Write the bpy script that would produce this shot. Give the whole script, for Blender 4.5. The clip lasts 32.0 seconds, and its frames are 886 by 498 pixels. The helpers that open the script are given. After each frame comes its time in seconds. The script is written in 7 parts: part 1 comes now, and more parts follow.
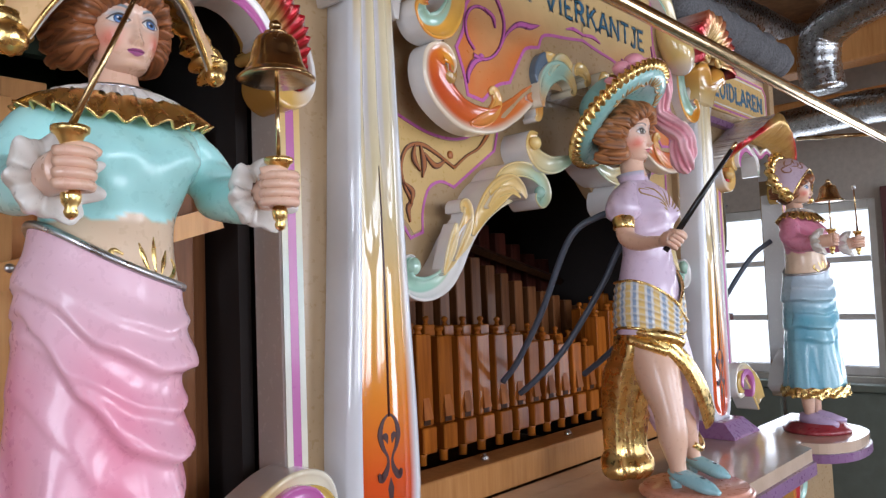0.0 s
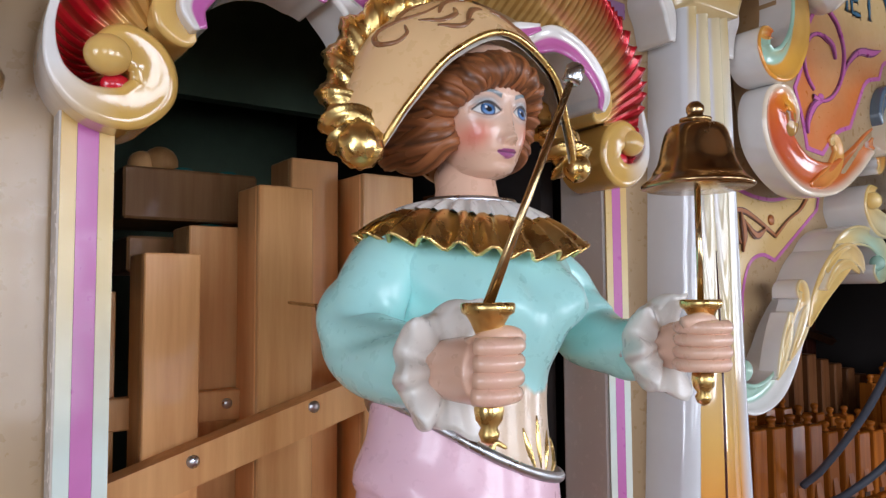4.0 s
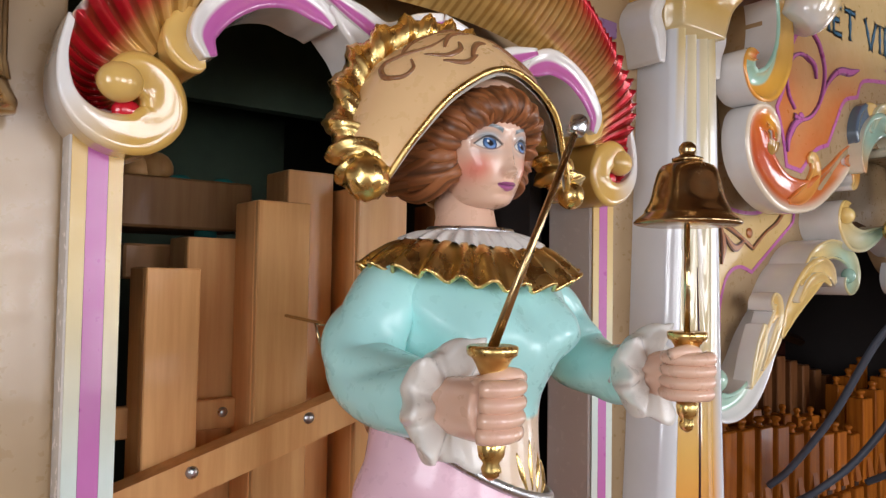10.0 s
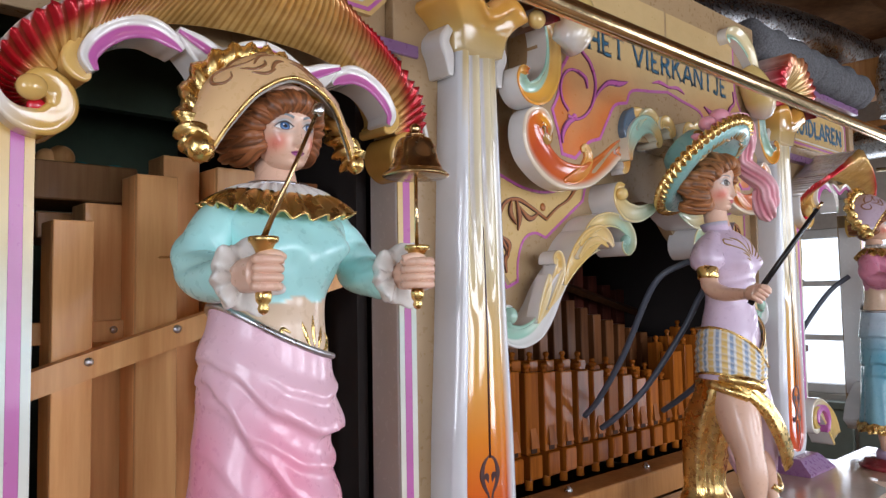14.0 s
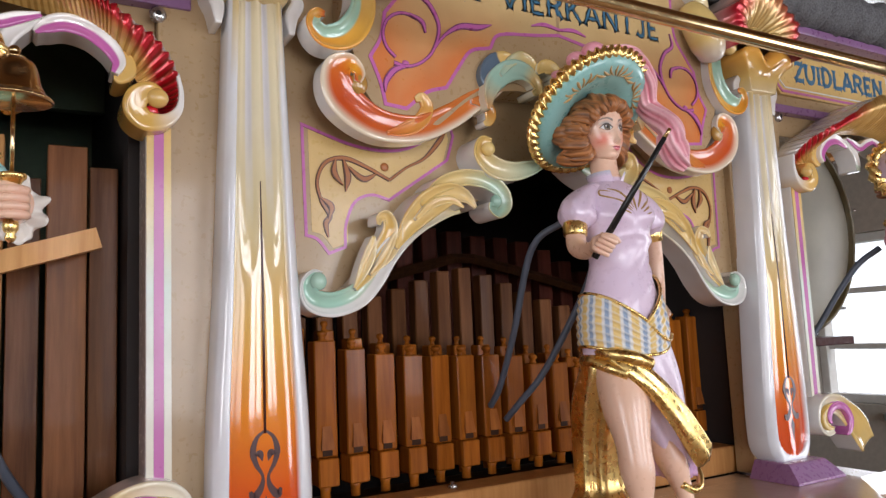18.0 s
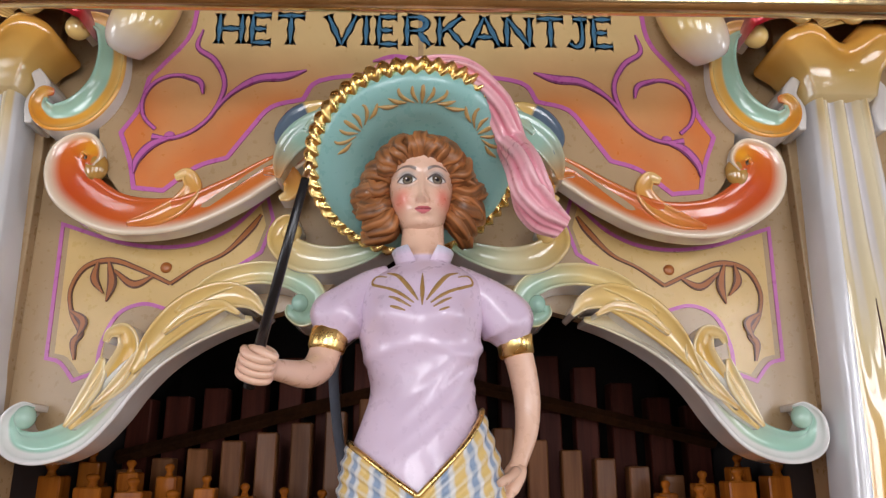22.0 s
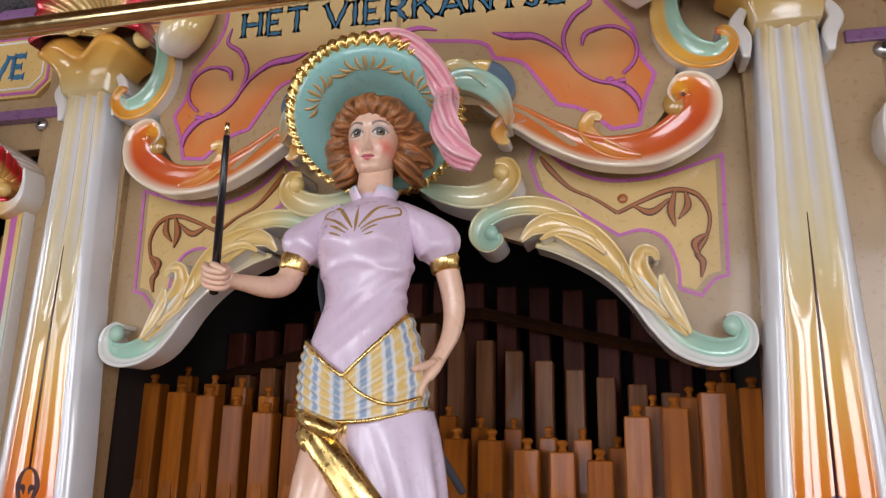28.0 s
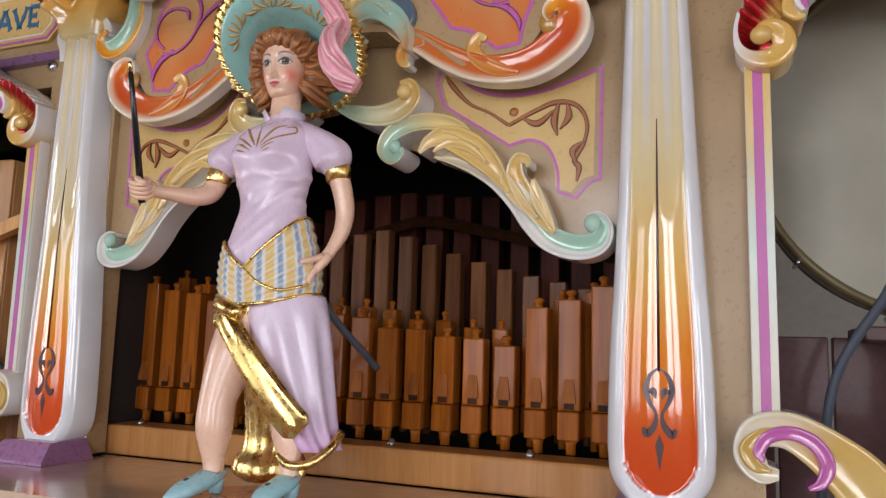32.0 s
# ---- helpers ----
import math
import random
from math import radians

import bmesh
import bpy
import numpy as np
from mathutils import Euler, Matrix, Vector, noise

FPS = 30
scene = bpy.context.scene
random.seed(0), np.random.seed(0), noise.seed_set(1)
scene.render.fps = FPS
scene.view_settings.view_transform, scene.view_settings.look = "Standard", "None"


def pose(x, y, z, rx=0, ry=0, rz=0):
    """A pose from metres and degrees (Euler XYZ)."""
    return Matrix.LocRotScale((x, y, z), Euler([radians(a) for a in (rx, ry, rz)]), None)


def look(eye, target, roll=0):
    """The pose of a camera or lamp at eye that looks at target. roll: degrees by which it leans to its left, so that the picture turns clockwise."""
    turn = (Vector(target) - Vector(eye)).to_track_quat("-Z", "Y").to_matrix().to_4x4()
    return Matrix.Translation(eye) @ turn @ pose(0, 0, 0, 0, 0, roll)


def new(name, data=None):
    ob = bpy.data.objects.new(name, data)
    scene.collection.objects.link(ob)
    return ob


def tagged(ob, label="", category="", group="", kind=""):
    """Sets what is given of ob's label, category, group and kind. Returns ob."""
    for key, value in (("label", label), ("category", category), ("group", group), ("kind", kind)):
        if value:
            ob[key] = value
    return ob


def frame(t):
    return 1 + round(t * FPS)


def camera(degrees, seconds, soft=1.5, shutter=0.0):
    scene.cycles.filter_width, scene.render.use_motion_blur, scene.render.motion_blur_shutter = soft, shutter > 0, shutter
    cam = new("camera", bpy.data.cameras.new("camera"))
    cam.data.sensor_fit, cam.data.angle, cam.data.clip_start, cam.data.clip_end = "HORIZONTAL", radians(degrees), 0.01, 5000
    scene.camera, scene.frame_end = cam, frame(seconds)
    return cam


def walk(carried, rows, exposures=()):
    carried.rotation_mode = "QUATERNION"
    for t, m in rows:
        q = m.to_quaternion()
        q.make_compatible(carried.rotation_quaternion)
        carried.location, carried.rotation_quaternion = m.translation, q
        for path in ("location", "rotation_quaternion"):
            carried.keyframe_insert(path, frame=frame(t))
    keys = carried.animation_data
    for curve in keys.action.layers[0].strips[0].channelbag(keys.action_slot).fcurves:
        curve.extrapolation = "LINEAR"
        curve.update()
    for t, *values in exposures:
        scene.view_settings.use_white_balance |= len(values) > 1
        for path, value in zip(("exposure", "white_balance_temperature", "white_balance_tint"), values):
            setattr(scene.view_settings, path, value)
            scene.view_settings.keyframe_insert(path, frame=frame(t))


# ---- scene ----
cam = camera(62.0, 32.0, 1.35)
PATH = [
    (0, (-1.095, -0.631, 1.52), (0.366, 0.73, 1.641), -2.2),
    (0.5, (-1.128, -0.609, 1.53), (0.364, 0.716, 1.663), -2.4),
    (1, (-1.164, -0.596, 1.528), (0.329, 0.725, 1.687), -2.9),
    (1.5, (-1.17, -0.543, 1.558), (0.312, 0.792, 1.702), -2.2),
    (2, (-1.166, -0.514, 1.573), (0.252, 0.887, 1.734), -2.1),
    (2.5, (-1.149, -0.495, 1.588), (0.194, 0.979, 1.749), -1.9),
    (3, (-1.128, -0.47, 1.602), (0.128, 1.078, 1.758), -1.6),
    (3.5, (-1.115, -0.433, 1.621), (0.079, 1.165, 1.764), -1.0),
    (4, (-1.112, -0.39, 1.638), (0.039, 1.24, 1.766), -0.4),
    (4.5, (-1.111, -0.357, 1.65), (0.017, 1.291, 1.762), 0.3),
    (6.5, (-1.108, -0.337, 1.675), (0.039, 1.3, 1.75), 1.3),
    (7, (-1.106, -0.336, 1.674), (0.053, 1.292, 1.741), 1.4),
    (7.5, (-1.105, -0.338, 1.675), (0.062, 1.285, 1.739), 1.5),
    (8, (-1.107, -0.343, 1.674), (0.069, 1.274, 1.736), 1.4),
    (8.5, (-1.109, -0.35, 1.674), (0.071, 1.264, 1.735), 1.3),
    (9, (-1.115, -0.36, 1.671), (0.07, 1.25, 1.734), 1.1),
    (9.5, (-1.123, -0.377, 1.668), (0.069, 1.228, 1.736), 1.0),
    (10, (-1.134, -0.395, 1.665), (0.073, 1.198, 1.743), 0.9),
    (10.5, (-1.146, -0.408, 1.658), (0.085, 1.167, 1.745), 0.8),
    (11, (-1.16, -0.428, 1.65), (0.1, 1.123, 1.747), 0.5),
    (11.5, (-1.176, -0.446, 1.638), (0.116, 1.076, 1.745), 0.3),
    (12, (-1.189, -0.464, 1.626), (0.138, 1.028, 1.74), -0.1),
    (12.5, (-1.206, -0.483, 1.616), (0.143, 0.989, 1.738), -0.3),
    (13, (-1.229, -0.506, 1.605), (0.138, 0.948, 1.744), -0.7),
    (13.5, (-1.223, -0.558, 1.597), (0.145, 0.894, 1.734), -0.8),
    (14, (-1.195, -0.65, 1.587), (0.157, 0.818, 1.716), -1.0),
    (14.5, (-1.177, -0.752, 1.57), (0.146, 0.744, 1.683), -1.3),
    (15, (-1.153, -0.813, 1.552), (0.13, 0.719, 1.645), -1.6),
    (15.5, (-1.09, -0.825, 1.532), (0.152, 0.742, 1.607), -1.8),
    (17.5, (-0.834, -0.845, 1.488), (0.233, 0.836, 1.677), -2.7),
    (18, (-0.74, -0.849, 1.484), (0.249, 0.875, 1.71), -2.5),
    (18.5, (-0.608, -0.862, 1.5), (0.271, 0.918, 1.738), -1.7),
    (19, (-0.523, -0.843, 1.501), (0.266, 0.974, 1.781), -1.3),
    (19.5, (-0.444, -0.773, 1.503), (0.261, 1.068, 1.837), -1.2),
    (20, (-0.38, -0.676, 1.515), (0.242, 1.182, 1.918), -1.2),
    (20.5, (-0.316, -0.659, 1.526), (0.192, 1.22, 1.988), -1.2),
    (21, (-0.178, -0.674, 1.519), (0.164, 1.23, 2.026), -0.7),
    (21.5, (-0.057, -0.72, 1.513), (0.135, 1.196, 2.054), -0.4),
    (22, (0.006, -0.72, 1.514), (0.055, 1.201, 2.067), -0.1),
    (22.5, (0.036, -0.655, 1.513), (-0.031, 1.26, 2.086), 0.2),
    (23, (0.072, -0.629, 1.508), (-0.09, 1.273, 2.103), 0.5),
    (23.5, (0.142, -0.645, 1.504), (-0.108, 1.238, 2.129), 0.9),
    (24, (0.183, -0.688, 1.49), (-0.135, 1.176, 2.141), 1.3),
    (24.5, (0.206, -0.717, 1.479), (-0.163, 1.139, 2.127), 1.7),
    (25, (0.22, -0.742, 1.471), (-0.179, 1.112, 2.106), 1.9),
    (25.5, (0.227, -0.761, 1.462), (-0.189, 1.092, 2.087), 2.1),
    (27.5, (0.269, -0.825, 1.446), (-0.183, 1.051, 1.97), 1.3),
    (28, (0.28, -0.825, 1.437), (-0.182, 1.063, 1.911), 1.1),
    (28.5, (0.294, -0.797, 1.43), (-0.181, 1.101, 1.847), 1.1),
    (29, (0.34, -0.764, 1.43), (-0.161, 1.139, 1.791), 1.3),
    (29.5, (0.375, -0.732, 1.414), (-0.158, 1.164, 1.763), 1.5),
    (30, (0.391, -0.736, 1.403), (-0.188, 1.153, 1.714), 1.6),
    (30.5, (0.433, -0.75, 1.399), (-0.191, 1.128, 1.691), 1.6),
    (31, (0.487, -0.774, 1.397), (-0.186, 1.089, 1.677), 1.7),
    (31.5, (0.538, -0.816, 1.393), (-0.182, 1.029, 1.672), 1.8),
    (32, (0.574, -0.867, 1.398), (-0.165, 0.974, 1.657), 1.6),
]
walk(cam, [(t, look(eye, target, roll)) for t, eye, target, roll in PATH], exposures=[(0.0, 0.03, 5950, 15), (4.0, 0.03, 5950, 15), (7.0, 0.09, 6450, 16), (10.0, 0.07, 6450, 16), (12.0, 0.0, 6050, 15), (14.0, 0.0, 6050, 15), (15.5, 0.0, 6250, 16), (18.0, 0.0, 6450, 16), (20.0, -0.06, 6450, 16), (21.5, 0.0, 6500, 16), (25.0, -0.02, 6400, 16), (28.0, -0.08, 6400, 16), (32.0, -0.08, 6450, 16)])

# ---- world, sun, window light, exposure ----
world = bpy.data.worlds.new("sky")
scene.world = world
world.use_nodes = True
wn = world.node_tree
sky = wn.nodes.new("ShaderNodeTexSky")
sky.sky_type, sky.sun_disc = "NISHITA", False
sky.sun_elevation, sky.sun_rotation = radians(48), radians(150)
wn.nodes["Background"].inputs[1].default_value = 0.12
wn.links.new(sky.outputs[0], wn.nodes["Background"].inputs[0])
sun = new("sun", bpy.data.lights.new("sun", "SUN"))
sun.data.energy, sun.data.angle, sun.data.color = 1.2, radians(12), (1, 0.96, 0.9)
sun.matrix_world = look((2.0, -5.0, 6.0), (0, 0, 1.5))


def window_lamp(x, y, z, tx, ty, tz, w, h, power, color=(0.93, 0.97, 1.0)):
    d = bpy.data.lights.new("window_light", "AREA")
    d.shape, d.size, d.size_y, d.energy, d.color = "RECTANGLE", w, h, power, color
    ob = new("window_light", d)
    ob.matrix_world = look((x, y, z), (tx, ty, tz))
    return ob


for wx in (-2.62, -1.98, -0.72, -0.08, 1.18, 1.82):
    window_lamp(wx, -3.47, 1.75, wx, 0, 1.75, 0.5, 1.36, 9.0 if wx < -1.9 else 20)
for wy in (-1.95, -1.25):
    window_lamp(-3.67, wy, 1.75, 0, wy, 1.7, 0.56, 1.36, 18)
window_lamp(3.37, -2.45, 1.25, 0, -1.0, 1.4, 0.9, 1.28, 26)
window_lamp(3.37, -0.5, 1.46, 0, -0.6, 1.55, 0.86, 0.86, 12)
window_lamp(3.37, 1.1, 1.46, 0, 0.6, 1.5, 1.4, 0.86, 9)

# ---- materials ----


def nodes_of(name):
    m = bpy.data.materials.new(name)
    m.use_nodes = True
    nt = m.node_tree
    return m, nt, nt.nodes["Principled BSDF"]


def ramp(nt, fac, stops):
    r = nt.nodes.new("ShaderNodeValToRGB")
    while len(r.color_ramp.elements) < len(stops):
        r.color_ramp.elements.new(0.5)
    for e, (p, c) in zip(r.color_ramp.elements, stops):
        e.position, e.color = p, (*c, 1)
    nt.links.new(fac, r.inputs[0])
    return r.outputs[0]


def coords(nt, scale=(1, 1, 1), space="Object"):
    tc = nt.nodes.new("ShaderNodeTexCoord")
    mp = nt.nodes.new("ShaderNodeMapping")
    mp.inputs["Scale"].default_value = scale
    nt.links.new(tc.outputs[space], mp.inputs[0])
    return mp.outputs[0]


def tex_noise(nt, vec, scale, detail=4.0, rough=0.55):
    n = nt.nodes.new("ShaderNodeTexNoise")
    n.inputs["Scale"].default_value, n.inputs["Detail"].default_value, n.inputs["Roughness"].default_value = scale, detail, rough
    nt.links.new(vec, n.inputs["Vector"])
    return n.outputs["Fac"]


def bump(nt, bs, height, strength, distance):
    b = nt.nodes.new("ShaderNodeBump")
    b.inputs["Strength"].default_value, b.inputs["Distance"].default_value = strength, distance
    nt.links.new(height, b.inputs["Height"])
    nt.links.new(b.outputs[0], bs.inputs["Normal"])


def mix(nt, fac, a, b, kind="MIX"):
    m = nt.nodes.new("ShaderNodeMix")
    m.data_type, m.blend_type = "RGBA", kind
    for sock, v in ((m.inputs["Factor"], fac), (m.inputs["A"], a), (m.inputs["B"], b)):
        if isinstance(v, (int, float)):
            sock.default_value = v
        elif isinstance(v, tuple):
            sock.default_value = (*v, 1)
        else:
            nt.links.new(v, sock)
    return m.outputs["Result"]


def enamel(name, color=None, rough=0.22, coat=0.5, mottle=0.10, relief=0.25):
    """Hand-brushed gloss paint; without a colour it takes the pigment from the mesh."""
    m, nt, bs = nodes_of(name)
    vec = coords(nt)
    big, fine = tex_noise(nt, vec, 14.0), tex_noise(nt, vec, 120.0, 3.0)
    if color is None:
        at = nt.nodes.new("ShaderNodeAttribute")
        at.attribute_name = "paint"
        base = at.outputs["Color"]
    else:
        base = color
    dirt = ramp(nt, big, ((0.3, (1 - mottle * 1.5, 1 - mottle * 1.7, 1 - mottle * 2.0)), (0.7, (1, 1, 1))))
    nt.links.new(mix(nt, 1.0, base, dirt, "MULTIPLY"), bs.inputs["Base Color"])
    rr = ramp(nt, fine, ((0.3, (rough * 0.8,) * 3), (0.8, (rough * 1.5,) * 3)))
    nt.links.new(rr, bs.inputs["Roughness"])
    bs.inputs["Coat Weight"].default_value, bs.inputs["Coat Roughness"].default_value = coat, 0.08
    bump(nt, bs, tex_noise(nt, vec, 45.0, 2.0), relief, 0.0015)
    return m


def leaf_metal(name, color, rough=0.24, relief=0.5, dark=0.55):
    m, nt, bs = nodes_of(name)
    vec = coords(nt)
    big = tex_noise(nt, vec, 35.0)
    nt.links.new(ramp(nt, big, ((0.3, tuple(c * dark for c in color)), (0.62, color))), bs.inputs["Base Color"])
    bs.inputs["Metallic"].default_value = 1.0
    nt.links.new(ramp(nt, tex_noise(nt, vec, 90.0), ((0.3, (rough * 0.7,) * 3), (0.8, (rough * 1.8,) * 3))), bs.inputs["Roughness"])
    bump(nt, bs, tex_noise(nt, vec, 60.0, 3.0), relief, 0.002)
    return m


def timber(name, dark, light, rough=0.32, scale=1.0, coat=0.3):
    m, nt, bs = nodes_of(name)
    info = nt.nodes.new("ShaderNodeObjectInfo")
    vec = coords(nt, (55 * scale, 55 * scale, 3.5 * scale))
    add = nt.nodes.new("ShaderNodeVectorMath")
    add.operation = "ADD"
    sc = nt.nodes.new("ShaderNodeVectorMath")
    sc.operation = "SCALE"
    sc.inputs[0].default_value = (37.0, 17.0, 9.0)
    nt.links.new(info.outputs["Random"], sc.inputs["Scale"])
    nt.links.new(vec, add.inputs[0])
    nt.links.new(sc.outputs[0], add.inputs[1])
    grain = tex_noise(nt, add.outputs[0], 1.6, 5.0, 0.6)
    c = ramp(nt, grain, ((0.28, dark), (0.72, light)))
    tone = ramp(nt, info.outputs["Random"], ((0.0, (0.74, 0.70, 0.66)), (1.0, (1.12, 1.05, 1.0))))
    nt.links.new(mix(nt, 1.0, c, tone, "MULTIPLY"), bs.inputs["Base Color"])
    bs.inputs["Roughness"].default_value, bs.inputs["Specular IOR Level"].default_value = rough, 0.10
    bs.inputs["Coat Weight"].default_value, bs.inputs["Coat Roughness"].default_value = coat, 0.06
    bump(nt, bs, grain, 0.15, 0.001)
    return m


def plain(name, color, rough=0.5, metal=0.0, grain=30.0, vary=0.15, relief=0.2):
    m, nt, bs = nodes_of(name)
    vec = coords(nt)
    n = tex_noise(nt, vec, grain)
    nt.links.new(ramp(nt, n, ((0.3, tuple(c * (1 - vary) for c in color)), (0.7, color))), bs.inputs["Base Color"])
    bs.inputs["Roughness"].default_value, bs.inputs["Metallic"].default_value = rough, metal
    bump(nt, bs, n, relief, 0.002)
    return m


CREAM, WHITE, PINK = (0.49, 0.345, 0.195), (0.82, 0.80, 0.78), (0.53, 0.13, 0.40)
YELLOW, GREEN, ORANGE, RED = (0.72, 0.50, 0.17), (0.36, 0.60, 0.48), (0.80, 0.28, 0.03), (0.56, 0.08, 0.03)
GOLDC, PURPLE, BLUE = (0.90, 0.62, 0.22), (0.24, 0.10, 0.24), (0.03, 0.16, 0.33)
M_PAINT = enamel("gloss_paint", rough=0.13, coat=0.7, mottle=0.08)


def gilding(name):
    """Gilt carving glazed with red lacquer; the pigment comes from the mesh."""
    m, nt, bs = nodes_of(name)
    vec = coords(nt)
    at = nt.nodes.new("ShaderNodeAttribute")
    at.attribute_name = "paint"
    dirt = ramp(nt, tex_noise(nt, vec, 40.0), ((0.3, (0.72, 0.68, 0.62)), (0.65, (1, 1, 1))))
    nt.links.new(mix(nt, 1.0, at.outputs["Color"], dirt, "MULTIPLY"), bs.inputs["Base Color"])
    bs.inputs["Metallic"].default_value, bs.inputs["Roughness"].default_value = 0.48, 0.27
    bs.inputs["Coat Weight"].default_value, bs.inputs["Coat Roughness"].default_value = 0.5, 0.1
    bump(nt, bs, tex_noise(nt, vec, 70.0, 3.0), 0.4, 0.0015)
    return m


M_PIL = enamel("pilaster_gloss_paint", rough=0.07, coat=0.9, mottle=0.05, relief=0.05)
M_GILT = gilding("red_lacquered_gilding")
M_SOFT = enamel("satin_paint", rough=0.34, coat=0.25, mottle=0.07)
M_BOARD = enamel("cream_board_paint", (0.425, 0.288, 0.152), 0.3, 0.25, 0.08, 0.15)
M_GOLD = leaf_metal("gold_leaf", (0.93, 0.66, 0.25), 0.25, 0.16, 0.72)
M_BRASS = leaf_metal("polished_brass", (0.78, 0.60, 0.33), 0.14, 0.06, 0.8)
M_BELL = leaf_metal("old_brass", (0.58, 0.40, 0.20), 0.18, 0.06, 0.7)
M_STEEL = leaf_metal("steel", (0.6, 0.6, 0.62), 0.25, 0.05, 0.8)
M_PIPE = timber("pipe_wood", (0.225, 0.060, 0.007), (0.47, 0.152, 0.018), 0.25, coat=0.11)
# next two: wood darkened by depth, the case's shade put into the colour
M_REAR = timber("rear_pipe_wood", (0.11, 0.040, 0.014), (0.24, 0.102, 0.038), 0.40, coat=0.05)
M_DEEP = timber("maroon_shade_wood", (0.060, 0.016, 0.012), (0.12, 0.034, 0.022), 0.5, coat=0.0)
M_PLANK = timber("beech_wood", (0.66, 0.335, 0.125), (0.84, 0.50, 0.215), 0.36, coat=0.08)
M_DKWOOD = timber("dark_wood", (0.03, 0.012, 0.006), (0.07, 0.028, 0.012), 0.5, coat=0.0)
M_LIP = timber("lip_wood", (0.24, 0.07, 0.014), (0.44, 0.155, 0.035), 0.4, coat=0.0)
M_PALE = timber("pale_wood", (0.46, 0.21, 0.068), (0.64, 0.33, 0.12), 0.36, coat=0.15)
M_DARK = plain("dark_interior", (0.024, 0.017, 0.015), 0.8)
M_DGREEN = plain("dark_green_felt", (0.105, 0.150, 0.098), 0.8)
M_BOXW = timber("box_wood", (0.30, 0.15, 0.065), (0.46, 0.25, 0.115), 0.4, coat=0.05)
M_TEAL = plain("teal_felt", (0.02, 0.22, 0.20), 0.8)
M_PURPLE = enamel("purple_paint", (0.25, 0.12, 0.27), 0.3)
M_PLAT = enamel("platform_paint", (0.66, 0.50, 0.38), 0.15, 0.6)
M_FOOT = enamel("mauve_paint", (0.36, 0.18, 0.36), 0.28, 0.4)
M_PINKL = enamel("pink_line_paint", PINK, 0.3, 0.3, 0.06)
M_BROWNL = enamel("brown_line_paint", (0.40, 0.125, 0.022), 0.35, 0.3)
M_BROWND = enamel("dark_brown_line_paint", (0.11, 0.030, 0.010), 0.35, 0.3)
M_PINKD = enamel("dark_violet_line_paint", (0.22, 0.05, 0.17), 0.3, 0.3, 0.06)
M_INK = enamel("dark_blue_paint", BLUE, 0.3, 0.3)
M_MAROON = enamel("maroon_line_paint", (0.06, 0.012, 0.012), 0.35, 0.3)
M_HOSE = plain("grey_rubber", (0.085, 0.10, 0.13), 0.42)
M_WALL = plain("plaster", (0.45, 0.42, 0.37), 0.8)
M_GWALL = enamel("green_grey_panel", (0.16, 0.19, 0.16), 0.5, 0.1)
M_BEAM = timber("beam_wood", (0.12, 0.06, 0.03), (0.24, 0.13, 0.06), 0.7, 0.2, 0.0)
M_FRAME = enamel("white_window_paint", (0.75, 0.75, 0.73), 0.4, 0.1)
M_DUCT = leaf_metal("galvanised_duct", (0.56, 0.57, 0.58), 0.26, 0.1, 0.75)
M_FLEECE = plain("grey_fleece", (0.16, 0.16, 0.17), 0.95, 0, 260.0, 0.6, 1.0)
M_FLOOR = timber("floor_wood", (0.16, 0.09, 0.045), (0.30, 0.18, 0.09), 0.5, 0.3, 0.1)
M_SKIN = plain("drum_skin", (0.50, 0.47, 0.38), 0.55, 0, 9.0, 0.18)
M_ROSE = enamel("maroon_wall_paint", (0.12, 0.045, 0.045), 0.6, 0.1)

# ---- mesh helpers ----


def rgb(c):
    return (c[0], c[1], c[2], 1.0)


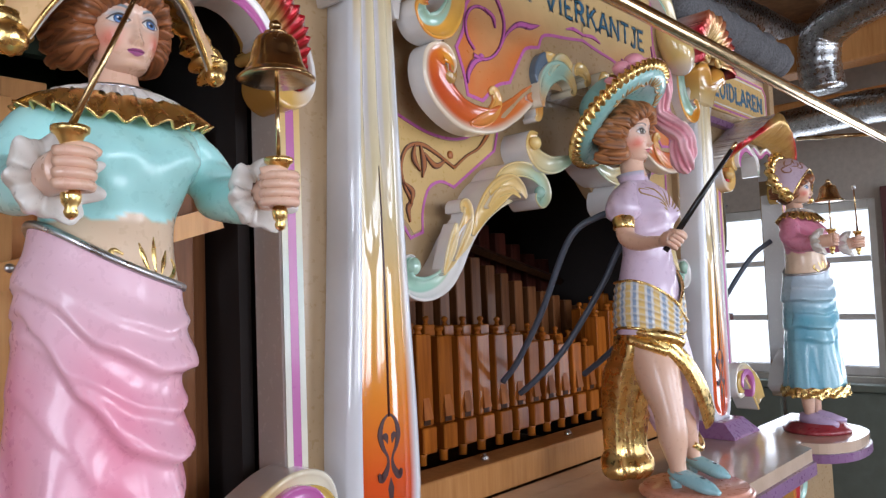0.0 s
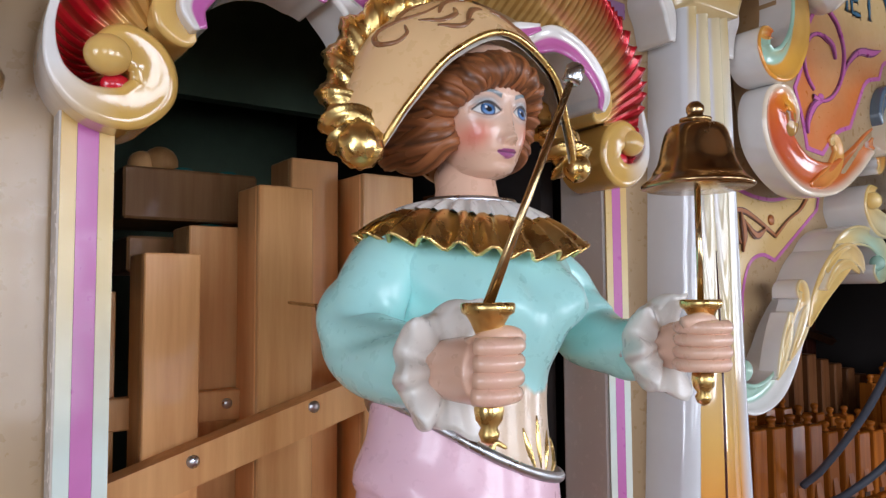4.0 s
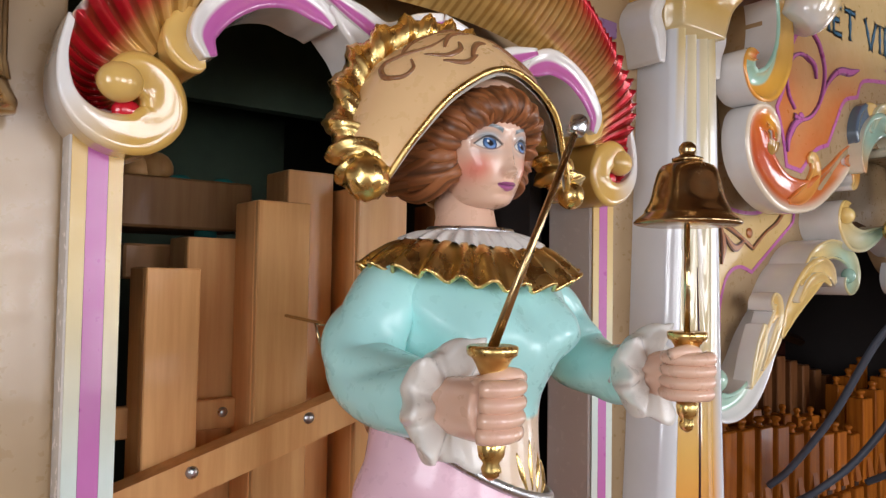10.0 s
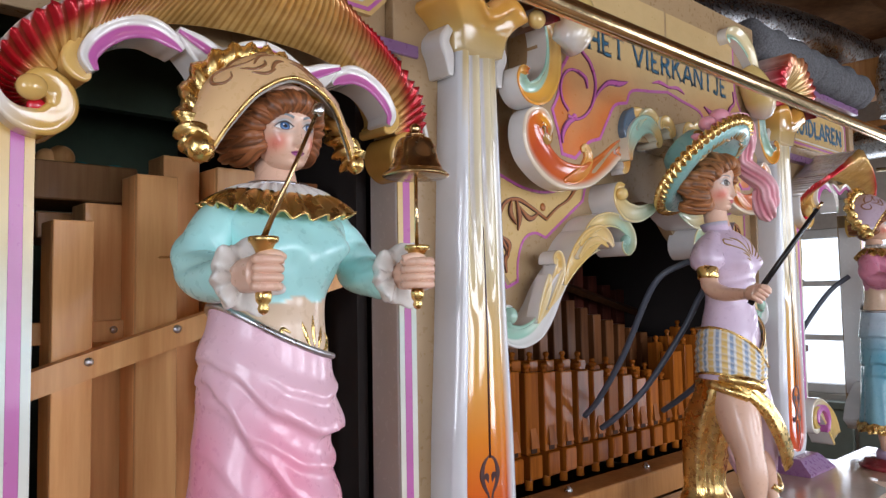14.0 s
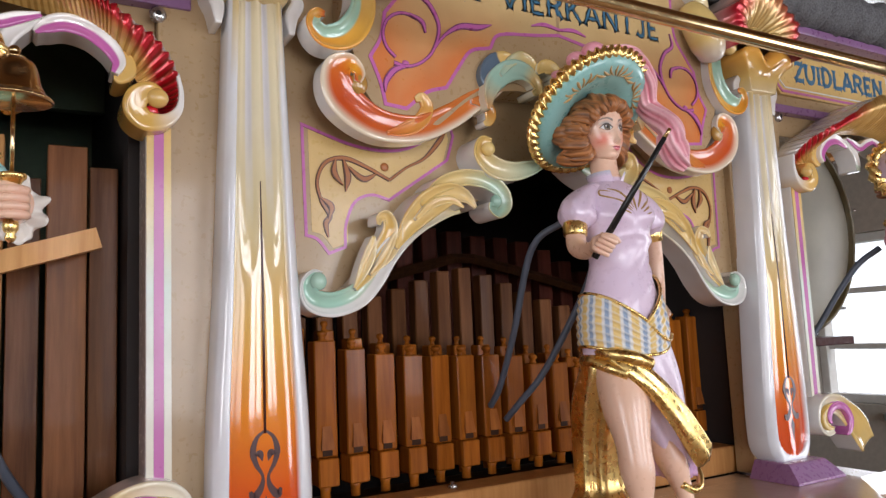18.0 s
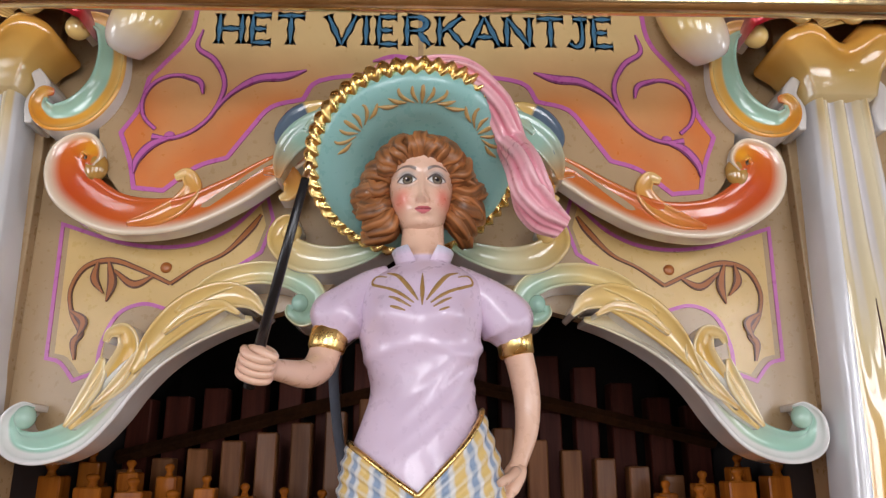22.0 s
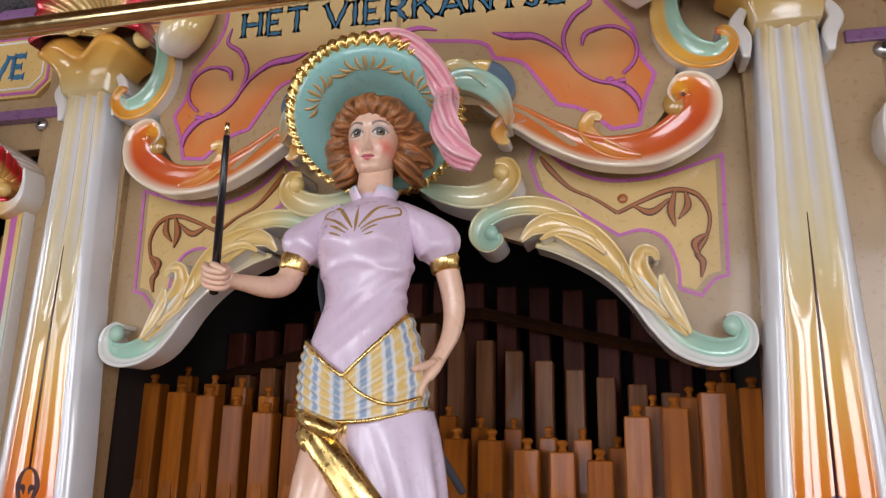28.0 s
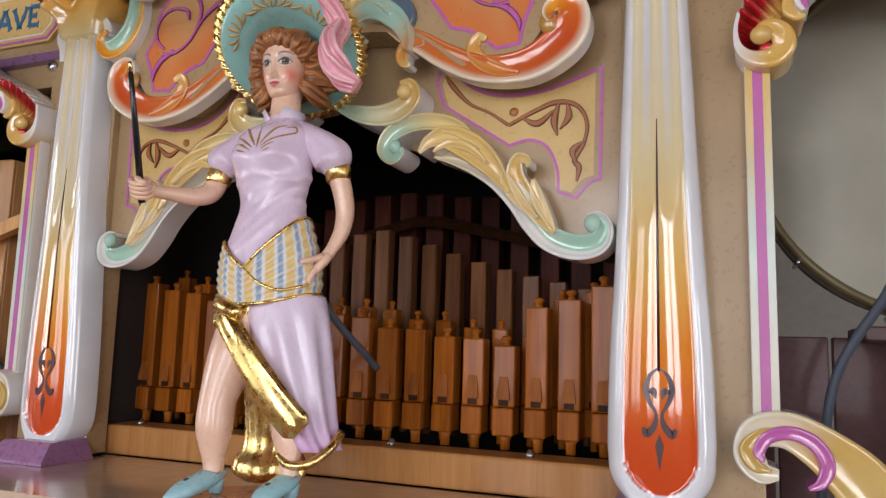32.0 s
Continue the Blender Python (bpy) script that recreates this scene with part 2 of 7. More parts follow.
class Body:
    """Collects vertices with a pigment each and faces with a material each."""

    def __init__(self):
        self.v, self.c, self.f, self.m, self.marks = [], [], [], [], []

    def begin(self, name):
        """What follows belongs to the part of that name."""
        self.marks.append((name, len(self.v), len(self.f)))
        return self

    def pieces(self):
        ends = self.marks[1:] + [("", len(self.v), len(self.f))]
        for (name, v0, f0), (_, v1, f1) in zip(self.marks, ends):
            p = Body()
            p.v, p.c, p.m = self.v[v0:v1], self.c[v0:v1], self.m[f0:f1]
            p.f = [tuple(i - v0 for i in f) for f in self.f[f0:f1]]
            yield name, p

    def grid(self, rows, cols, mat=0, wrap=False, cap=(False, False)):
        """rows: lists of points of one length; cols: colours alike, or one colour."""
        n, base = len(rows[0]), len(self.v)
        for i, r in enumerate(rows):
            for j, p in enumerate(r):
                self.v.append(tuple(p))
                self.c.append(rgb(cols if isinstance(cols[0], (int, float)) else cols[i][j]))
        k = n if wrap else n - 1
        for i in range(len(rows) - 1):
            for j in range(k):
                a, b = base + i * n + j, base + i * n + (j + 1) % n
                self.f.append((a, b, b + n, a + n))
                self.m.append(mat(i, j) if callable(mat) else mat)
        for on, i in zip(cap, (0, len(rows) - 1)):
            if on:
                loop = [base + i * n + j for j in range(n)]
                self.f.append(tuple(loop if i else loop[::-1]))
                self.m.append(mat(max(i - 1, 0), 0) if callable(mat) else mat)
        return self

    def ball(self, c, r, col, mat=0, seg=14, rings=9, shape=None):
        rx, ry, rz = (r, r, r) if isinstance(r, (int, float)) else r
        rows = []
        for i in range(rings + 1):
            a = math.pi * min(max(i / rings, 0.004), 0.996)
            rows.append([(c[0] + rx * math.sin(a) * math.cos(2 * math.pi * j / seg), c[1] + ry * math.sin(a) * math.sin(2 * math.pi * j / seg),
                          c[2] - rz * math.cos(a)) for j in range(seg)])
        return self.grid(rows, col, mat, True, (True, True))

    def tube(self, pts, radii, col, mat=0, seg=12, cap=True, twist=None, flat=1.0, up=(0, 0, 1)):
        """A round body along pts; flat squashes it across the side axis."""
        pts = [Vector(p) for p in pts]
        if not isinstance(radii, (list, tuple)):
            radii = [radii] * len(pts)
        rows, cols = [], []
        side = None
        for i, p in enumerate(pts):
            d = (pts[min(i + 1, len(pts) - 1)] - pts[max(i - 1, 0)]).normalized()
            if side is None:
                side = d.cross(Vector(up) if abs(d.dot(Vector(up))) < 0.95 else Vector((1, 0, 0))).normalized()
            else:
                side = (side - d * side.dot(d)).normalized()
            o = d.cross(side)
            row = []
            for j in range(seg):
                a = 2 * math.pi * j / seg
                k = radii[i] * (twist(i / (len(pts) - 1), a) if twist else 1)
                row.append(p + side * (k * math.cos(a)) + o * (k * flat * math.sin(a)))
            rows.append(row)
            cols.append([col(i / (len(pts) - 1), 2 * math.pi * j / seg) if callable(col) else col for j in range(seg)])
        return self.grid(rows, cols, mat, True, (cap, cap))

    def merge(self, other, m):
        """Adds another body, moved by the matrix m."""
        n = len(self.v)
        self.v += [tuple(m @ Vector(p)) for p in other.v]
        self.c += other.c
        self.f += [tuple(i + n for i in f) for f in other.f]
        self.m += other.m
        return self

    def mesh(self, name, mats, smooth=True):
        me = bpy.data.meshes.new(name)
        me.from_pydata(self.v, [], self.f)
        at = me.color_attributes.new("paint", "FLOAT_COLOR", "POINT")
        at.data.foreach_set("color", np.array(self.c, dtype=np.float32).ravel())
        for m in mats:
            me.materials.append(m)
        me.polygons.foreach_set("material_index", self.m)
        me.polygons.foreach_set("use_smooth", [smooth] * len(self.f))
        me.validate()
        me.update()
        return me


def thing(name, label, category, mesh=None, group="", kind="", at=(0, 0, 0)):
    ob = new(name, mesh)
    ob.location = at
    return tagged(ob, label, category, group, kind)


def part(name, data, mats, parent, label="", smooth=True):
    """Links a bmesh, a Body or a mesh as one mesh object under a thing or part."""
    if isinstance(data, Body):
        data = data.mesh(name, mats if isinstance(mats, (list, tuple)) else [mats], smooth)
    elif isinstance(data, bmesh.types.BMesh):
        me = bpy.data.meshes.new(name)
        data.to_mesh(me)
        data.free()
        me.materials.append(mats)
        if smooth:
            me.polygons.foreach_set("use_smooth", [True] * len(me.polygons))
        data = me
    ob = new(name, data)
    ob.parent = parent
    if label:
        ob["label"] = label
    return ob


def box(x0, x1, y0, y1, z0, z1, bevel=0.0, seg=2):
    bm = bmesh.new()
    bmesh.ops.create_cube(bm, size=1.0, matrix=Matrix.Translation(((x0 + x1) / 2, (y0 + y1) / 2, (z0 + z1) / 2)) @ Matrix.Diagonal((abs(x1 - x0), abs(y1 - y0), abs(z1 - z0), 1)))
    if bevel:
        bmesh.ops.bevel(bm, geom=bm.edges[:], offset=bevel, segments=seg, affect="EDGES", profile=0.5)
    return bm


def lathe(profile, seg=32, center=(0, 0, 0), axis="z", squash=1.0):
    """A turned body: profile of (radius, height)."""
    b = Body()
    rows = []
    for r, h in profile:
        row = []
        for j in range(seg):
            a = 2 * math.pi * j / seg
            u, w = r * math.cos(a), r * math.sin(a)
            p = (u, w, h) if axis == "z" else ((h, u, w) if axis == "x" else (u, h, -w))
            row.append((p[0] + center[0], p[1] + center[1], p[2] + center[2]))
        rows.append(row)
    b.grid(rows, (1, 1, 1), 0, True, (True, True))
    return b


def spline(pts, n=8, closed=False):
    """Smooth points through control points of any dimension."""
    pts = [np.array(p, float) for p in pts]
    out, m = [], len(pts)
    for i in range(m if closed else m - 1):
        p1, p2 = pts[i], pts[(i + 1) % m]
        p0 = pts[(i - 1) % m] if closed or i else p1 * 2 - p2
        p3 = pts[(i + 2) % m] if closed or i + 2 < m else p2 * 2 - p1
        for k in range(n):
            t = k / n
            out.append(0.5 * (2 * p1 + (p2 - p0) * t + (2 * p0 - 5 * p1 + 4 * p2 - p3) * t * t + (3 * p1 - p0 - 3 * p2 + p3) * t ** 3))
    if not closed:
        out.append(pts[-1])
    return out


def lerp(a, b, t):
    t = min(max(t, 0), 1)
    return tuple(x + (y - x) * t for x, y in zip(a, b))


def stops(t, *ss):
    """Colour at t between (position, colour) stops."""
    for (p, a), (q, b) in zip(ss, ss[1:]):
        if t <= q:
            return lerp(a, b, (t - p) / max(q - p, 1e-6))
    return ss[-1][1]


def scroll(b, ctrl, y_front, y_back, color, groove=0.006, n=8, seg=9, lift=0.0, side=WHITE):
    """A carved moulding in the plane of the front: ctrl rows are (x, z, half width); color(s, u) gives the pigment."""
    path = spline(ctrl, n)
    rows, cols = [], []
    L = len(path)
    for i, p in enumerate(path):
        q0, q1 = path[max(i - 1, 0)], path[min(i + 1, L - 1)]
        t = Vector((q1[0] - q0[0], q1[1] - q0[1])).normalized()
        nx, nz = -t.y, t.x
        w, s = p[2], i / (L - 1)
        yb = y_back if not callable(y_back) else y_back(s)
        yf = (y_front if not callable(y_front) else y_front(s)) - lift * math.sin(math.pi * s)
        row = [(p[0] - nx * w, yb, p[1] - nz * w), (p[0] - nx * w, yf + 0.004, p[1] - nz * w)]
        col = [side or color(s, -1), side or color(s, -1)]
        for k in range(seg):
            u = -1 + 2 * k / (seg - 1)
            dip = groove * (1 - u * u) - 0.25 * groove * math.exp(-((abs(u) - 0.85) / 0.12) ** 2)
            rim = max(0, abs(u) - 0.82) / 0.18
            row.append((p[0] + nx * w * u, yf + dip * min(1, w / 0.012) + rim ** 2 * min(w, 0.008) * 0.4, p[1] + nz * w * u))
            col.append(color(s, u))
        row += [(p[0] + nx * w, yf + 0.004, p[1] + nz * w), (p[0] + nx * w, yb, p[1] + nz * w)]
        col += [side or color(s, 1), side or color(s, 1)]
        rows.append(row)
        cols.append(col)
    b.grid(rows, cols, 0, False, (True, True))
    return b


def mirrored(b):
    m = Body()
    m.v = [(-x, y, z) for x, y, z in b.v]
    m.c, m.m = list(b.c), list(b.m)
    m.f = [tuple(reversed(f)) for f in b.f]
    return m


def line(parent, name, pts, width, y, mat, n=6, closed=False, label="", depth=0.0012, smooth=True):
    """A painted line lying a little proud of a board that faces the room. pts rows: (x, z[, width])."""
    p = spline(pts, n, closed) if smooth else [np.array(q, float) for q in pts]
    b, rows = Body(), []
    L = len(p)
    for i, q in enumerate(p):
        a, c = (p[i - 1], p[(i + 1) % L]) if closed else (p[max(i - 1, 0)], p[min(i + 1, L - 1)])
        t1 = Vector((q[0] - a[0], q[1] - a[1]))
        t2 = Vector((c[0] - q[0], c[1] - q[1]))
        t1 = t1.normalized() if t1.length > 1e-9 else t2.normalized()
        t2 = t2.normalized() if t2.length > 1e-9 else t1
        t = (t1 + t2).normalized()
        k = 1 / max(0.5, t.dot(t1))
        w = (q[2] if len(q) > 2 else width) / 2 * k
        nx, nz = -t.y, t.x
        rows.append([(q[0] - nx * w, y + 0.001, q[1] - nz * w), (q[0] - nx * w, y - depth, q[1] - nz * w), (q[0] + nx * w, y - depth, q[1] + nz * w), (q[0] + nx * w, y + 0.001, q[1] + nz * w)])
    if closed:
        rows.append(rows[0])
    b.grid(rows, (1, 1, 1))
    return part(name, b, mat, parent, label, False)


def tendril(parent, name, pts, y, dark, light, n=6):
    """A brush stroke with a dark contour and a lighter body along it."""
    ob = line(parent, name, [(x, z, w * 1.08 + 0.0006) for x, z, w in pts], 0.004, y, dark, n)
    line(ob, "light_stroke", [(x, z, max(0.0005, w * 0.66)) for x, z, w in pts], 0.004, y - 0.0013, light, n, depth=0.0006)
    return ob


def prism(outline, y0, y1, holes=()):
    """A board cut to an outline in x and z, from y0 (front) to y1 (back)."""
    bm = bmesh.new()
    fr = [bm.verts.new((x, y0, z)) for x, z in outline]
    bm.faces.new(fr)
    r = bmesh.ops.extrude_face_region(bm, geom=bm.faces[:])
    bmesh.ops.translate(bm, verts=[g for g in r["geom"] if isinstance(g, bmesh.types.BMVert)], vec=(0, y1 - y0, 0))
    bmesh.ops.recalc_face_normals(bm, faces=bm.faces[:])
    return bm


def words(name, text, x, y, z, size, mat, parent, label="", squeeze=1.0, spacing=1.0, depth=0.0006, tilt=90):
    cu = bpy.data.curves.new(name, "FONT")
    cu.body, cu.size, cu.extrude, cu.align_x, cu.space_character = text, size, depth, "CENTER", spacing
    cu.offset = size * 0.012
    tmp = bpy.data.objects.new(name, cu)
    scene.collection.objects.link(tmp)
    me = bpy.data.meshes.new_from_object(tmp.evaluated_get(bpy.context.evaluated_depsgraph_get()))
    bpy.data.objects.remove(tmp)
    me.materials.clear()
    me.materials.append(mat)
    ob = new(name, me)
    ob.matrix_basis = pose(x, y, z, tilt) @ Matrix.Diagonal((squeeze, 1, 1, 1))
    ob.parent = parent
    if label:
        ob["label"] = label
    return ob

# ---- the room ----
ROOM = dict(x0=-3.7, x1=3.4, y0=-3.5, y1=2.3, z1=3.0)


def wall_with_openings(name, along, at, a0, a1, z0, z1, thick, openings, mat, label):
    """A wall cut by openings (a0, a1, z0, z1), built from the pieces that stand round them."""
    bm = bmesh.new()

    def piece(p0, p1, q0, q1):
        if p1 - p0 < 1e-4 or q1 - q0 < 1e-4:
            return
        lo, hi = sorted((at, at + thick))
        b = box(p0, p1, lo, hi, q0, q1) if along == "x" else box(lo, hi, p0, p1, q0, q1)
        me = bpy.data.meshes.new("tmp")
        b.to_mesh(me)
        b.free()
        bm.from_mesh(me)
        bpy.data.meshes.remove(me)

    cur = a0
    for o in sorted(openings):
        piece(cur, o[0], z0, z1)
        piece(o[0], o[1], z0, o[2])
        piece(o[0], o[1], o[3], z1)
        cur = o[1]
    piece(cur, a1, z0, z1)
    ob = part(name, bm, mat, None, "", False)
    return tagged(ob, label, "wall", kind="structure")


def window_unit(name, along, at, a0, a1, z0, z1, bars, panes, label):
    w = thing(name, label, "window", kind="structure")
    t = 0.05

    def piece(nm, p0, p1, q0, q1, d0, d1, mat):
        bm = box(p0, p1, at + d0, at + d1, q0, q1, 0.004, 1) if along == "x" else box(at + d0, at + d1, p0, p1, q0, q1, 0.004, 1)
        return part(nm, bm, mat, w, "", False)

    for p in ((a0, a0 + t, z0, z1), (a1 - t, a1, z0, z1), (a0 + t, a1 - t, z0, z0 + t), (a0 + t, a1 - t, z1 - t, z1)):
        piece("window_frame", *p, -0.04, 0.04, M_FRAME)
    for k in range(1, bars + 1):
        zz = z0 + (z1 - z0) * k / (bars + 1)
        piece("glazing_bar", a0 + t, a1 - t, zz - 0.016, zz + 0.016, -0.02, 0.02, M_FRAME)
    for k in range(1, panes):
        aa = a0 + (a1 - a0) * k / panes
        piece("mullion", aa - 0.03, aa + 0.03, z0 + t, z1 - t, -0.025, 0.025, M_FRAME)
    return w


R = ROOM
fl = part("floor", box(R["x0"], R["x1"], R["y0"], R["y1"], -0.1, 0.0), M_FLOOR, None, "", False)
tagged(fl, "worn brown wooden floor boards of the hall", "floor", kind="structure")
ce = part("ceiling", box(R["x0"], R["x1"], R["y0"], R["y1"], R["z1"], R["z1"] + 0.1), M_BEAM, None, "", False)
tagged(ce, "dark brown boarded ceiling between timber beams", "ceiling", kind="structure")
OPEN_S = [(-2.95, -1.65, 1.0, 2.5), (-1.05, 0.25, 1.0, 2.5), (0.85, 2.15, 1.0, 2.5)]
wall_with_openings("wall_south", "x", R["y0"] - 0.2, R["x0"], R["x1"], 0, R["z1"], 0.2, OPEN_S, M_WALL, "pale plastered wall with three tall windows")
OPEN_W = [(-2.3, -0.9, 1.0, 2.5)]
wall_with_openings("wall_west", "y", R["x0"] - 0.2, R["y0"], R["y1"], 0, R["z1"], 0.2, OPEN_W, M_WALL, "pale plastered side wall with a window")
OPEN_E = [(-3.0, -1.9, 0.55, 1.95), (-1.0, 0.0, 0.98, 1.95), (0.36, 1.95, 0.98, 1.95)]
wall_with_openings("wall_east", "y", R["x1"], R["y0"], R["y1"], 0, R["z1"], 0.2, OPEN_E, M_WALL, "pale wall with white paned windows over green panelling")
wn_ = part("wall_north", box(R["x0"], R["x1"], R["y1"], R["y1"] + 0.2, 0, R["z1"]), M_WALL, None, "", False)
tagged(wn_, "pale plastered wall behind the organ", "wall", kind="structure")
for k, o in enumerate(OPEN_S):
    window_unit("window_%d" % (k + 1), "x", R["y0"] - 0.1, *o, 2, 2, "tall white painted window with panes")
window_unit("window_4", "y", R["x0"] - 0.1, *OPEN_W[0], 2, 2, "tall white painted window with panes")
window_unit("window_7", "y", R["x1"] + 0.1, *OPEN_E[0], 2, 1, "white painted window with horizontal glazing bars")
window_unit("window_5", "y", R["x1"] + 0.1, *OPEN_E[1], 2, 1, "white painted window with horizontal glazing bars")
window_unit("window_6", "y", R["x1"] + 0.1, *OPEN_E[2], 2, 3, "white painted window with horizontal glazing bars")
dado = thing("wall_panelling", "grey-green painted wooden panelling below the windows", "panelling", kind="structure")
for k in range(1, 6):
    part("panel", box(R["x1"] - 0.03, R["x1"], -2.2 + k * 0.62, -2.2 + k * 0.62 + 0.6, 0.02, 0.9, 0.01), M_GWALL, dado, "", False)
part("sill", box(R["x1"] - 0.09, R["x1"] - 0.001, -1.58, 1.52, 0.91, 0.95, 0.006), M_GWALL, dado, "dark sill board", False)
cur = thing("window_shutter", "dark red-brown wooden shutter beside the window", "shutter")
part("shutter_board", box(R["x1"] - 0.06, R["x1"] - 0.035, 0.10, 0.32, 0.96, 2.0, 0.006), M_ROSE, cur, "", False)
part("handle", box(R["x1"] - 0.08, R["x1"] - 0.06, 0.285, 0.305, 1.34, 1.5, 0.004), M_STEEL, cur, "grey metal handle", False)
for k, by in enumerate((-2.6, -1.2, 0.2, 1.5)):
    bm = part("ceiling_beam", box(R["x0"], R["x1"], by - 0.09, by + 0.09, 2.72, R["z1"] - 0.001, 0.01), M_BEAM, None, "", False)
    tagged(bm, "rough brown timber ceiling beam", "beam", "ceiling beams", "structure")
pale = part("pale_beam", box(2.2, 2.34, -2.8, 2.0, 2.40, 2.56, 0.012), M_PALE, None, "", False)
tagged(pale, "pale wooden beam under the ceiling", "beam", "ceiling beams", "structure")
pale = part("pale_beam", box(2.9, 3.0, -2.8, 2.0, 2.30, 2.44, 0.012), M_PALE, None, "", False)
tagged(pale, "pale wooden beam under the ceiling", "beam", "ceiling beams", "structure")

m_glow, nt_, bs_ = nodes_of("bright_overcast")
bs_.inputs["Base Color"].default_value = (0.8, 0.82, 0.84, 1)
bs_.inputs["Emission Color"].default_value = (0.93, 0.97, 1.0, 1)
bs_.inputs["Emission Strength"].default_value = 1.3
bd_ = part("backdrop", box(9.0, 9.05, -5.0, 12.0, -0.1, 7.0), m_glow, None, "", False)
tagged(bd_, "bright overcast daylight outside the windows", "backdrop", kind="structure")
gb = part("ground", box(-60, 60, -60, 60, -0.5, -0.12), plain("meadow", (0.10, 0.16, 0.05), 0.9, 0, 3.0), None, "", False)
tagged(gb, "green meadow outside the windows", "ground", kind="structure")

# ---- organ: case and boards ----
Y0, YU = 0.10, 0.04          # lower panels and the name board
case = thing("organ_case", "cream painted case of a street organ", "organ case")
ARCH = [(0.0, 1.757), (0.055, 1.746), (0.088, 1.716), (0.118, 1.690), (0.150, 1.677), (0.180, 1.669), (0.212, 1.662), (0.248, 1.648), (0.280, 1.626), (0.307, 1.598), (0.328, 1.568), (0.352, 1.545), (0.385, 1.535), (0.44, 1.54)]
arch = [tuple(p) for p in spline(ARCH, 5)]
outline = [(-x, z) for x, z in reversed(arch)] + arch[1:] + [(0.44, 2.15), (-0.44, 2.15)]
part("arch_board", prism(outline, Y0, Y0 + 0.022), M_BOARD, case, "cream board with an arched opening", False)
NB = [(-0.36, 2.15), (-0.36, 1.90), (-0.33, 1.80), (-0.25, 1.768), (-0.15, 1.835), (0, 1.85), (0.15, 1.835), (0.25, 1.768), (0.33, 1.80), (0.36, 1.90), (0.36, 2.15)]
part("name_board", prism([tuple(p) for p in spline(NB, 5)], YU, Y0 - 0.002), M_BOARD, case, "cream name board with lettering", False)
for s in (-1, 1):
    x0, x1 = sorted((s * 0.44, s * 0.60))
    part("pier_board", box(x0, x1, 0.085, Y0 + 0.03, 1.2, 2.10, 0.002), M_BOARD, case, "", False)
    x0, x1 = sorted((s * 1.052, s * (1.40 if s < 0 else 1.085)))
    part("outer_board", box(x0, x1, 0.085, Y0 + 0.03, 1.2, 2.10, 0.002), M_BOARD, case, "", False)
    x0, x1 = sorted((s * 0.6, s * 1.052))
    part("bay_header", box(x0, x1, 0.100, Y0 + 0.03, 1.86, 2.10, 0.002), M_BOARD, case, "", False)
    x0, x1 = sorted((s * 0.560, s * 1.09))
    part("header_line", box(x0, x1, 0.080, 0.0998 if s < 0 else 0.0998, 1.905, 1.922, 0.002), M_PURPLE, case, "purple moulding", False)
    part("header_line", box(x0, x1, 0.070, 0.0998, 2.082, 2.10, 0.002), M_PURPLE, case, "purple moulding", False)
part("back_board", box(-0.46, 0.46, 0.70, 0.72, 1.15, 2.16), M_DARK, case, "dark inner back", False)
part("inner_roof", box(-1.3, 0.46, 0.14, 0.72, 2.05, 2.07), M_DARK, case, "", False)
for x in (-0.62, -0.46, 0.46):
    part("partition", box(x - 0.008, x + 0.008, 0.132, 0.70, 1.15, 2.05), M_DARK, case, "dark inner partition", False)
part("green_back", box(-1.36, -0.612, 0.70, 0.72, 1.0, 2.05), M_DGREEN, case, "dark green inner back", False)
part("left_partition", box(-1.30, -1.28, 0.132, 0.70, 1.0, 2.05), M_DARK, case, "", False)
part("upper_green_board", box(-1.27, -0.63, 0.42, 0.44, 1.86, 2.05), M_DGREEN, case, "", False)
part("floor_board", box(-1.36, 0.46, 0.132, 0.72, 1.10, 1.148), M_REAR, case, "", False)
part("lower_case", box(-1.40, 1.10, 0.0, 0.72, 0.25, 1.098, 0.004), M_BOARD, case, "cream lower body of the case", False)
part("plinth", box(-1.42, 1.115, -0.02, 0.74, 0.0, 0.25, 0.01), M_PURPLE, case, "dark plinth", False)

plat = thing("organ_platform", "glossy brown platform with a purple edge under the figures", "platform")
def slab(outline, z0, z1):
    bm = bmesh.new()
    bm.faces.new([bm.verts.new((x, y, z1)) for x, y in outline])
    r = bmesh.ops.extrude_face_region(bm, geom=bm.faces[:])
    bmesh.ops.translate(bm, verts=[g for g in r["geom"] if isinstance(g, bmesh.types.BMVert)], vec=(0, 0, z0 - z1))
    bmesh.ops.recalc_face_normals(bm, faces=bm.faces[:])
    return bm


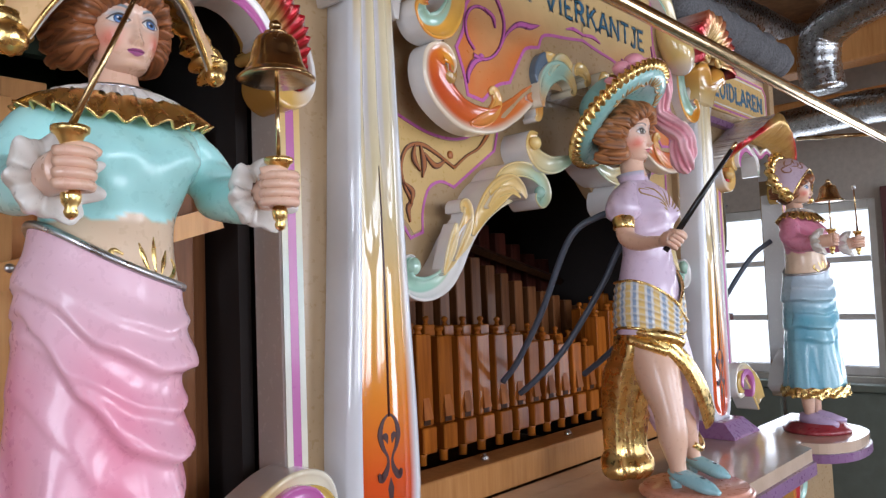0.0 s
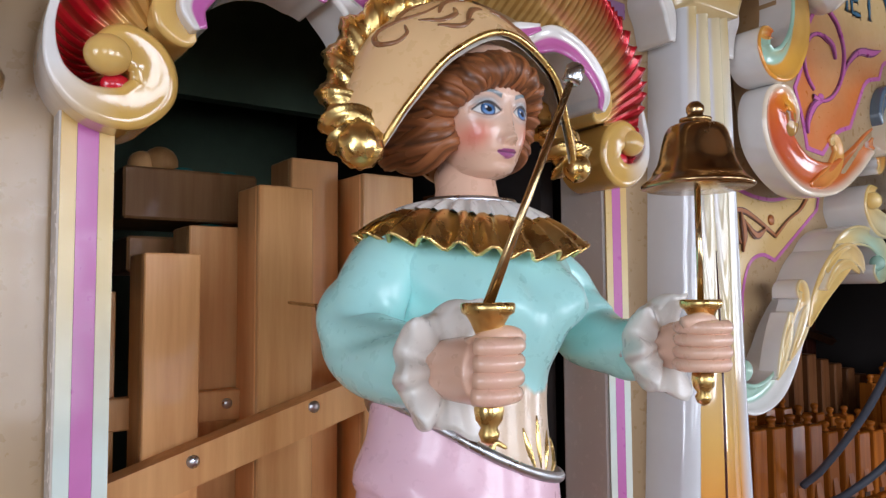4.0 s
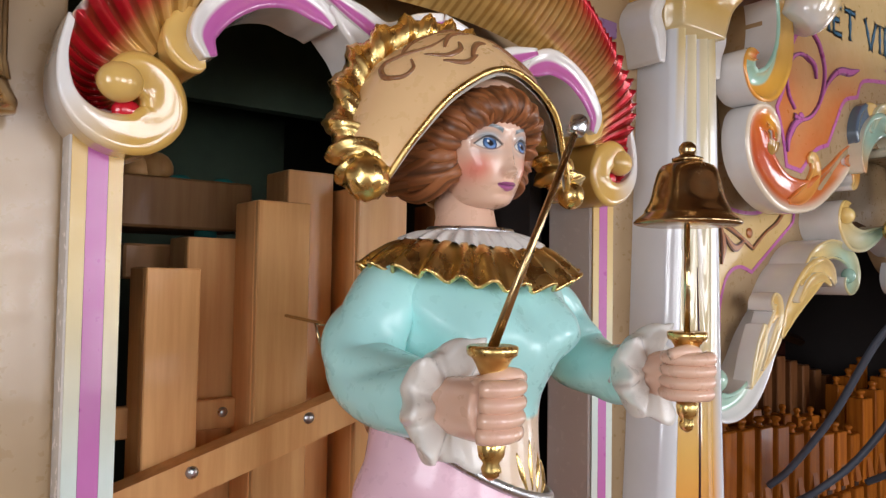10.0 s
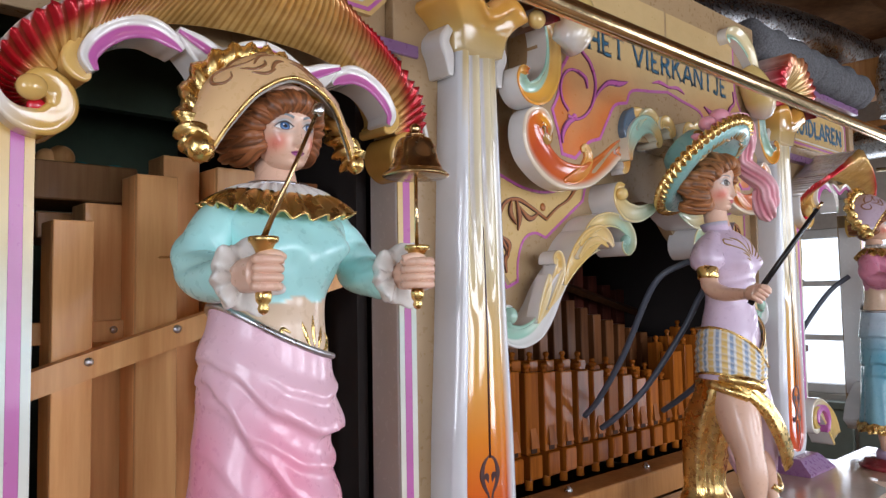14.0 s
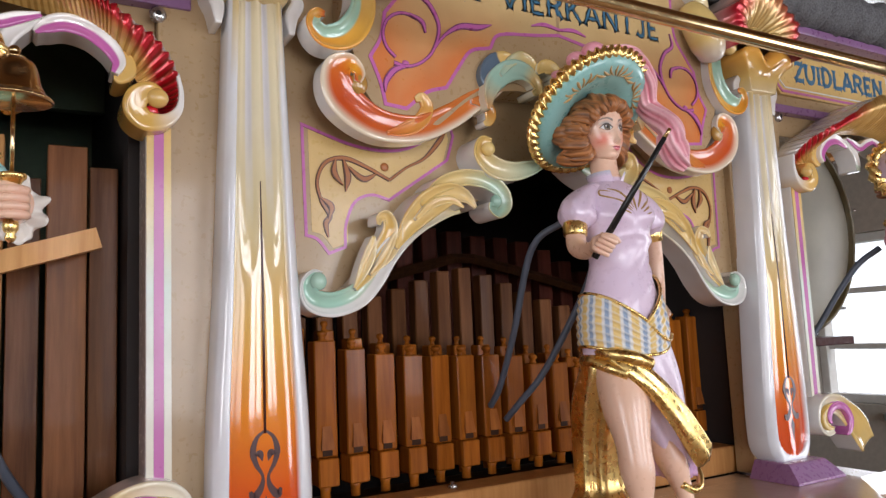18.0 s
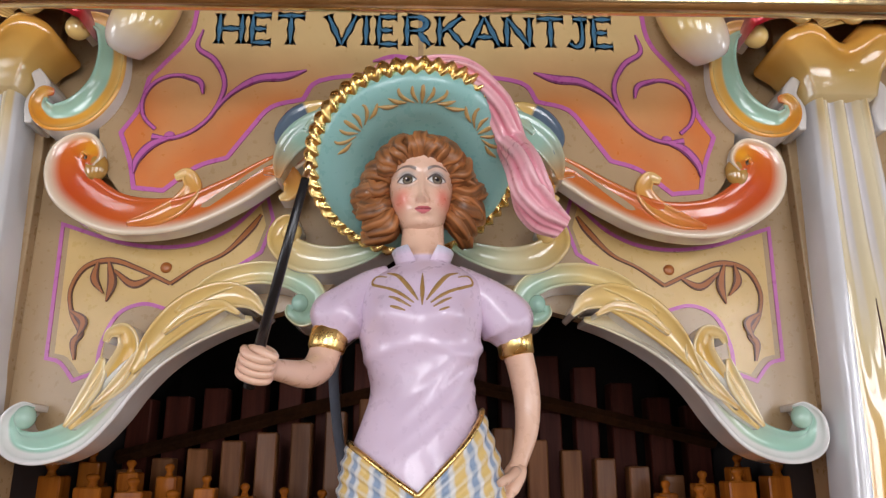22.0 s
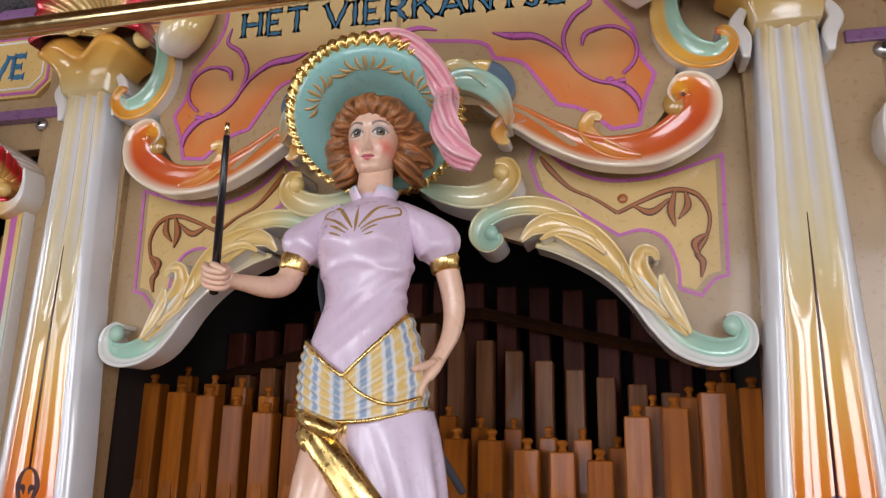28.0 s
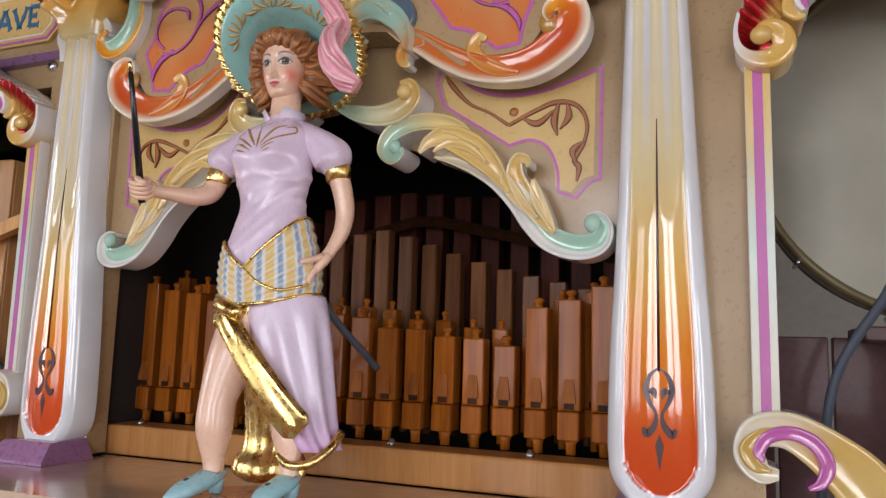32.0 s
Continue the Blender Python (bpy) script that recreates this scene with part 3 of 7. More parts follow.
DECK = [(-0.57, 0.085), (-0.57, -0.03), (-0.47, -0.12), (-0.43, -0.158), (0.43, -0.158), (0.47, -0.12), (0.57, -0.03), (0.57, 0.085)]
part("deck", slab(DECK, 1.172, 1.196), M_PLAT, plat, "glossy brown deck", False)
part("purple_edge", slab([(x * 1.006, y - 0.006 if y < 0.08 else y) for x, y in DECK], 1.148, 1.1715), M_PURPLE, plat, "purple painted edge", False)
for s in (-1, 1):
    LEDGE = [tuple(p) for p in spline([(0.585, 0.085), (0.605, 0.0), (0.66, -0.045), (0.69, -0.11), (0.76, -0.15), (0.88, -0.15), (0.95, -0.11), (0.99, -0.045), (1.04, 0.0), (1.06, 0.085)], 4)]
    part("side_ledge", slab([(s * x, y) for x, y in LEDGE], 1.132, 1.155), M_PLAT, plat, "brown side ledge under a bell ringer", False)
    part("ledge_edge", slab([(s * (0.82 + (x - 0.82) * 1.02), y - 0.005 if y < 0.08 else y) for x, y in LEDGE], 1.112, 1.1315), M_PURPLE, plat, "purple painted edge of the ledge", False)
part("deck_back", box(-0.44, 0.44, 0.0855, 0.131, 1.172, 1.196), M_PLAT, plat, "", False)

# ---- pilasters ----
PIL = [(0.060, 1.27), (0.061, 1.30), (0.058, 1.40), (0.052, 1.50), (0.047, 1.60), (0.043, 1.70), (0.039, 1.80), (0.035, 1.90), (0.034, 1.95)]
for s in (-1, 1):
    pil = thing("pilaster", "white tapering pilaster with a glossy orange flame panel", "pilaster", group="pilasters of the organ front")
    pil.location = (s * 0.487, 0, 0)
    b = Body()
    prof = spline(PIL, 6)
    rows, cols = [], []
    for i in range(30):
        a = math.pi / 2 * (1 - i / 30)
        rows.append((0.060 * math.cos(a), 1.27 - 0.058 * math.sin(a)))
    rows = rows + [(p[0], p[1]) for p in prof]
    R3, C3 = [], []
    NU = 49
    EDGE = (0.76, 0.77, 0.80)
    for w, z in rows:
        row, col = [], []
        for k in range(NU + 2):
            if k in (0, NU + 1):
                row.append(((-1 if k == 0 else 1) * w, 0.088, z))
                col.append(EDGE)
                continue
            u = -1 + 2 * (k - 1) / (NU - 1)
            au = abs(u)
            y = 0.035
            inner = au < 0.70 and (z > 1.282 or (u * w / 0.0425) ** 2 + ((1.282 - z) / 0.048) ** 2 < 1)
            if not inner:
                y = 0.035 + 0.012 * max(0, (au - 0.72) / 0.28) ** 2
            else:
                fl = max(0, min(1, (z - 1.55) / 0.2))
                y = 0.044 - 0.009 * (1 - (au / 0.70) ** 2) * (1 - fl) - 0.004 * fl * math.cos(u / 0.72 * math.pi * 2.5)
            flame = stops(z, (1.22, (0.62, 0.06, 0.01)), (1.30, (0.70, 0.09, 0.01)), (1.40, (0.80, 0.26, 0.02)), (1.50, (0.78, 0.46, 0.12)), (1.62, (0.72, 0.60, 0.34)), (1.75, (0.76, 0.68, 0.48)), (1.95, (0.74, 0.64, 0.42)))
            if inner and z > 1.62 and 0.17 < au < 0.40:
                flame = lerp(flame, (0.70, 0.68, 0.70), min(1, (z - 1.62) / 0.15))
            edgec = lerp(EDGE, (0.74, 0.58, 0.30), max(0, min(1, (z - 1.80) / 0.1)) * (au < 0.9))
            col.append(flame if inner else edgec)
            row.append((u * w, y, z))
        R3.append(row)
        C3.append(col)
    b.grid(R3, C3, 0, False, (True, True))
    part("shaft", b, [M_PIL], pil, "glossy white and orange shaft")
    fb = Body().grid([[(-w, yf, z), (w, yf, z), (w, 0.084, z), (-w, 0.084, z)] for w, yf, z in ((0.068, -0.014, 1.1965), (0.066, -0.014, 1.201), (0.052, 0.012, 1.226), (0.050, 0.016, 1.228))], (1, 1, 1), 0, True, (True, True))
    part("foot_block", fb, M_FOOT, pil, "purple foot block", False)
    part("stem_line", Body().tube([(0, 0.0350, 1.375), (0, 0.0352, 1.50), (0, 0.0354, 1.56), (0, 0.0366, 1.62), (0, 0.0384, 1.68)], [0.0016, 0.0016, 0.0015, 0.0012, 0.0006], (1, 1, 1), 0, 8), M_MAROON, pil, "dark painted stem")
    for sx in (-1, 1):
        line(pil, "ornament_line", [(0.001 * sx, 1.378, 0.0025), (0.010 * sx, 1.370, 0.0045), (0.0145 * sx, 1.355, 0.0070), (0.011 * sx, 1.340, 0.0055), (0.0035 * sx, 1.326, 0.0035), (0.0055 * sx, 1.313, 0.0070), (0.014 * sx, 1.303, 0.009), (0.0185 * sx, 1.310, 0.003)], 0.004, 0.0356, M_MAROON, label="dark painted ornament", depth=0.0008)
        line(pil, "ornament_leaf", [(0.0125 * sx, 1.350, 0.002), (0.0065 * sx, 1.352, 0.0080), (0.0035 * sx, 1.343, 0.001)], 0.004, 0.0356, M_MAROON, depth=0.0008)
    line(pil, "ornament_diamond", [(0, 1.303, 0.0006), (0, 1.29, 0.010), (0, 1.262, 0.0006)], 0.004, 0.0356, M_MAROON, n=1, depth=0.0008)
    # capital
    b = Body()
    cap = [(0.036, 1.915), (0.040, 1.93), (0.045, 1.945), (0.058, 1.96), (0.074, 1.972), (0.070, 1.985), (0.05, 1.995)]
    rows, cols = [], []
    for w, z in spline(cap, 5):
        row = [(-w, 0.088, z)]
        up = max(0, min(1, (z - 1.94) / 0.03))
        for k in range(19):
            u = -1 + 2 * k / 18
            row.append((u * w, 0.030 - 0.030 * (w - 0.036) / 0.04 * (1 - u * u * 0.45) + 0.012 * up * math.exp(-(u / 0.3) ** 2), z + up * (0.010 * (abs(u) > 0.3) * (1 - (abs(u) - 0.65) ** 2 / 0.13) - 0.012 * math.exp(-(u / 0.28) ** 2))))
        row.append((w, 0.088, z))
        rows.append(row)
        cols.append([stops(z, (1.915, (0.74, 0.58, 0.30)), (1.94, (0.74, 0.50, 0.16)), (1.97, (0.74, 0.38, 0.07)), (1.995, (0.72, 0.32, 0.06)))] * len(row))
    b.grid(rows, cols, 0, False, (True, True))
    part("capital", b, [M_PAINT], pil, "yellow and orange carved capital")
    for sx in (-1, 1):
        b = Body()
        scroll(b, [(sx * 0.046, 1.945, 0.006), (sx * 0.056, 1.925, 0.009), (sx * 0.048, 1.905, 0.009), (sx * 0.047, 1.88, 0.004)], 0.045, 0.088, lambda s_, u: WHITE, 0.002)
        part("bracket", b, [M_PAINT], pil, "white carved bracket")

# ---- carved ornaments of the centre bay ----


def pair(name, label, make, mats=None, kind_label=""):
    """A carved ornament and its mirror image, two things."""
    b = Body()
    make(b)
    for flip in (False, True):
        if not b.marks:
            thing(name, label, "ornament", (mirrored(b) if flip else b).mesh(name, mats or [M_PAINT]), "carved ornaments")
            continue
        ob = thing(name, label, "ornament", group="carved ornaments")
        for pn, pb in b.pieces():
            part(pn, mirrored(pb) if flip else pb, mats or [M_PAINT], ob)
    return b


def orange_scroll(b):
    def col(s, u):
        base = stops(s, (0, (0.62, 0.20, 0.05)), (0.3, (0.64, 0.17, 0.035)), (0.6, (0.60, 0.085, 0.02)), (0.74, (0.70, 0.16, 0.02)), (0.86, (0.82, 0.36, 0.03)), (1, (0.60, 0.10, 0.03)))
        if u < -0.35:
            return lerp(base, (0.82, 0.70, 0.54), min(1, (-u - 0.35) * 2.2))
        return base
    b.begin("main_scroll")
    scroll(b, [(0.116, 1.848, 0.006), (0.140, 1.836, 0.013), (0.168, 1.820, 0.016), (0.208, 1.794, 0.018), (0.262, 1.770, 0.019), (0.326, 1.770, 0.023), (0.374, 1.800, 0.026), (0.384, 1.834, 0.021), (0.366, 1.848, 0.014), (0.353, 1.836, 0.009), (0.356, 1.822, 0.005)],
           lambda s: 0.040 - 0.014 * s, 0.062, col, 0.005, 10, seg=15)
    b.begin("gold_eye")
    b.ball((0.352, 0.036, 1.822), (0.013, 0.008, 0.016), (0.46, 0.25, 0.06))

    def leaf(s, u):
        return stops(s, (0, (0.64, 0.17, 0.035)), (0.6, (0.70, 0.34, 0.08)), (1, (0.80, 0.56, 0.22)))
    b.begin("tendril")
    scroll(b, [(0.312, 1.758, 0.003), (0.284, 1.766, 0.010), (0.260, 1.780, 0.011), (0.247, 1.800, 0.010), (0.254, 1.815, 0.008), (0.266, 1.811, 0.004)], 0.034, 0.06, leaf, 0.005, side=(0.72, 0.24, 0.05), seg=11)
    b.begin("spur")
    scroll(b, [(0.172, 1.820, 0.003), (0.152, 1.822, 0.010), (0.139, 1.808, 0.011), (0.142, 1.794, 0.008), (0.152, 1.788, 0.003)], 0.036, 0.062, leaf, 0.004)

    def teal(s, u):
        return stops(s, (0, (0.62, 0.30, 0.10)), (0.3, (0.36, 0.56, 0.46)), (0.6, (0.36, 0.54, 0.44)), (0.72, (0.72, 0.50, 0.20)), (1, (0.76, 0.56, 0.24)))
    b.begin("green_scroll")
    scroll(b, [(0.152, 1.806, 0.003), (0.149, 1.828, 0.010), (0.137, 1.851, 0.015), (0.114, 1.869, 0.0165), (0.088, 1.874, 0.015), (0.066, 1.863, 0.012), (0.060, 1.847, 0.009), (0.071, 1.840, 0.004)], 0.020, 0.062, teal, 0.007, side=(0.74, 0.70, 0.55))
    b.begin("blue_leaf")
    scroll(b, [(0.150, 1.838, 0.003), (0.150, 1.860, 0.011), (0.136, 1.882, 0.0125), (0.112, 1.893, 0.010), (0.094, 1.890, 0.004)], 0.026, 0.06, lambda s, u: (0.10, 0.15, 0.21) if s < 0.62 else (0.76, 0.52, 0.18), 0.003, side=None)
    b.begin("yellow_curl")
    scroll(b, [(0.062, 1.872, 0.003), (0.050, 1.883, 0.011), (0.033, 1.884, 0.0125), (0.022, 1.870, 0.010), (0.033, 1.860, 0.004)], 0.016, 0.062, lambda s, u: (0.76, 0.52, 0.18), 0.004, side=(0.74, 0.70, 0.55))
    b.begin("yellow_curl")
    scroll(b, [(0.126, 1.862, 0.003), (0.106, 1.886, 0.008), (0.084, 1.896, 0.010), (0.066, 1.888, 0.009), (0.068, 1.876, 0.004)], 0.022, 0.062, lambda s, u: stops(s, (0, (0.36, 0.54, 0.44)), (0.5, (0.66, 0.52, 0.24)), (1, (0.78, 0.54, 0.18))), 0.005, side=(0.74, 0.70, 0.55))


pair("orange_scroll", "glossy orange and red carved scroll with a white edge", orange_scroll)


def upper_scroll(b):
    def col(s, u):
        out = stops(s, (0, (0.72, 0.34, 0.10)), (0.25, (0.78, 0.52, 0.20)), (0.5, (0.80, 0.42, 0.07)), (0.75, (0.74, 0.28, 0.03)), (0.9, (0.82, 0.46, 0.10)), (1, (0.60, 0.12, 0.03)))
        return GREEN if u > 0.12 and 0.08 < s < 0.86 else out
    b.begin("scroll_body")
    scroll(b, [(0.390, 1.988, 0.005), (0.376, 1.998, 0.009), (0.356, 1.988, 0.013), (0.346, 1.955, 0.016), (0.350, 1.915, 0.019), (0.372, 1.884, 0.020), (0.402, 1.876, 0.016), (0.418, 1.890, 0.011), (0.414, 1.905, 0.008), (0.403, 1.905, 0.004)],
           0.020, 0.060, col, 0.010, 9, seg=15)
    b.begin("bud")
    b.ball((0.386, 0.020, 1.984), (0.014, 0.013, 0.014), (0.80, 0.56, 0.20))


pair("upper_scroll", "white, green and orange carved scroll beside the name board", upper_scroll)


def boss(b):
    b.tube(spline([(0.296, 0.030, 2.045), (0.300, 0.018, 2.020), (0.310, 0.010, 1.990), (0.322, 0.012, 1.968), (0.330, 0.02, 1.955)], 6), [0.012 + 0.020 * math.sin(math.pi * min(1, 0.15 + 0.72 * k / 24)) for k in range(25)],
           lambda t, a: lerp((0.74, 0.54, 0.20), WHITE, max(0, min(1, (t - 0.55) * 3))), 0, 20, up=(0, 1, 0))


pair("leaf_boss", "yellow and white carved leaf boss on the name board", boss)


def top_leaf(b):
    scroll(b, [(0.330, 2.030, 0.004), (0.325, 2.060, 0.016), (0.300, 2.090, 0.022), (0.262, 2.108, 0.020), (0.225, 2.108, 0.013), (0.205, 2.096, 0.008), (0.212, 2.084, 0.003)], 0.018, 0.062, lambda s, u: GREEN if u > 0 and s > 0.3 else (0.76, 0.64, 0.36), 0.010)


pair("top_leaf_scroll", "green and cream carved leaf above the name board", top_leaf)


def leaf_scroll(b):
    def arm(s, u):
        inner = stops(s, (0, GREEN), (0.40, GREEN), (0.55, (0.56, 0.62, 0.46)), (0.66, WHITE), (1, (0.74, 0.62, 0.34)))
        return inner if u < 0.30 else stops(s, (0, WHITE), (0.6, WHITE), (1, (0.76, 0.66, 0.40)))
    b.begin("arm")
    scroll(b, [(0.398, 1.568, 0.003), (0.410, 1.568, 0.006), (0.420, 1.554, 0.010), (0.412, 1.533, 0.015), (0.385, 1.527, 0.0165), (0.352, 1.538, 0.0170), (0.328, 1.562, 0.0170), (0.307, 1.592, 0.0165), (0.280, 1.620, 0.0150), (0.248, 1.642, 0.0135), (0.212, 1.657, 0.010), (0.180, 1.662, 0.003)],
           lambda s: 0.068 - 0.010 * math.sin(math.pi * s), 0.108, lambda s, u: arm(s, u), 0.013, 9, seg=13)
    b.ball((0.404, 0.067, 1.558), (0.011, 0.009, 0.012), (0.40, 0.62, 0.50), seg=20, rings=12)

    def lobe(s, u):
        return lerp((0.78, 0.60, 0.30), stops(s, (0, (0.74, 0.52, 0.18)), (0.5, (0.70, 0.44, 0.11)), (1, (0.78, 0.60, 0.30))), 1 if abs(u) < 0.55 else 0)
    b.begin("curled_leaf")
    scroll(b, [(0.354, 1.546, 0.002), (0.334, 1.571, 0.010), (0.315, 1.600, 0.0135), (0.303, 1.627, 0.012), (0.308, 1.645, 0.009), (0.320, 1.643, 0.006), (0.324, 1.633, 0.003)], lambda s: 0.058 - 0.012 * s, 0.078, lobe, 0.009, 10, seg=13)
    b.begin("side_lobe")
    scroll(b, [(0.358, 1.548, 0.002), (0.344, 1.572, 0.008), (0.333, 1.596, 0.009), (0.328, 1.618, 0.003)], 0.054, 0.078, lambda s, u: lerp((0.79, 0.66, 0.38), (0.72, 0.48, 0.14), max(0, 1 - abs(u) * 1.4)), 0.006, seg=11)
    b.begin("inner_lobe")
    scroll(b, [(0.334, 1.566, 0.002), (0.308, 1.592, 0.009), (0.292, 1.616, 0.009), (0.286, 1.634, 0.002)], 0.054, 0.078, lambda s, u: lerp((0.79, 0.64, 0.36), (0.64, 0.38, 0.09), max(0, 1 - abs(u) * 1.3)), 0.006, seg=11)
    b.begin("acanthus_leaf")
    scroll(b, [(0.296, 1.602, 0.003), (0.272, 1.638, 0.015), (0.240, 1.667, 0.020), (0.206, 1.683, 0.016), (0.180, 1.679, 0.010), (0.164, 1.664, 0.003)], lambda s: 0.052 - 0.006 * math.sin(math.pi * s), 0.106, lambda s, u: lerp((0.78, 0.56, 0.22), stops(s, (0, (0.72, 0.48, 0.15)), (0.6, (0.75, 0.52, 0.18)), (1, (0.80, 0.70, 0.50))), abs(u)), 0.008, 10, seg=15)
    for k, (dx, dz) in enumerate(((0.004, -0.003),)):
        b.begin("acanthus_lobe")
        scroll(b, [(0.262 + dx, 1.646 + dz, 0.002), (0.236 + dx, 1.668 + dz, 0.006), (0.206 + dx, 1.676 + dz, 0.006), (0.184 + dx, 1.666 + dz, 0.002)], 0.046 - 0.002 * k, 0.08, lambda s, u: lerp((0.70, 0.46, 0.14), (0.78, 0.58, 0.24), abs(u)), 0.003)
    b.begin("upper_scroll")
    scroll(b, [(0.256, 1.664, 0.003), (0.222, 1.694, 0.011), (0.184, 1.708, 0.0125), (0.148, 1.707, 0.0130), (0.119, 1.694, 0.0130), (0.110, 1.674, 0.0120), (0.122, 1.660, 0.010), (0.136, 1.665, 0.006), (0.137, 1.674, 0.003)], 0.050, 0.108,
           lambda s, u: lerp(stops(s, (0, YELLOW), (0.25, (0.74, 0.58, 0.26)), (0.45, (0.42, 0.58, 0.44)), (1, (0.33, 0.55, 0.45))), (0.80, 0.62, 0.30), 0.75 * max(0.0, -u) ** 2), 0.010, 10, seg=15)
    b.begin("bud")
    b.ball((0.127, 0.054, 1.676), (0.009, 0.009, 0.010), (0.33, 0.55, 0.45))
    b.begin("top_curl")
    scroll(b, [(0.026, 1.744, 0.003), (0.058, 1.732, 0.011), (0.095, 1.723, 0.015), (0.129, 1.727, 0.017), (0.150, 1.744, 0.0150), (0.147, 1.763, 0.011), (0.132, 1.766, 0.005)], 0.046, 0.108,
           lambda s, u: stops(s, (0, GREEN), (0.35, (0.66, 0.62, 0.40)), (0.7, YELLOW), (1, YELLOW)), 0.009, 10, seg=13)
    b.ball((0.139, 0.050, 1.754), (0.011, 0.010, 0.011), (0.80, 0.58, 0.22), seg=18, rings=10)


pair("leaf_scroll", "green, yellow and white carved acanthus scroll along the arch", leaf_scroll)


def crest_shell(b):
    cx, cz, n, m = 0.462, 2.012, 90, 10
    rows, cols = [], []
    for i in range(n + 1):
        a = math.pi * (-0.12 + 1.24 * i / n)
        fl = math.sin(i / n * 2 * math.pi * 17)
        sc = 1 + 0.07 * math.cos(i / n * 2 * math.pi * 5)
        row, cc = [], []
        for k in range(m + 1):
            f = k / m
            r = 0.012 + 0.080 * f * sc
            row.append((cx + r * math.cos(a), 0.040 - 0.055 * math.sin(f * 1.9) - 0.003 * fl * f, cz + r * math.sin(a) * 0.98))
            red = max(0, min(1, (f - 0.45) * 2.6)) * (0.35 + 0.65 * min(1, abs(i / n - 0.5) * 3.4))
            # flute valleys get a darker gold, their shade painted in; red is lacquer
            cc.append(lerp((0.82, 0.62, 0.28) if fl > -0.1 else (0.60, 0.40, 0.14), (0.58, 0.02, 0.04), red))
        row.append((cx + (0.090 * sc) * math.cos(a), 0.085, cz + 0.090 * sc * math.sin(a)))
        cc.append(WHITE)
        rows.append(row)
        cols.append(cc)
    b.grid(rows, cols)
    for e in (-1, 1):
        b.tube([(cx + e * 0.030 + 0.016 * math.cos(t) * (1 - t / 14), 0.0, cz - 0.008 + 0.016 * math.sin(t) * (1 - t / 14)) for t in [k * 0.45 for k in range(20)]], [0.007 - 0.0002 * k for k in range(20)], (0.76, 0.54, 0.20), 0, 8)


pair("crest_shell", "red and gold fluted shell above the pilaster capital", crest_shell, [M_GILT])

# painted lines on the panels
for s in (-1, 1):
    deco = thing("panel_painting", "pink outlined panel with a brown leaf tendril painted on cream", "painted panel", group="painted panels")
    pp = [(0.179, 1.814), (0.170, 1.783), (0.182, 1.745), (0.282, 1.678)] + [tuple(p) for p in spline([(0.282, 1.678), (0.31, 1.684), (0.336, 1.672), (0.350, 1.640), (0.352, 1.608)], 5)][1:] + [(0.376, 1.599)]
    pp += [tuple(p) for p in spline([(0.376, 1.599), (0.392, 1.618), (0.408, 1.623)], 3)][1:] + [(0.411, 1.777)]
    pp += [tuple(p) for p in spline([(0.411, 1.777), (0.335, 1.754), (0.27, 1.752), (0.22, 1.772), (0.179, 1.814)], 6)][1:-1]
    line(deco, "pink_outline", [(s * x, z) for x, z in pp], 0.0042, Y0, M_PINKL, closed=True, smooth=False)
    yb = prism([(s * (0.29 + (x - 0.29) * 0.93), 1.70 + (z - 1.70) * 0.93) for x, z in pp], Y0 - 0.0006, Y0 + 0.001)
    part("yellow_ground", yb, enamel("yellow_ground_paint", (0.68, 0.46, 0.17), 0.3, 0.25, 0.1) if s < 0 else bpy.data.materials["yellow_ground_paint"], deco, "yellow shaded ground", False)
    tendril(deco, "tendril", [(s * 0.184, 1.790, 0.003), (s * 0.196, 1.772, 0.007), (s * 0.222, 1.744, 0.004), (s * 0.252, 1.728, 0.003), (s * 0.281, 1.707, 0.004)], Y0 - 0.0013, M_BROWND, M_BROWNL)
    tendril(deco, "tendril", [(s * 0.281, 1.707, 0.004), (s * 0.318, 1.724, 0.005), (s * 0.350, 1.734, 0.006), (s * 0.378, 1.726, 0.005), (s * 0.391, 1.700, 0.004), (s * 0.386, 1.672, 0.004), (s * 0.374, 1.652, 0.006), (s * 0.380, 1.640, 0.007), (s * 0.377, 1.621, 0.002)], Y0 - 0.0016, M_BROWND, M_BROWNL)
    for li, leaf in enumerate(([(0.300, 1.716, 0.002), (0.322, 1.706, 0.008), (0.345, 1.722, 0.003)], [(0.352, 1.732, 0.003), (0.346, 1.708, 0.009), (0.350, 1.686, 0.001)], [(0.364, 1.732, 0.002), (0.366, 1.712, 0.008), (0.354, 1.695, 0.001)],
                 [(0.388, 1.676, 0.002), (0.372, 1.664, 0.008), (0.376, 1.646, 0.002)])):
        tendril(deco, "leaf", [(s * x, z, w) for x, z, w in leaf], Y0 - 0.0021 - 0.0003 * li, M_BROWND, M_BROWNL)
    dot = lathe([(0.0065, 0.0), (0.0062, -0.001), (0.003, -0.0022)], 16, (s * 0.288, Y0 - 0.001, 1.726), "y")
    part("dot", dot, M_BROWNL, deco)

    # name board half
    nd = thing("name_board_painting", "pink tendrils over an orange shaded ground on the name board", "painted panel", group="painted panels")
    q = [tuple(p) for p in spline([(0.262, 2.10), (0.262, 2.02), (0.269, 1.984), (0.290, 1.955), (0.308, 1.932)], 4)] + [tuple(p) for p in spline([(0.308, 1.932), (0.315, 1.895), (0.332, 1.865)], 4)][1:]
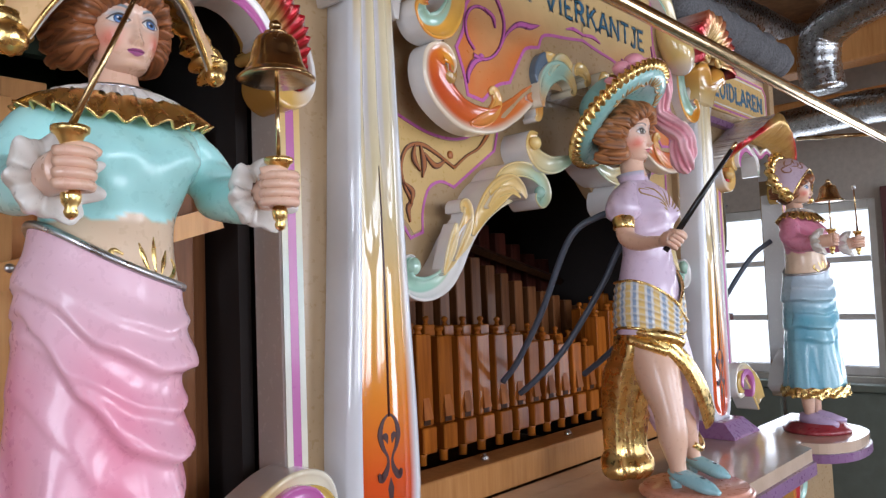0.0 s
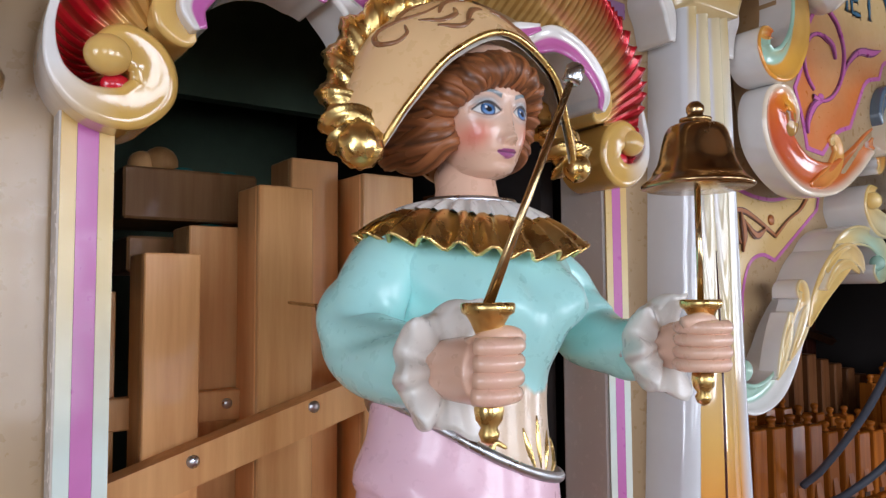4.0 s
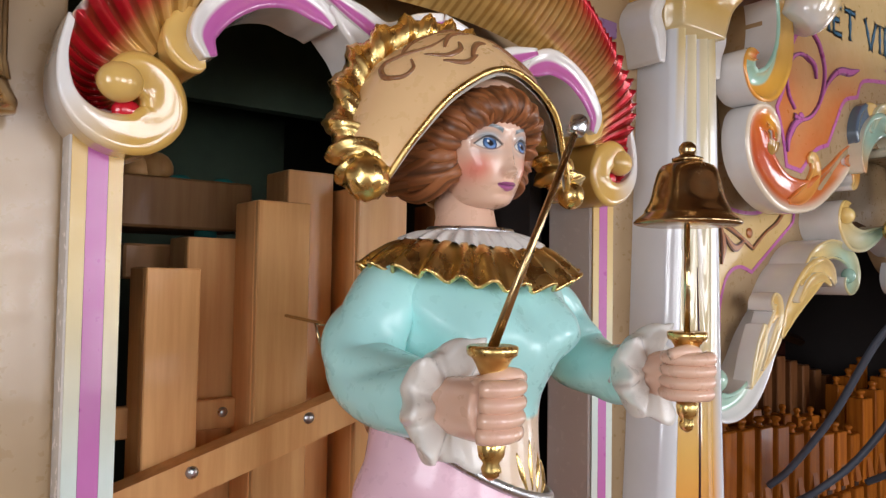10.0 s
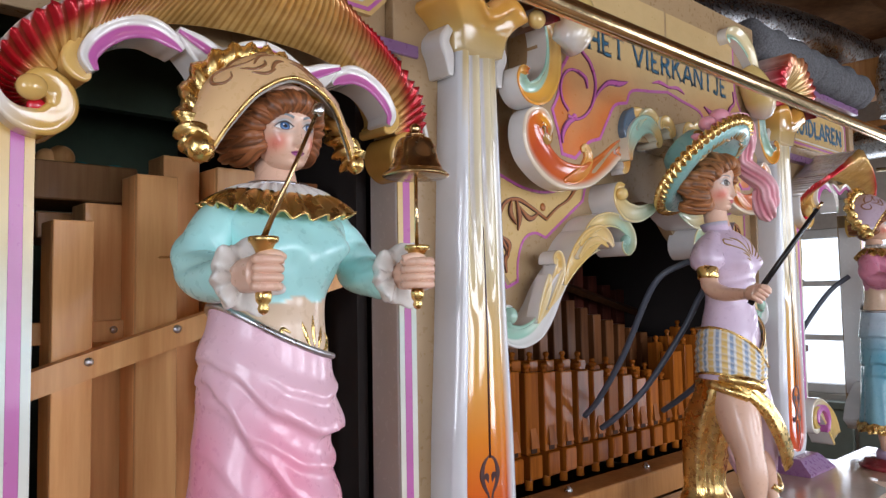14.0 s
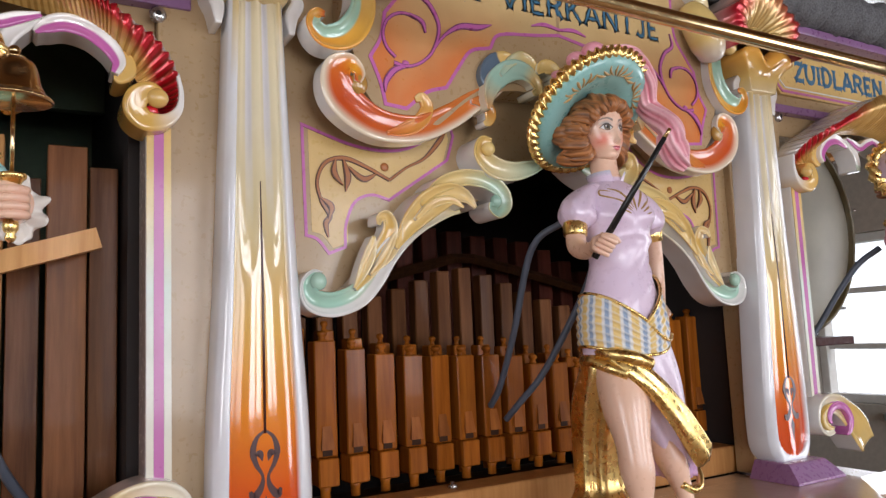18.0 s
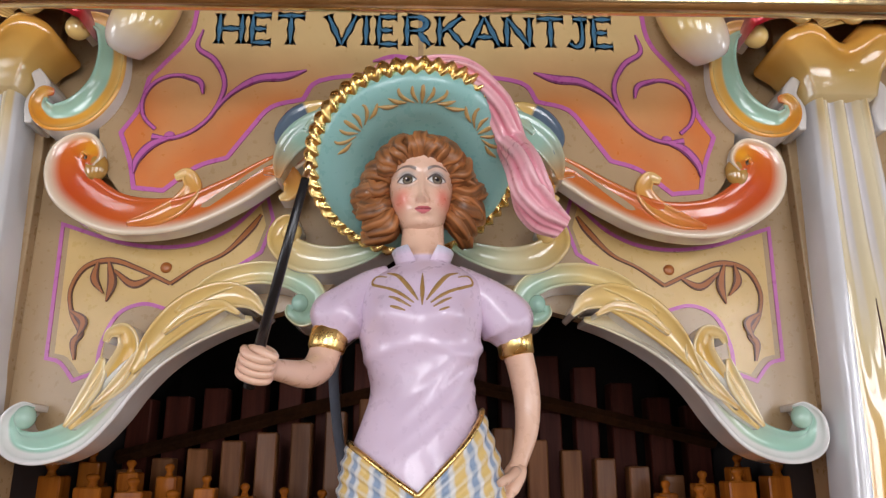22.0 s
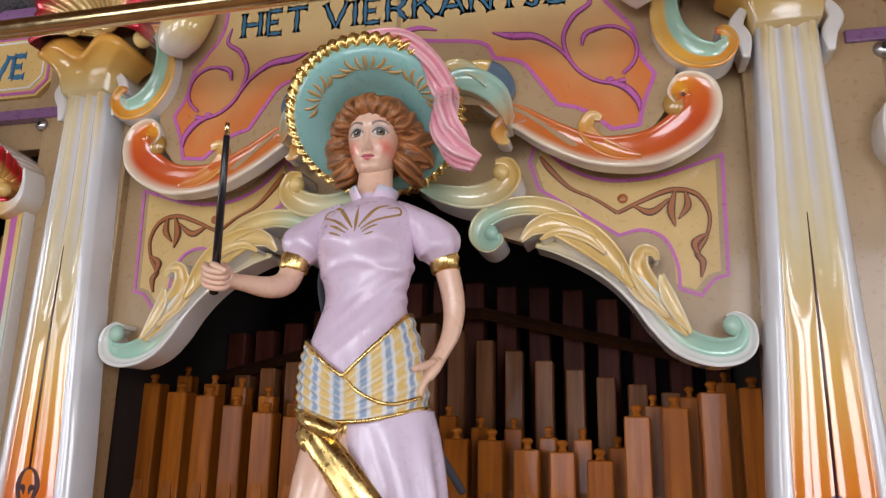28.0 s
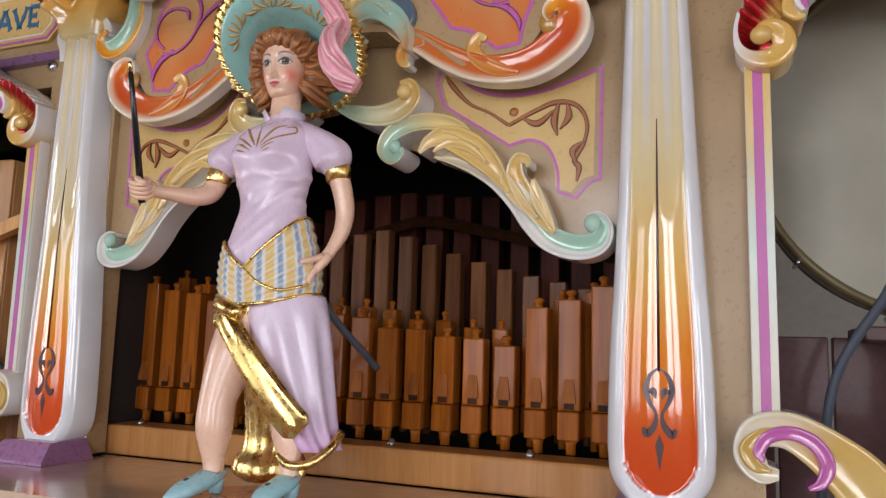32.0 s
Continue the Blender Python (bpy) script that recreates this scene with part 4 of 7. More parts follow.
    q += [tuple(p) for p in spline([(0.332, 1.865), (0.318, 1.83), (0.311, 1.800)], 4)][1:] + [(0.279, 1.797)] + [tuple(p) for p in spline([(0.279, 1.797), (0.245, 1.825), (0.213, 1.836)], 4)][1:]
    q += [tuple(p) for p in spline([(0.213, 1.836), (0.19, 1.87), (0.168, 1.898), (0.133, 1.908)], 4)][1:] + [tuple(p) for p in spline([(0.133, 1.908), (0.115, 1.932), (0.05, 1.942), (0.0, 1.950)], 4)][1:]
    line(nd, "pink_outline", [(s * x, z) for x, z in q], 0.005, YU, M_PINKL, smooth=False)
    ob_ = Body()
    low = min(range(len(q)), key=lambda i: q[i][1])
    qo, qi = q[:low + 1], q[low:]

    def cross(pts, z):
        for (xa, za), (xb, zb) in zip(pts, pts[1:]):
            if min(za, zb) <= z <= max(za, zb) and za != zb:
                return xa + (xb - xa) * (z - za) / (zb - za)
        return None
    lowz = min(z for _, z in q) + 0.001
    rows, cols = [], []
    for k in range(61):
        z = lowz + (2.098 - lowz) * k / 60
        xo = cross(qo, z) or 0.262
        xi = cross(qi, z) if z < qi[-1][1] else 0.0
        xi = 0.0 if xi is None else xi
        row, col = [], []
        for j in range(25):
            x = xi + 0.003 + (xo - xi - 0.006) * j / 24
            d = min(math.hypot(x - p[0], z - p[1]) for p in q)
            o = (0.35 + 0.65 * math.exp(-d / 0.040)) * max(0, min(1, (1.985 - z) / 0.11)) * max(0, min(1, (x - 0.05) / 0.10))
            row.append((s * x, YU - 0.0008, z))
            col.append(lerp((0.60, 0.42, 0.19), (0.66, 0.19, 0.04), min(1, o * 1.25)))
        rows.append(row)
        cols.append(col)
    ob_.grid(rows, cols)
    part("orange_ground", ob_, [M_SOFT], nd, "orange shaded ground", False)
    yy = YU - 0.0012
    tendril(nd, "tendril", [(s * (0.276 + 0.036 * math.cos(a) ), 1.900 + 0.036 * math.sin(a), 0.004) for a in [radians(d) for d in range(-60, 150, 30)]], yy - 0.0003, M_PINKD, M_PINKL)
    tendril(nd, "tendril", [(s * 0.297, 1.860, 0.006), (s * 0.276, 1.858, 0.004), (s * 0.252, 1.868, 0.004), (s * 0.232, 1.890, 0.004), (s * 0.222, 1.925, 0.005), (s * 0.235, 1.955, 0.006), (s * 0.256, 1.972, 0.005), (s * 0.252, 1.995, 0.001)], yy - 0.0006, M_PINKD, M_PINKL)
    tendril(nd, "tendril", [(s * 0.236, 1.884, 0.003), (s * 0.215, 1.912, 0.004), (s * 0.186, 1.932, 0.008), (s * 0.155, 1.936, 0.009), (s * 0.130, 1.944, 0.001)], yy - 0.0009, M_PINKD, M_PINKL)
    tendril(nd, "tendril", [(s * 0.276, 1.858, 0.002), (s * 0.296, 1.850, 0.008), (s * 0.310, 1.832, 0.007), (s * 0.312, 1.816, 0.001)], yy - 0.0012, M_PINKD, M_PINKL)
    tendril(nd, "tendril", [(s * 0.27, 1.936, 0.003), (s * 0.25, 1.928, 0.006), (s * 0.245, 1.912, 0.002)], yy - 0.0015, M_PINKD, M_PINKL)
    part("knot", Body().ball((s * 0.278, yy, 1.862), (0.006, 0.002, 0.005), (1, 1, 1)), M_PINKL, nd)
    line(nd, "crest_line", [(s * 0.0, 1.958, 0.004), (s * 0.03, 1.962, 0.006), (s * 0.055, 1.956, 0.002)], 0.004, yy - 0.0018, M_PINKL)
M_SKYB = enamel("light_blue_paint", (0.055, 0.165, 0.27), 0.3, 0.3)
GLYPH = {
    "H": (0.86, [[(0.14, 0), (0.14, 1)], [(0.72, 0), (0.72, 1)], [(0.14, 0.5), (0.72, 0.5)]]),
    "E": (0.74, [[(0.14, 0), (0.14, 1)], [(0.14, 0.95), (0.62, 0.95)], [(0.14, 0.5), (0.5, 0.5)], [(0.14, 0.05), (0.64, 0.05)]]),
    "T": (0.80, [[(0.40, 0), (0.40, 1)], [(0.04, 0.95), (0.76, 0.95)]]),
    "V": (0.88, [[(0.06, 1), (0.44, 0)], [(0.82, 1), (0.44, 0)]]),
    "I": (0.40, [[(0.20, 0), (0.20, 1)]]),
    "R": (0.86, [[(0.14, 0), (0.14, 1)], [(0.14, 0.95), (0.52, 0.94), (0.66, 0.75), (0.52, 0.52), (0.14, 0.5)], [(0.42, 0.5), (0.76, 0)]]),
    "K": (0.88, [[(0.14, 0), (0.14, 1)], [(0.14, 0.42), (0.74, 1)], [(0.36, 0.6), (0.78, 0)]]),
    "A": (0.90, [[(0.06, 0), (0.45, 1)], [(0.84, 0), (0.45, 1)], [(0.22, 0.32), (0.68, 0.32)]]),
    "N": (0.90, [[(0.14, 0), (0.14, 1)], [(0.14, 1), (0.74, 0)], [(0.74, 0), (0.74, 1)]]),
    "J": (0.62, [[(0.44, 1), (0.44, 0.25), (0.30, 0.03), (0.08, 0.16)], [(0.2, 0.95), (0.6, 0.95)]]),
    "Z": (0.76, [[(0.1, 0.95), (0.66, 0.95)], [(0.66, 0.95), (0.08, 0.05)], [(0.08, 0.05), (0.68, 0.05)]]),
    "U": (0.86, [[(0.14, 1), (0.14, 0.3), (0.42, 0.03), (0.70, 0.3), (0.70, 1)]]),
    "D": (0.86, [[(0.14, 0), (0.14, 1)], [(0.14, 0.95), (0.5, 0.92), (0.72, 0.5), (0.5, 0.08), (0.14, 0.05)]]),
    "L": (0.72, [[(0.14, 0), (0.14, 1)], [(0.14, 0.05), (0.64, 0.05)]]),
    " ": (0.5, []),
}


def paint_words(parent, text, x0, x1, z0, height, y, slope=0.0):
    """Flared brush lettering, one part a letter, between x0 and x1."""
    total = sum(GLYPH[c][0] for c in text)
    k = (x1 - x0) / total
    x = x0
    for c in text:
        w, strokes = GLYPH[c]
        if strokes:
            for mat, f, d in ((M_INK, 1.0, 0.0008), (M_SKYB, 0.55, 0.0014)):
                b = Body()
                for st in strokes:
                    p = spline(st, 6) if len(st) > 2 else [np.array(st[0]) * (1 - t / 8) + np.array(st[1]) * (t / 8) for t in range(9)]
                    n, rows = len(p), []
                    for i, q in enumerate(p):
                        g = p[min(i + 1, n - 1)] - p[max(i - 1, 0)]
                        g = Vector((g[0] * k, g[1] * height)).normalized()
                        t = abs(2 * i / (n - 1) - 1)
                        wd = height * (0.085 + 0.10 * t ** 5 + 0.045 * math.exp(-(t / 0.28) ** 2)) * f
                        if f < 1:
                            wd *= max(0.05, 1 - t ** 3)
                        X, Z = x + q[0] * k, z0 + q[1] * height + slope * (x + q[0] * k)
                        rows.append([(X + g.y * wd, y + 0.0006, Z - g.x * wd), (X + g.y * wd, y - d, Z - g.x * wd), (X - g.y * wd, y - d, Z + g.x * wd), (X - g.y * wd, y + 0.0006, Z + g.x * wd)])
                    b.grid(rows, (1, 1, 1), 0, False, (True, True))
                if f == 1:
                    letter = part("letter_" + c.lower(), b, mat, parent, "", False)
                else:
                    part("highlight", b, mat, letter, "lighter blue inner stroke", False)
        x += w * k


sign = thing("name_lettering", "dark blue painted lettering HET VIERKANTJE on the name board", "lettering")
paint_words(sign, "HET VIERKANTJE", -0.240, 0.230, 1.978, 0.040, YU)

# side bay signs
for s, text in ((1, "ZUIDLAREN"), (-1, "AVE")):
    sg = thing("bay_sign", "yellow framed sign with dark blue letters over the side bay", "sign", group="side bay signs")
    sb = prism([(s * x, z) for x, z in ((0.63, 1.950), (0.605, 1.975), (0.605, 2.04), (0.63, 2.065), (1.02, 2.065), (1.045, 2.04), (1.045, 1.975), (1.02, 1.950))], 0.092, 0.0998)
    part("sign_board", sb, enamel("sign_yellow_paint", (0.68, 0.46, 0.17), 0.3, 0.3) if s > 0 else bpy.data.materials["sign_yellow_paint"], sg, "yellow painted sign board", False)
    line(sg, "sign_outline", [(s * x, z) for x, z in ((0.635, 1.957), (0.613, 1.978), (0.613, 2.04), (0.635, 2.058), (1.015, 2.058), (1.037, 2.04), (1.037, 1.978), (1.015, 1.957))], 0.005, 0.0920, M_PINKL, closed=True, smooth=False)
    line(sg, "sign_outline", [(s * x, z) for x, z in ((0.645, 1.966), (0.624, 1.985), (0.624, 2.034), (0.645, 2.050), (1.005, 2.050), (1.026, 2.034), (1.026, 1.985), (1.005, 1.966))], 0.003, 0.0920, M_FRAME, closed=True, smooth=False)
    if s > 0:
        paint_words(sg, text, 0.68, 1.01, 1.985, 0.042, 0.092)
    else:
        paint_words(sg, text, -0.775, -0.655, 1.985, 0.042, 0.092)

# ---- side bays: striped posts, shell arches, lower scrolls ----
BX = 0.82            # middle of a side bay
for s in (-1, 1):
    for e in (-1, 1):
        xc = s * BX + e * 0.218
        post = thing("striped_post", "white post with painted pink, yellow and green stripes", "post", group="striped posts")
        shaft = part("post_body", box(xc - 0.0145, xc + 0.0145, 0.062, 0.118, 1.30, 1.76, 0.003), enamel("post_white_paint", WHITE, 0.22, 0.5, 0.03, 0.05) if "post_white_paint" not in bpy.data.materials else bpy.data.materials["post_white_paint"], post, "", False)
        for a0, a1, nm in ((-0.0055, 0.0055, "pink"), (-0.0138, -0.0057, "yellow and pale green"), (0.0057, 0.0138, "yellow and pale green")):
            zs = [1.305 + 0.45 * k / 24 for k in range(25)]
            cs = [PINK if nm == "pink" else stops(z, (1.30, (0.74, 0.68, 0.52)), (1.42, (0.76, 0.76, 0.68)), (1.55, (0.62, 0.72, 0.66)), (1.65, (0.76, 0.60, 0.28)), (1.76, (0.72, 0.44, 0.11))) for z in zs]
            st = Body().grid([[(xc + a0, 0.0622, z), (xc + a0, 0.0606, z), (xc + a1, 0.0606, z), (xc + a1, 0.0622, z)] for z in zs], [[c] * 4 for c in cs], 0, False, (True, True))
            part("stripe", st, [M_SOFT], shaft, nm + " painted stripe", False)
    # shell arch
    b = Body()
    ctr = s * BX
    END = [(0.190, 1.750), (0.208, 1.748), (0.226, 1.757), (0.237, 1.774), (0.237, 1.798), (0.216, 1.828), (0.175, 1.852), (0.12, 1.880), (0.06, 1.912)]
    INN = [(0.206, 1.757), (0.208, 1.760), (0.210, 1.764), (0.208, 1.772), (0.200, 1.782), (0.188, 1.798), (0.170, 1.818), (0.14, 1.842), (0.08, 1.860)]
    outer = spline([(-x, z) for x, z in END] + [(0, 1.935)] + END[::-1], 10)
    inner = spline([(-x, z) for x, z in INN] + [(0, 1.866)] + INN[::-1], 10)
    L = len(outer)
    rows, cols = [], []
    sub_ = 6
    for i in range((L - 1) * sub_ + 1):
        i0 = min(i // sub_, L - 2)
        fr = i / sub_ - i0
        t = i / ((L - 1) * sub_)
        po, pi_ = outer[i0] * (1 - fr) + outer[i0 + 1] * fr, inner[i0] * (1 - fr) + inner[i0 + 1] * fr
        far_ = abs(t - 0.5) * 2
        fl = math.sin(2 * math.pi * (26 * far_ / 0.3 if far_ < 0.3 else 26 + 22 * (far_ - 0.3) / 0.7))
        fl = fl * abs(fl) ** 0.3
        mid = max(0.0, 1 - (abs(t - 0.5) * 2 / 0.56) ** 2)
        row, col = [], []
        for k in range(12):
            f = k / 11
            p = po * f + pi_ * (1 - f)
            y = 0.054 - 0.074 * mid * math.sin(math.pi * 0.5 * min(1.25, f * 1.22 + 0.06)) + 0.016 * (1 - mid) * math.sin(math.pi * f) - (1 - mid) * 0.006 * f - fl * 0.0022 * min(1, f * 4)
            edge = 1 if f > 0.97 else 0
            sc = 0.0035 * abs(math.sin(t * math.pi * 22)) * f ** 3 * min(1.0, 3 * mid)
            row.append((ctr + p[0] + edge * 0.0015 * fl * (1 if p[0] > 0 else -1), y, p[1] + sc + 0.0015 * fl * edge))
            far = abs(t - 0.5) * 2
            red = max(0, min(1, (far - 0.08) / 0.12)) * max(0, min(1, (f - 0.40 + 0.9 * max(0, far - 0.34)) / 0.28))
            # darker gold and red in the valleys paint shade between the ribs
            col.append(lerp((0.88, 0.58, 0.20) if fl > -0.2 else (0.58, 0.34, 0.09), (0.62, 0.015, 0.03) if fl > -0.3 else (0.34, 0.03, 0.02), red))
        row += [(ctr + po[0] * 1.012, y + 0.002, po[1] + 0.002), (ctr + po[0] * 1.012, 0.088, po[1] + 0.002)]
        col += [WHITE, WHITE]
        rows.append(row)
        cols.append(col)
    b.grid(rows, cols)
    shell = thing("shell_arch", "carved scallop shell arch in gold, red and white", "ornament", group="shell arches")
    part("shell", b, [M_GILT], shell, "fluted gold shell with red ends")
    for e in (-1, 1):
        b = Body()
        scroll(b, [(ctr + e * x, z, w) for x, z, w in ((0.237, 1.806, 0.002), (0.241, 1.782, 0.0028), (0.237, 1.760, 0.0050), (0.222, 1.746, 0.0090), (0.202, 1.744, 0.0125), (0.189, 1.755, 0.0130), (0.191, 1.770, 0.0130), (0.204, 1.778, 0.012), (0.216, 1.771, 0.009))],
               lambda s_: 0.044 - 0.012 * s_, 0.09, lambda s_, u: lerp(WHITE, (0.70, 0.43, 0.11), (s_ - 0.22) * 4), 0.001, 9, side=None)
        b.ball((ctr + e * 0.213, 0.038, 1.771), (0.0125, 0.011, 0.0115), (0.72, 0.46, 0.14), seg=24, rings=14)
        b.ball((ctr + e * 0.207, 0.046, 1.757), (0.0085, 0.006, 0.0065), (0.62, 0.015, 0.03), seg=18, rings=10)
        scroll(b, [(ctr + e * x, z, w) for x, z, w in ((0.166, 1.790, 0.003), (0.172, 1.790, 0.007), (0.181, 1.798, 0.0085), (0.180, 1.812, 0.008), (0.168, 1.828, 0.005), (0.150, 1.842, 0.002))], 0.036, 0.088, lambda s_, u: (0.72, 0.46, 0.14), 0.001, side=(0.72, 0.46, 0.14))
        part("curl", b, [M_PAINT], shell, "white and yellow curled end")
    b = Body()
    for e in (-1, 1):
        def lip(s_, u):
            return PINK if u > -0.2 else WHITE
        scroll(b, [(ctr + e * x, z, w) for x, z, w in ((0.166, 1.792, 0.004), (0.170, 1.806, 0.008), (0.160, 1.823, 0.010), (0.140, 1.838, 0.011), (0.116, 1.843, 0.011), (0.096, 1.836, 0.009), (0.086, 1.827, 0.003))],
               0.026, 0.066, (lambda s_, u, e=e: lip(s_, u * e)), 0.005)
        scroll(b, [(ctr + e * x, z, w) for x, z, w in ((0.056, 1.780, 0.006), (0.054, 1.798, 0.008), (0.062, 1.818, 0.009), (0.076, 1.834, 0.009), (0.088, 1.842, 0.004))], 0.024, 0.066, lambda s_, u: WHITE if s_ > 0.16 else (0.62, 0.70, 0.62), 0.003)
        scroll(b, [(ctr + e * x, z, w) for x, z, w in ((0.092, 1.845, 0.003), (0.070, 1.838, 0.007), (0.046, 1.830, 0.008), (0.020, 1.842, 0.008), (0.0, 1.848, 0.007))], 0.020, 0.066, (lambda s_, u, e=e: lip(s_, u * e)), 0.004)
    part("inner_lip", b, [M_PAINT], shell, "pink and white inner lip of the arch")
    # lower scrolls
    for e in (-1, 1):
        b = Body()
        c0 = s * BX + e * 0.235

        f = -e

        def at(rows_):
            return [(c0 + f * (x - 0.585), z, w) for x, z, w in rows_]

        def low(s_, u):
            return stops(s_, (0, (0.78, 0.72, 0.56)), (0.35, (0.80, 0.76, 0.66)), (0.55, (0.78, 0.70, 0.50)), (0.75, (0.72, 0.48, 0.14)), (1, (0.74, 0.52, 0.20)))
        b.begin("body")
        scroll(b, at([(0.612, 1.268, 0.006), (0.594, 1.270, 0.013), (0.582, 1.288, 0.016), (0.592, 1.312, 0.018), (0.622, 1.316, 0.020), (0.656, 1.298, 0.024), (0.690, 1.268, 0.030), (0.715, 1.232, 0.026)]), 0.034, 0.088, low, 0.006, seg=13)
        b.begin("pink_curl")
        scroll(b, at([(0.597, 1.282, 0.002), (0.592, 1.292, 0.006), (0.602, 1.308, 0.007), (0.624, 1.314, 0.0075), (0.647, 1.305, 0.008), (0.659, 1.284, 0.008), (0.653, 1.264, 0.006), (0.640, 1.257, 0.002)]), 0.029, 0.07, lambda s_, u: PINK, 0.003, side=PINK)
        b.begin("gold_crescent")
        scroll(b, at([(0.618, 1.319, 0.001), (0.594, 1.311, 0.005), (0.580, 1.294, 0.008), (0.588, 1.277, 0.007), (0.604, 1.272, 0.002)]), 0.031, 0.07, lambda s_, u: (0.58, 0.38, 0.09), 0.004, side=(0.58, 0.38, 0.09))
        ob = thing("lower_scroll", "white and yellow carved scroll with pink curl under a striped post", "ornament", group="lower scrolls")
        for pn, pb in b.pieces():
            part(pn, pb, [M_PAINT], ob)

    # bracket carving under the platform edge
    b = Body()
    b.begin("orange_leaf")
    scroll(b, [(s * 0.600, 1.118, 0.010), (s * 0.618, 1.112, 0.022), (s * 0.632, 1.085, 0.026), (s * 0.636, 1.045, 0.020), (s * 0.632, 1.020, 0.004)], -0.060, 0.06, lambda s_, u: stops(s_, (0, (0.70, 0.20, 0.03)), (1, (0.72, 0.28, 0.05))) if u * s < 0.1 else (0.50, 0.03, 0.03), 0.006, side=(0.70, 0.40, 0.12))
    b.begin("white_scroll")
    scroll(b, [(s * 0.668, 1.108, 0.004), (s * 0.690, 1.125, 0.010), (s * 0.720, 1.112, 0.013), (s * 0.732, 1.075, 0.014), (s * 0.720, 1.040, 0.014), (s * 0.690, 1.025, 0.010)], -0.050, 0.06, lambda s_, u: stops(s_, (0, (0.70, 0.18, 0.05)), (0.4, (0.76, 0.50, 0.34)), (0.75, (0.30, 0.55, 0.46)), (1, (0.30, 0.55, 0.46))), 0.006)
    br = thing("bracket_carving", "orange, red and white carved leaf bracket under the platform", "ornament", group="bracket carvings")
    for pn, pb in b.pieces():
        part(pn, pb, [M_PAINT], br)

# brass rail and knobs
rail = thing("brass_rail", "polished brass rail before the name board", "rail")
part("bar", lathe([(0.0118, -1.35), (0.0122, -1.34), (0.0122, 1.34), (0.0118, 1.35)], 24, (0, -0.13, 1.923), "x"), M_BRASS, rail)
for x in (-1.25, 1.25):
    part("bracket", Body().tube([(x, -0.13, 1.923), (x, -0.02, 1.935), (x, 0.08, 1.945)], 0.006, (1, 1, 1)), M_BRASS, rail)
for x in (-0.6, 0.6):
    k = thing("screw_knob", "small dark steel screw on the cream board", "screw", group="screws")
    part("head", lathe([(0.010, 0.0), (0.0105, -0.004), (0.008, -0.008), (0.003, -0.0095)], 20, (x, 0.086, 1.893), "y"), M_STEEL, k)
    part("socket", lathe([(0.0035, -0.0096), (0.0035, -0.0098)], 6, (x, 0.086, 1.893), "y"), M_DARK, k)

# ---- organ pipes ----
rack = thing("pipe_rail", "varnished wooden rail under the front pipes with steel bolts", "rail")
part("rail_board", box(-0.452, 0.452, 0.135, 0.20, 1.197, 1.247, 0.004), M_PALE, rack, "", False)
for x in (-0.40, -0.16, 0.085, 0.30):
    part("bolt", lathe([(0.007, 0), (0.007, 0.004), (0.004, 0.007), (0.003, 0.010)], 14, (x, 0.165, 1.2465)), M_STEEL, rack)


def pipe(x, y, w, d, z0, top, mouth, mat, group, label, cap=True, lean=0.0):
    p = thing("organ_pipe", label, "organ pipe", group=group)
    p.location = (x, y, z0)
    p.rotation_euler.z = radians(2.4 * math.sin(37.0 * x + 90.0 * y))
    h = top - z0
    foot = mouth - z0
    part("foot", box(-w * 0.47, w * 0.47, -0.003, d, 0.02, foot, 0.002, 1), mat, p, "", False)
    part("toe", lathe([(w * 0.22, -0.001), (w * 0.22, 0.012), (w * 0.3, 0.021)], 12, (0, d / 2, 0)), mat, p)
    body = part("body", box(-w / 2, w / 2, 0.004, d, foot + 0.0008, h, 0.002, 1), mat, p, "", False)
    # mouth: lip block, and a dark strip standing in for the slot's shade
    part("mouth", box(-w * 0.22, w * 0.22, 0.0028, 0.0045, foot + 0.003, foot + 0.0118), M_DKWOOD, body, "dark mouth slot", False)
    lipb = bmesh.new()
    vs = [lipb.verts.new(v) for v in ((-w * 0.20, 0.0036, foot + 0.046), (w * 0.20, 0.0036, foot + 0.046), (w * 0.30, -0.002, foot + 0.012), (-w * 0.30, -0.002, foot + 0.012), (-w * 0.30, 0.0036, foot + 0.012), (w * 0.30, 0.0036, foot + 0.012))]
    for f in ((0, 1, 2, 3), (0, 3, 4), (1, 5, 2), (3, 2, 5, 4)):
        lipb.faces.new([vs[i] for i in f])
    part("lip", lipb, M_LIP if mat is M_PIPE else mat, body, "paler bevelled lip", False)
    if cap:
        r = w * 0.20
        part("stopper_knob", lathe([(r * 0.95, -0.0005), (r * 0.9, 0.002), (r * 0.7, 0.0035), (r * 0.7, 0.006), (r * 1.1, 0.009), (r * 1.2, 0.0115), (r * 0.85, 0.0145), (r * 0.2, 0.0155)], 14, (0, d / 2, h)), mat, body, "turned stopper knob")
    return p


tops = [1.51, 1.497, 1.492, 1.478, 1.468, 1.463, 1.46, 1.458, 1.456, 1.452, 1.436, 1.435, 1.424, 1.422, 1.412, 1.470, 1.482, 1.502, 1.508]
xs = [-0.443 + 0.886 * i / 18 for i in range(19)]
for i, (x, tz) in enumerate(zip(xs, tops)):
    pipe(x, 0.205, 0.034, 0.036, 1.247, tz - 0.012, 1.308, M_PIPE, "front organ pipes", "varnished reddish wooden organ pipe with a stopper knob")
for i in range(18):
    x = xs[i] + 0.024
    pipe(x, 0.262, 0.026, 0.030, 1.247, tops[i] + 0.004, 1.308, M_PIPE, "second row organ pipes", "varnished wooden organ pipe with a stopper knob behind the front row")
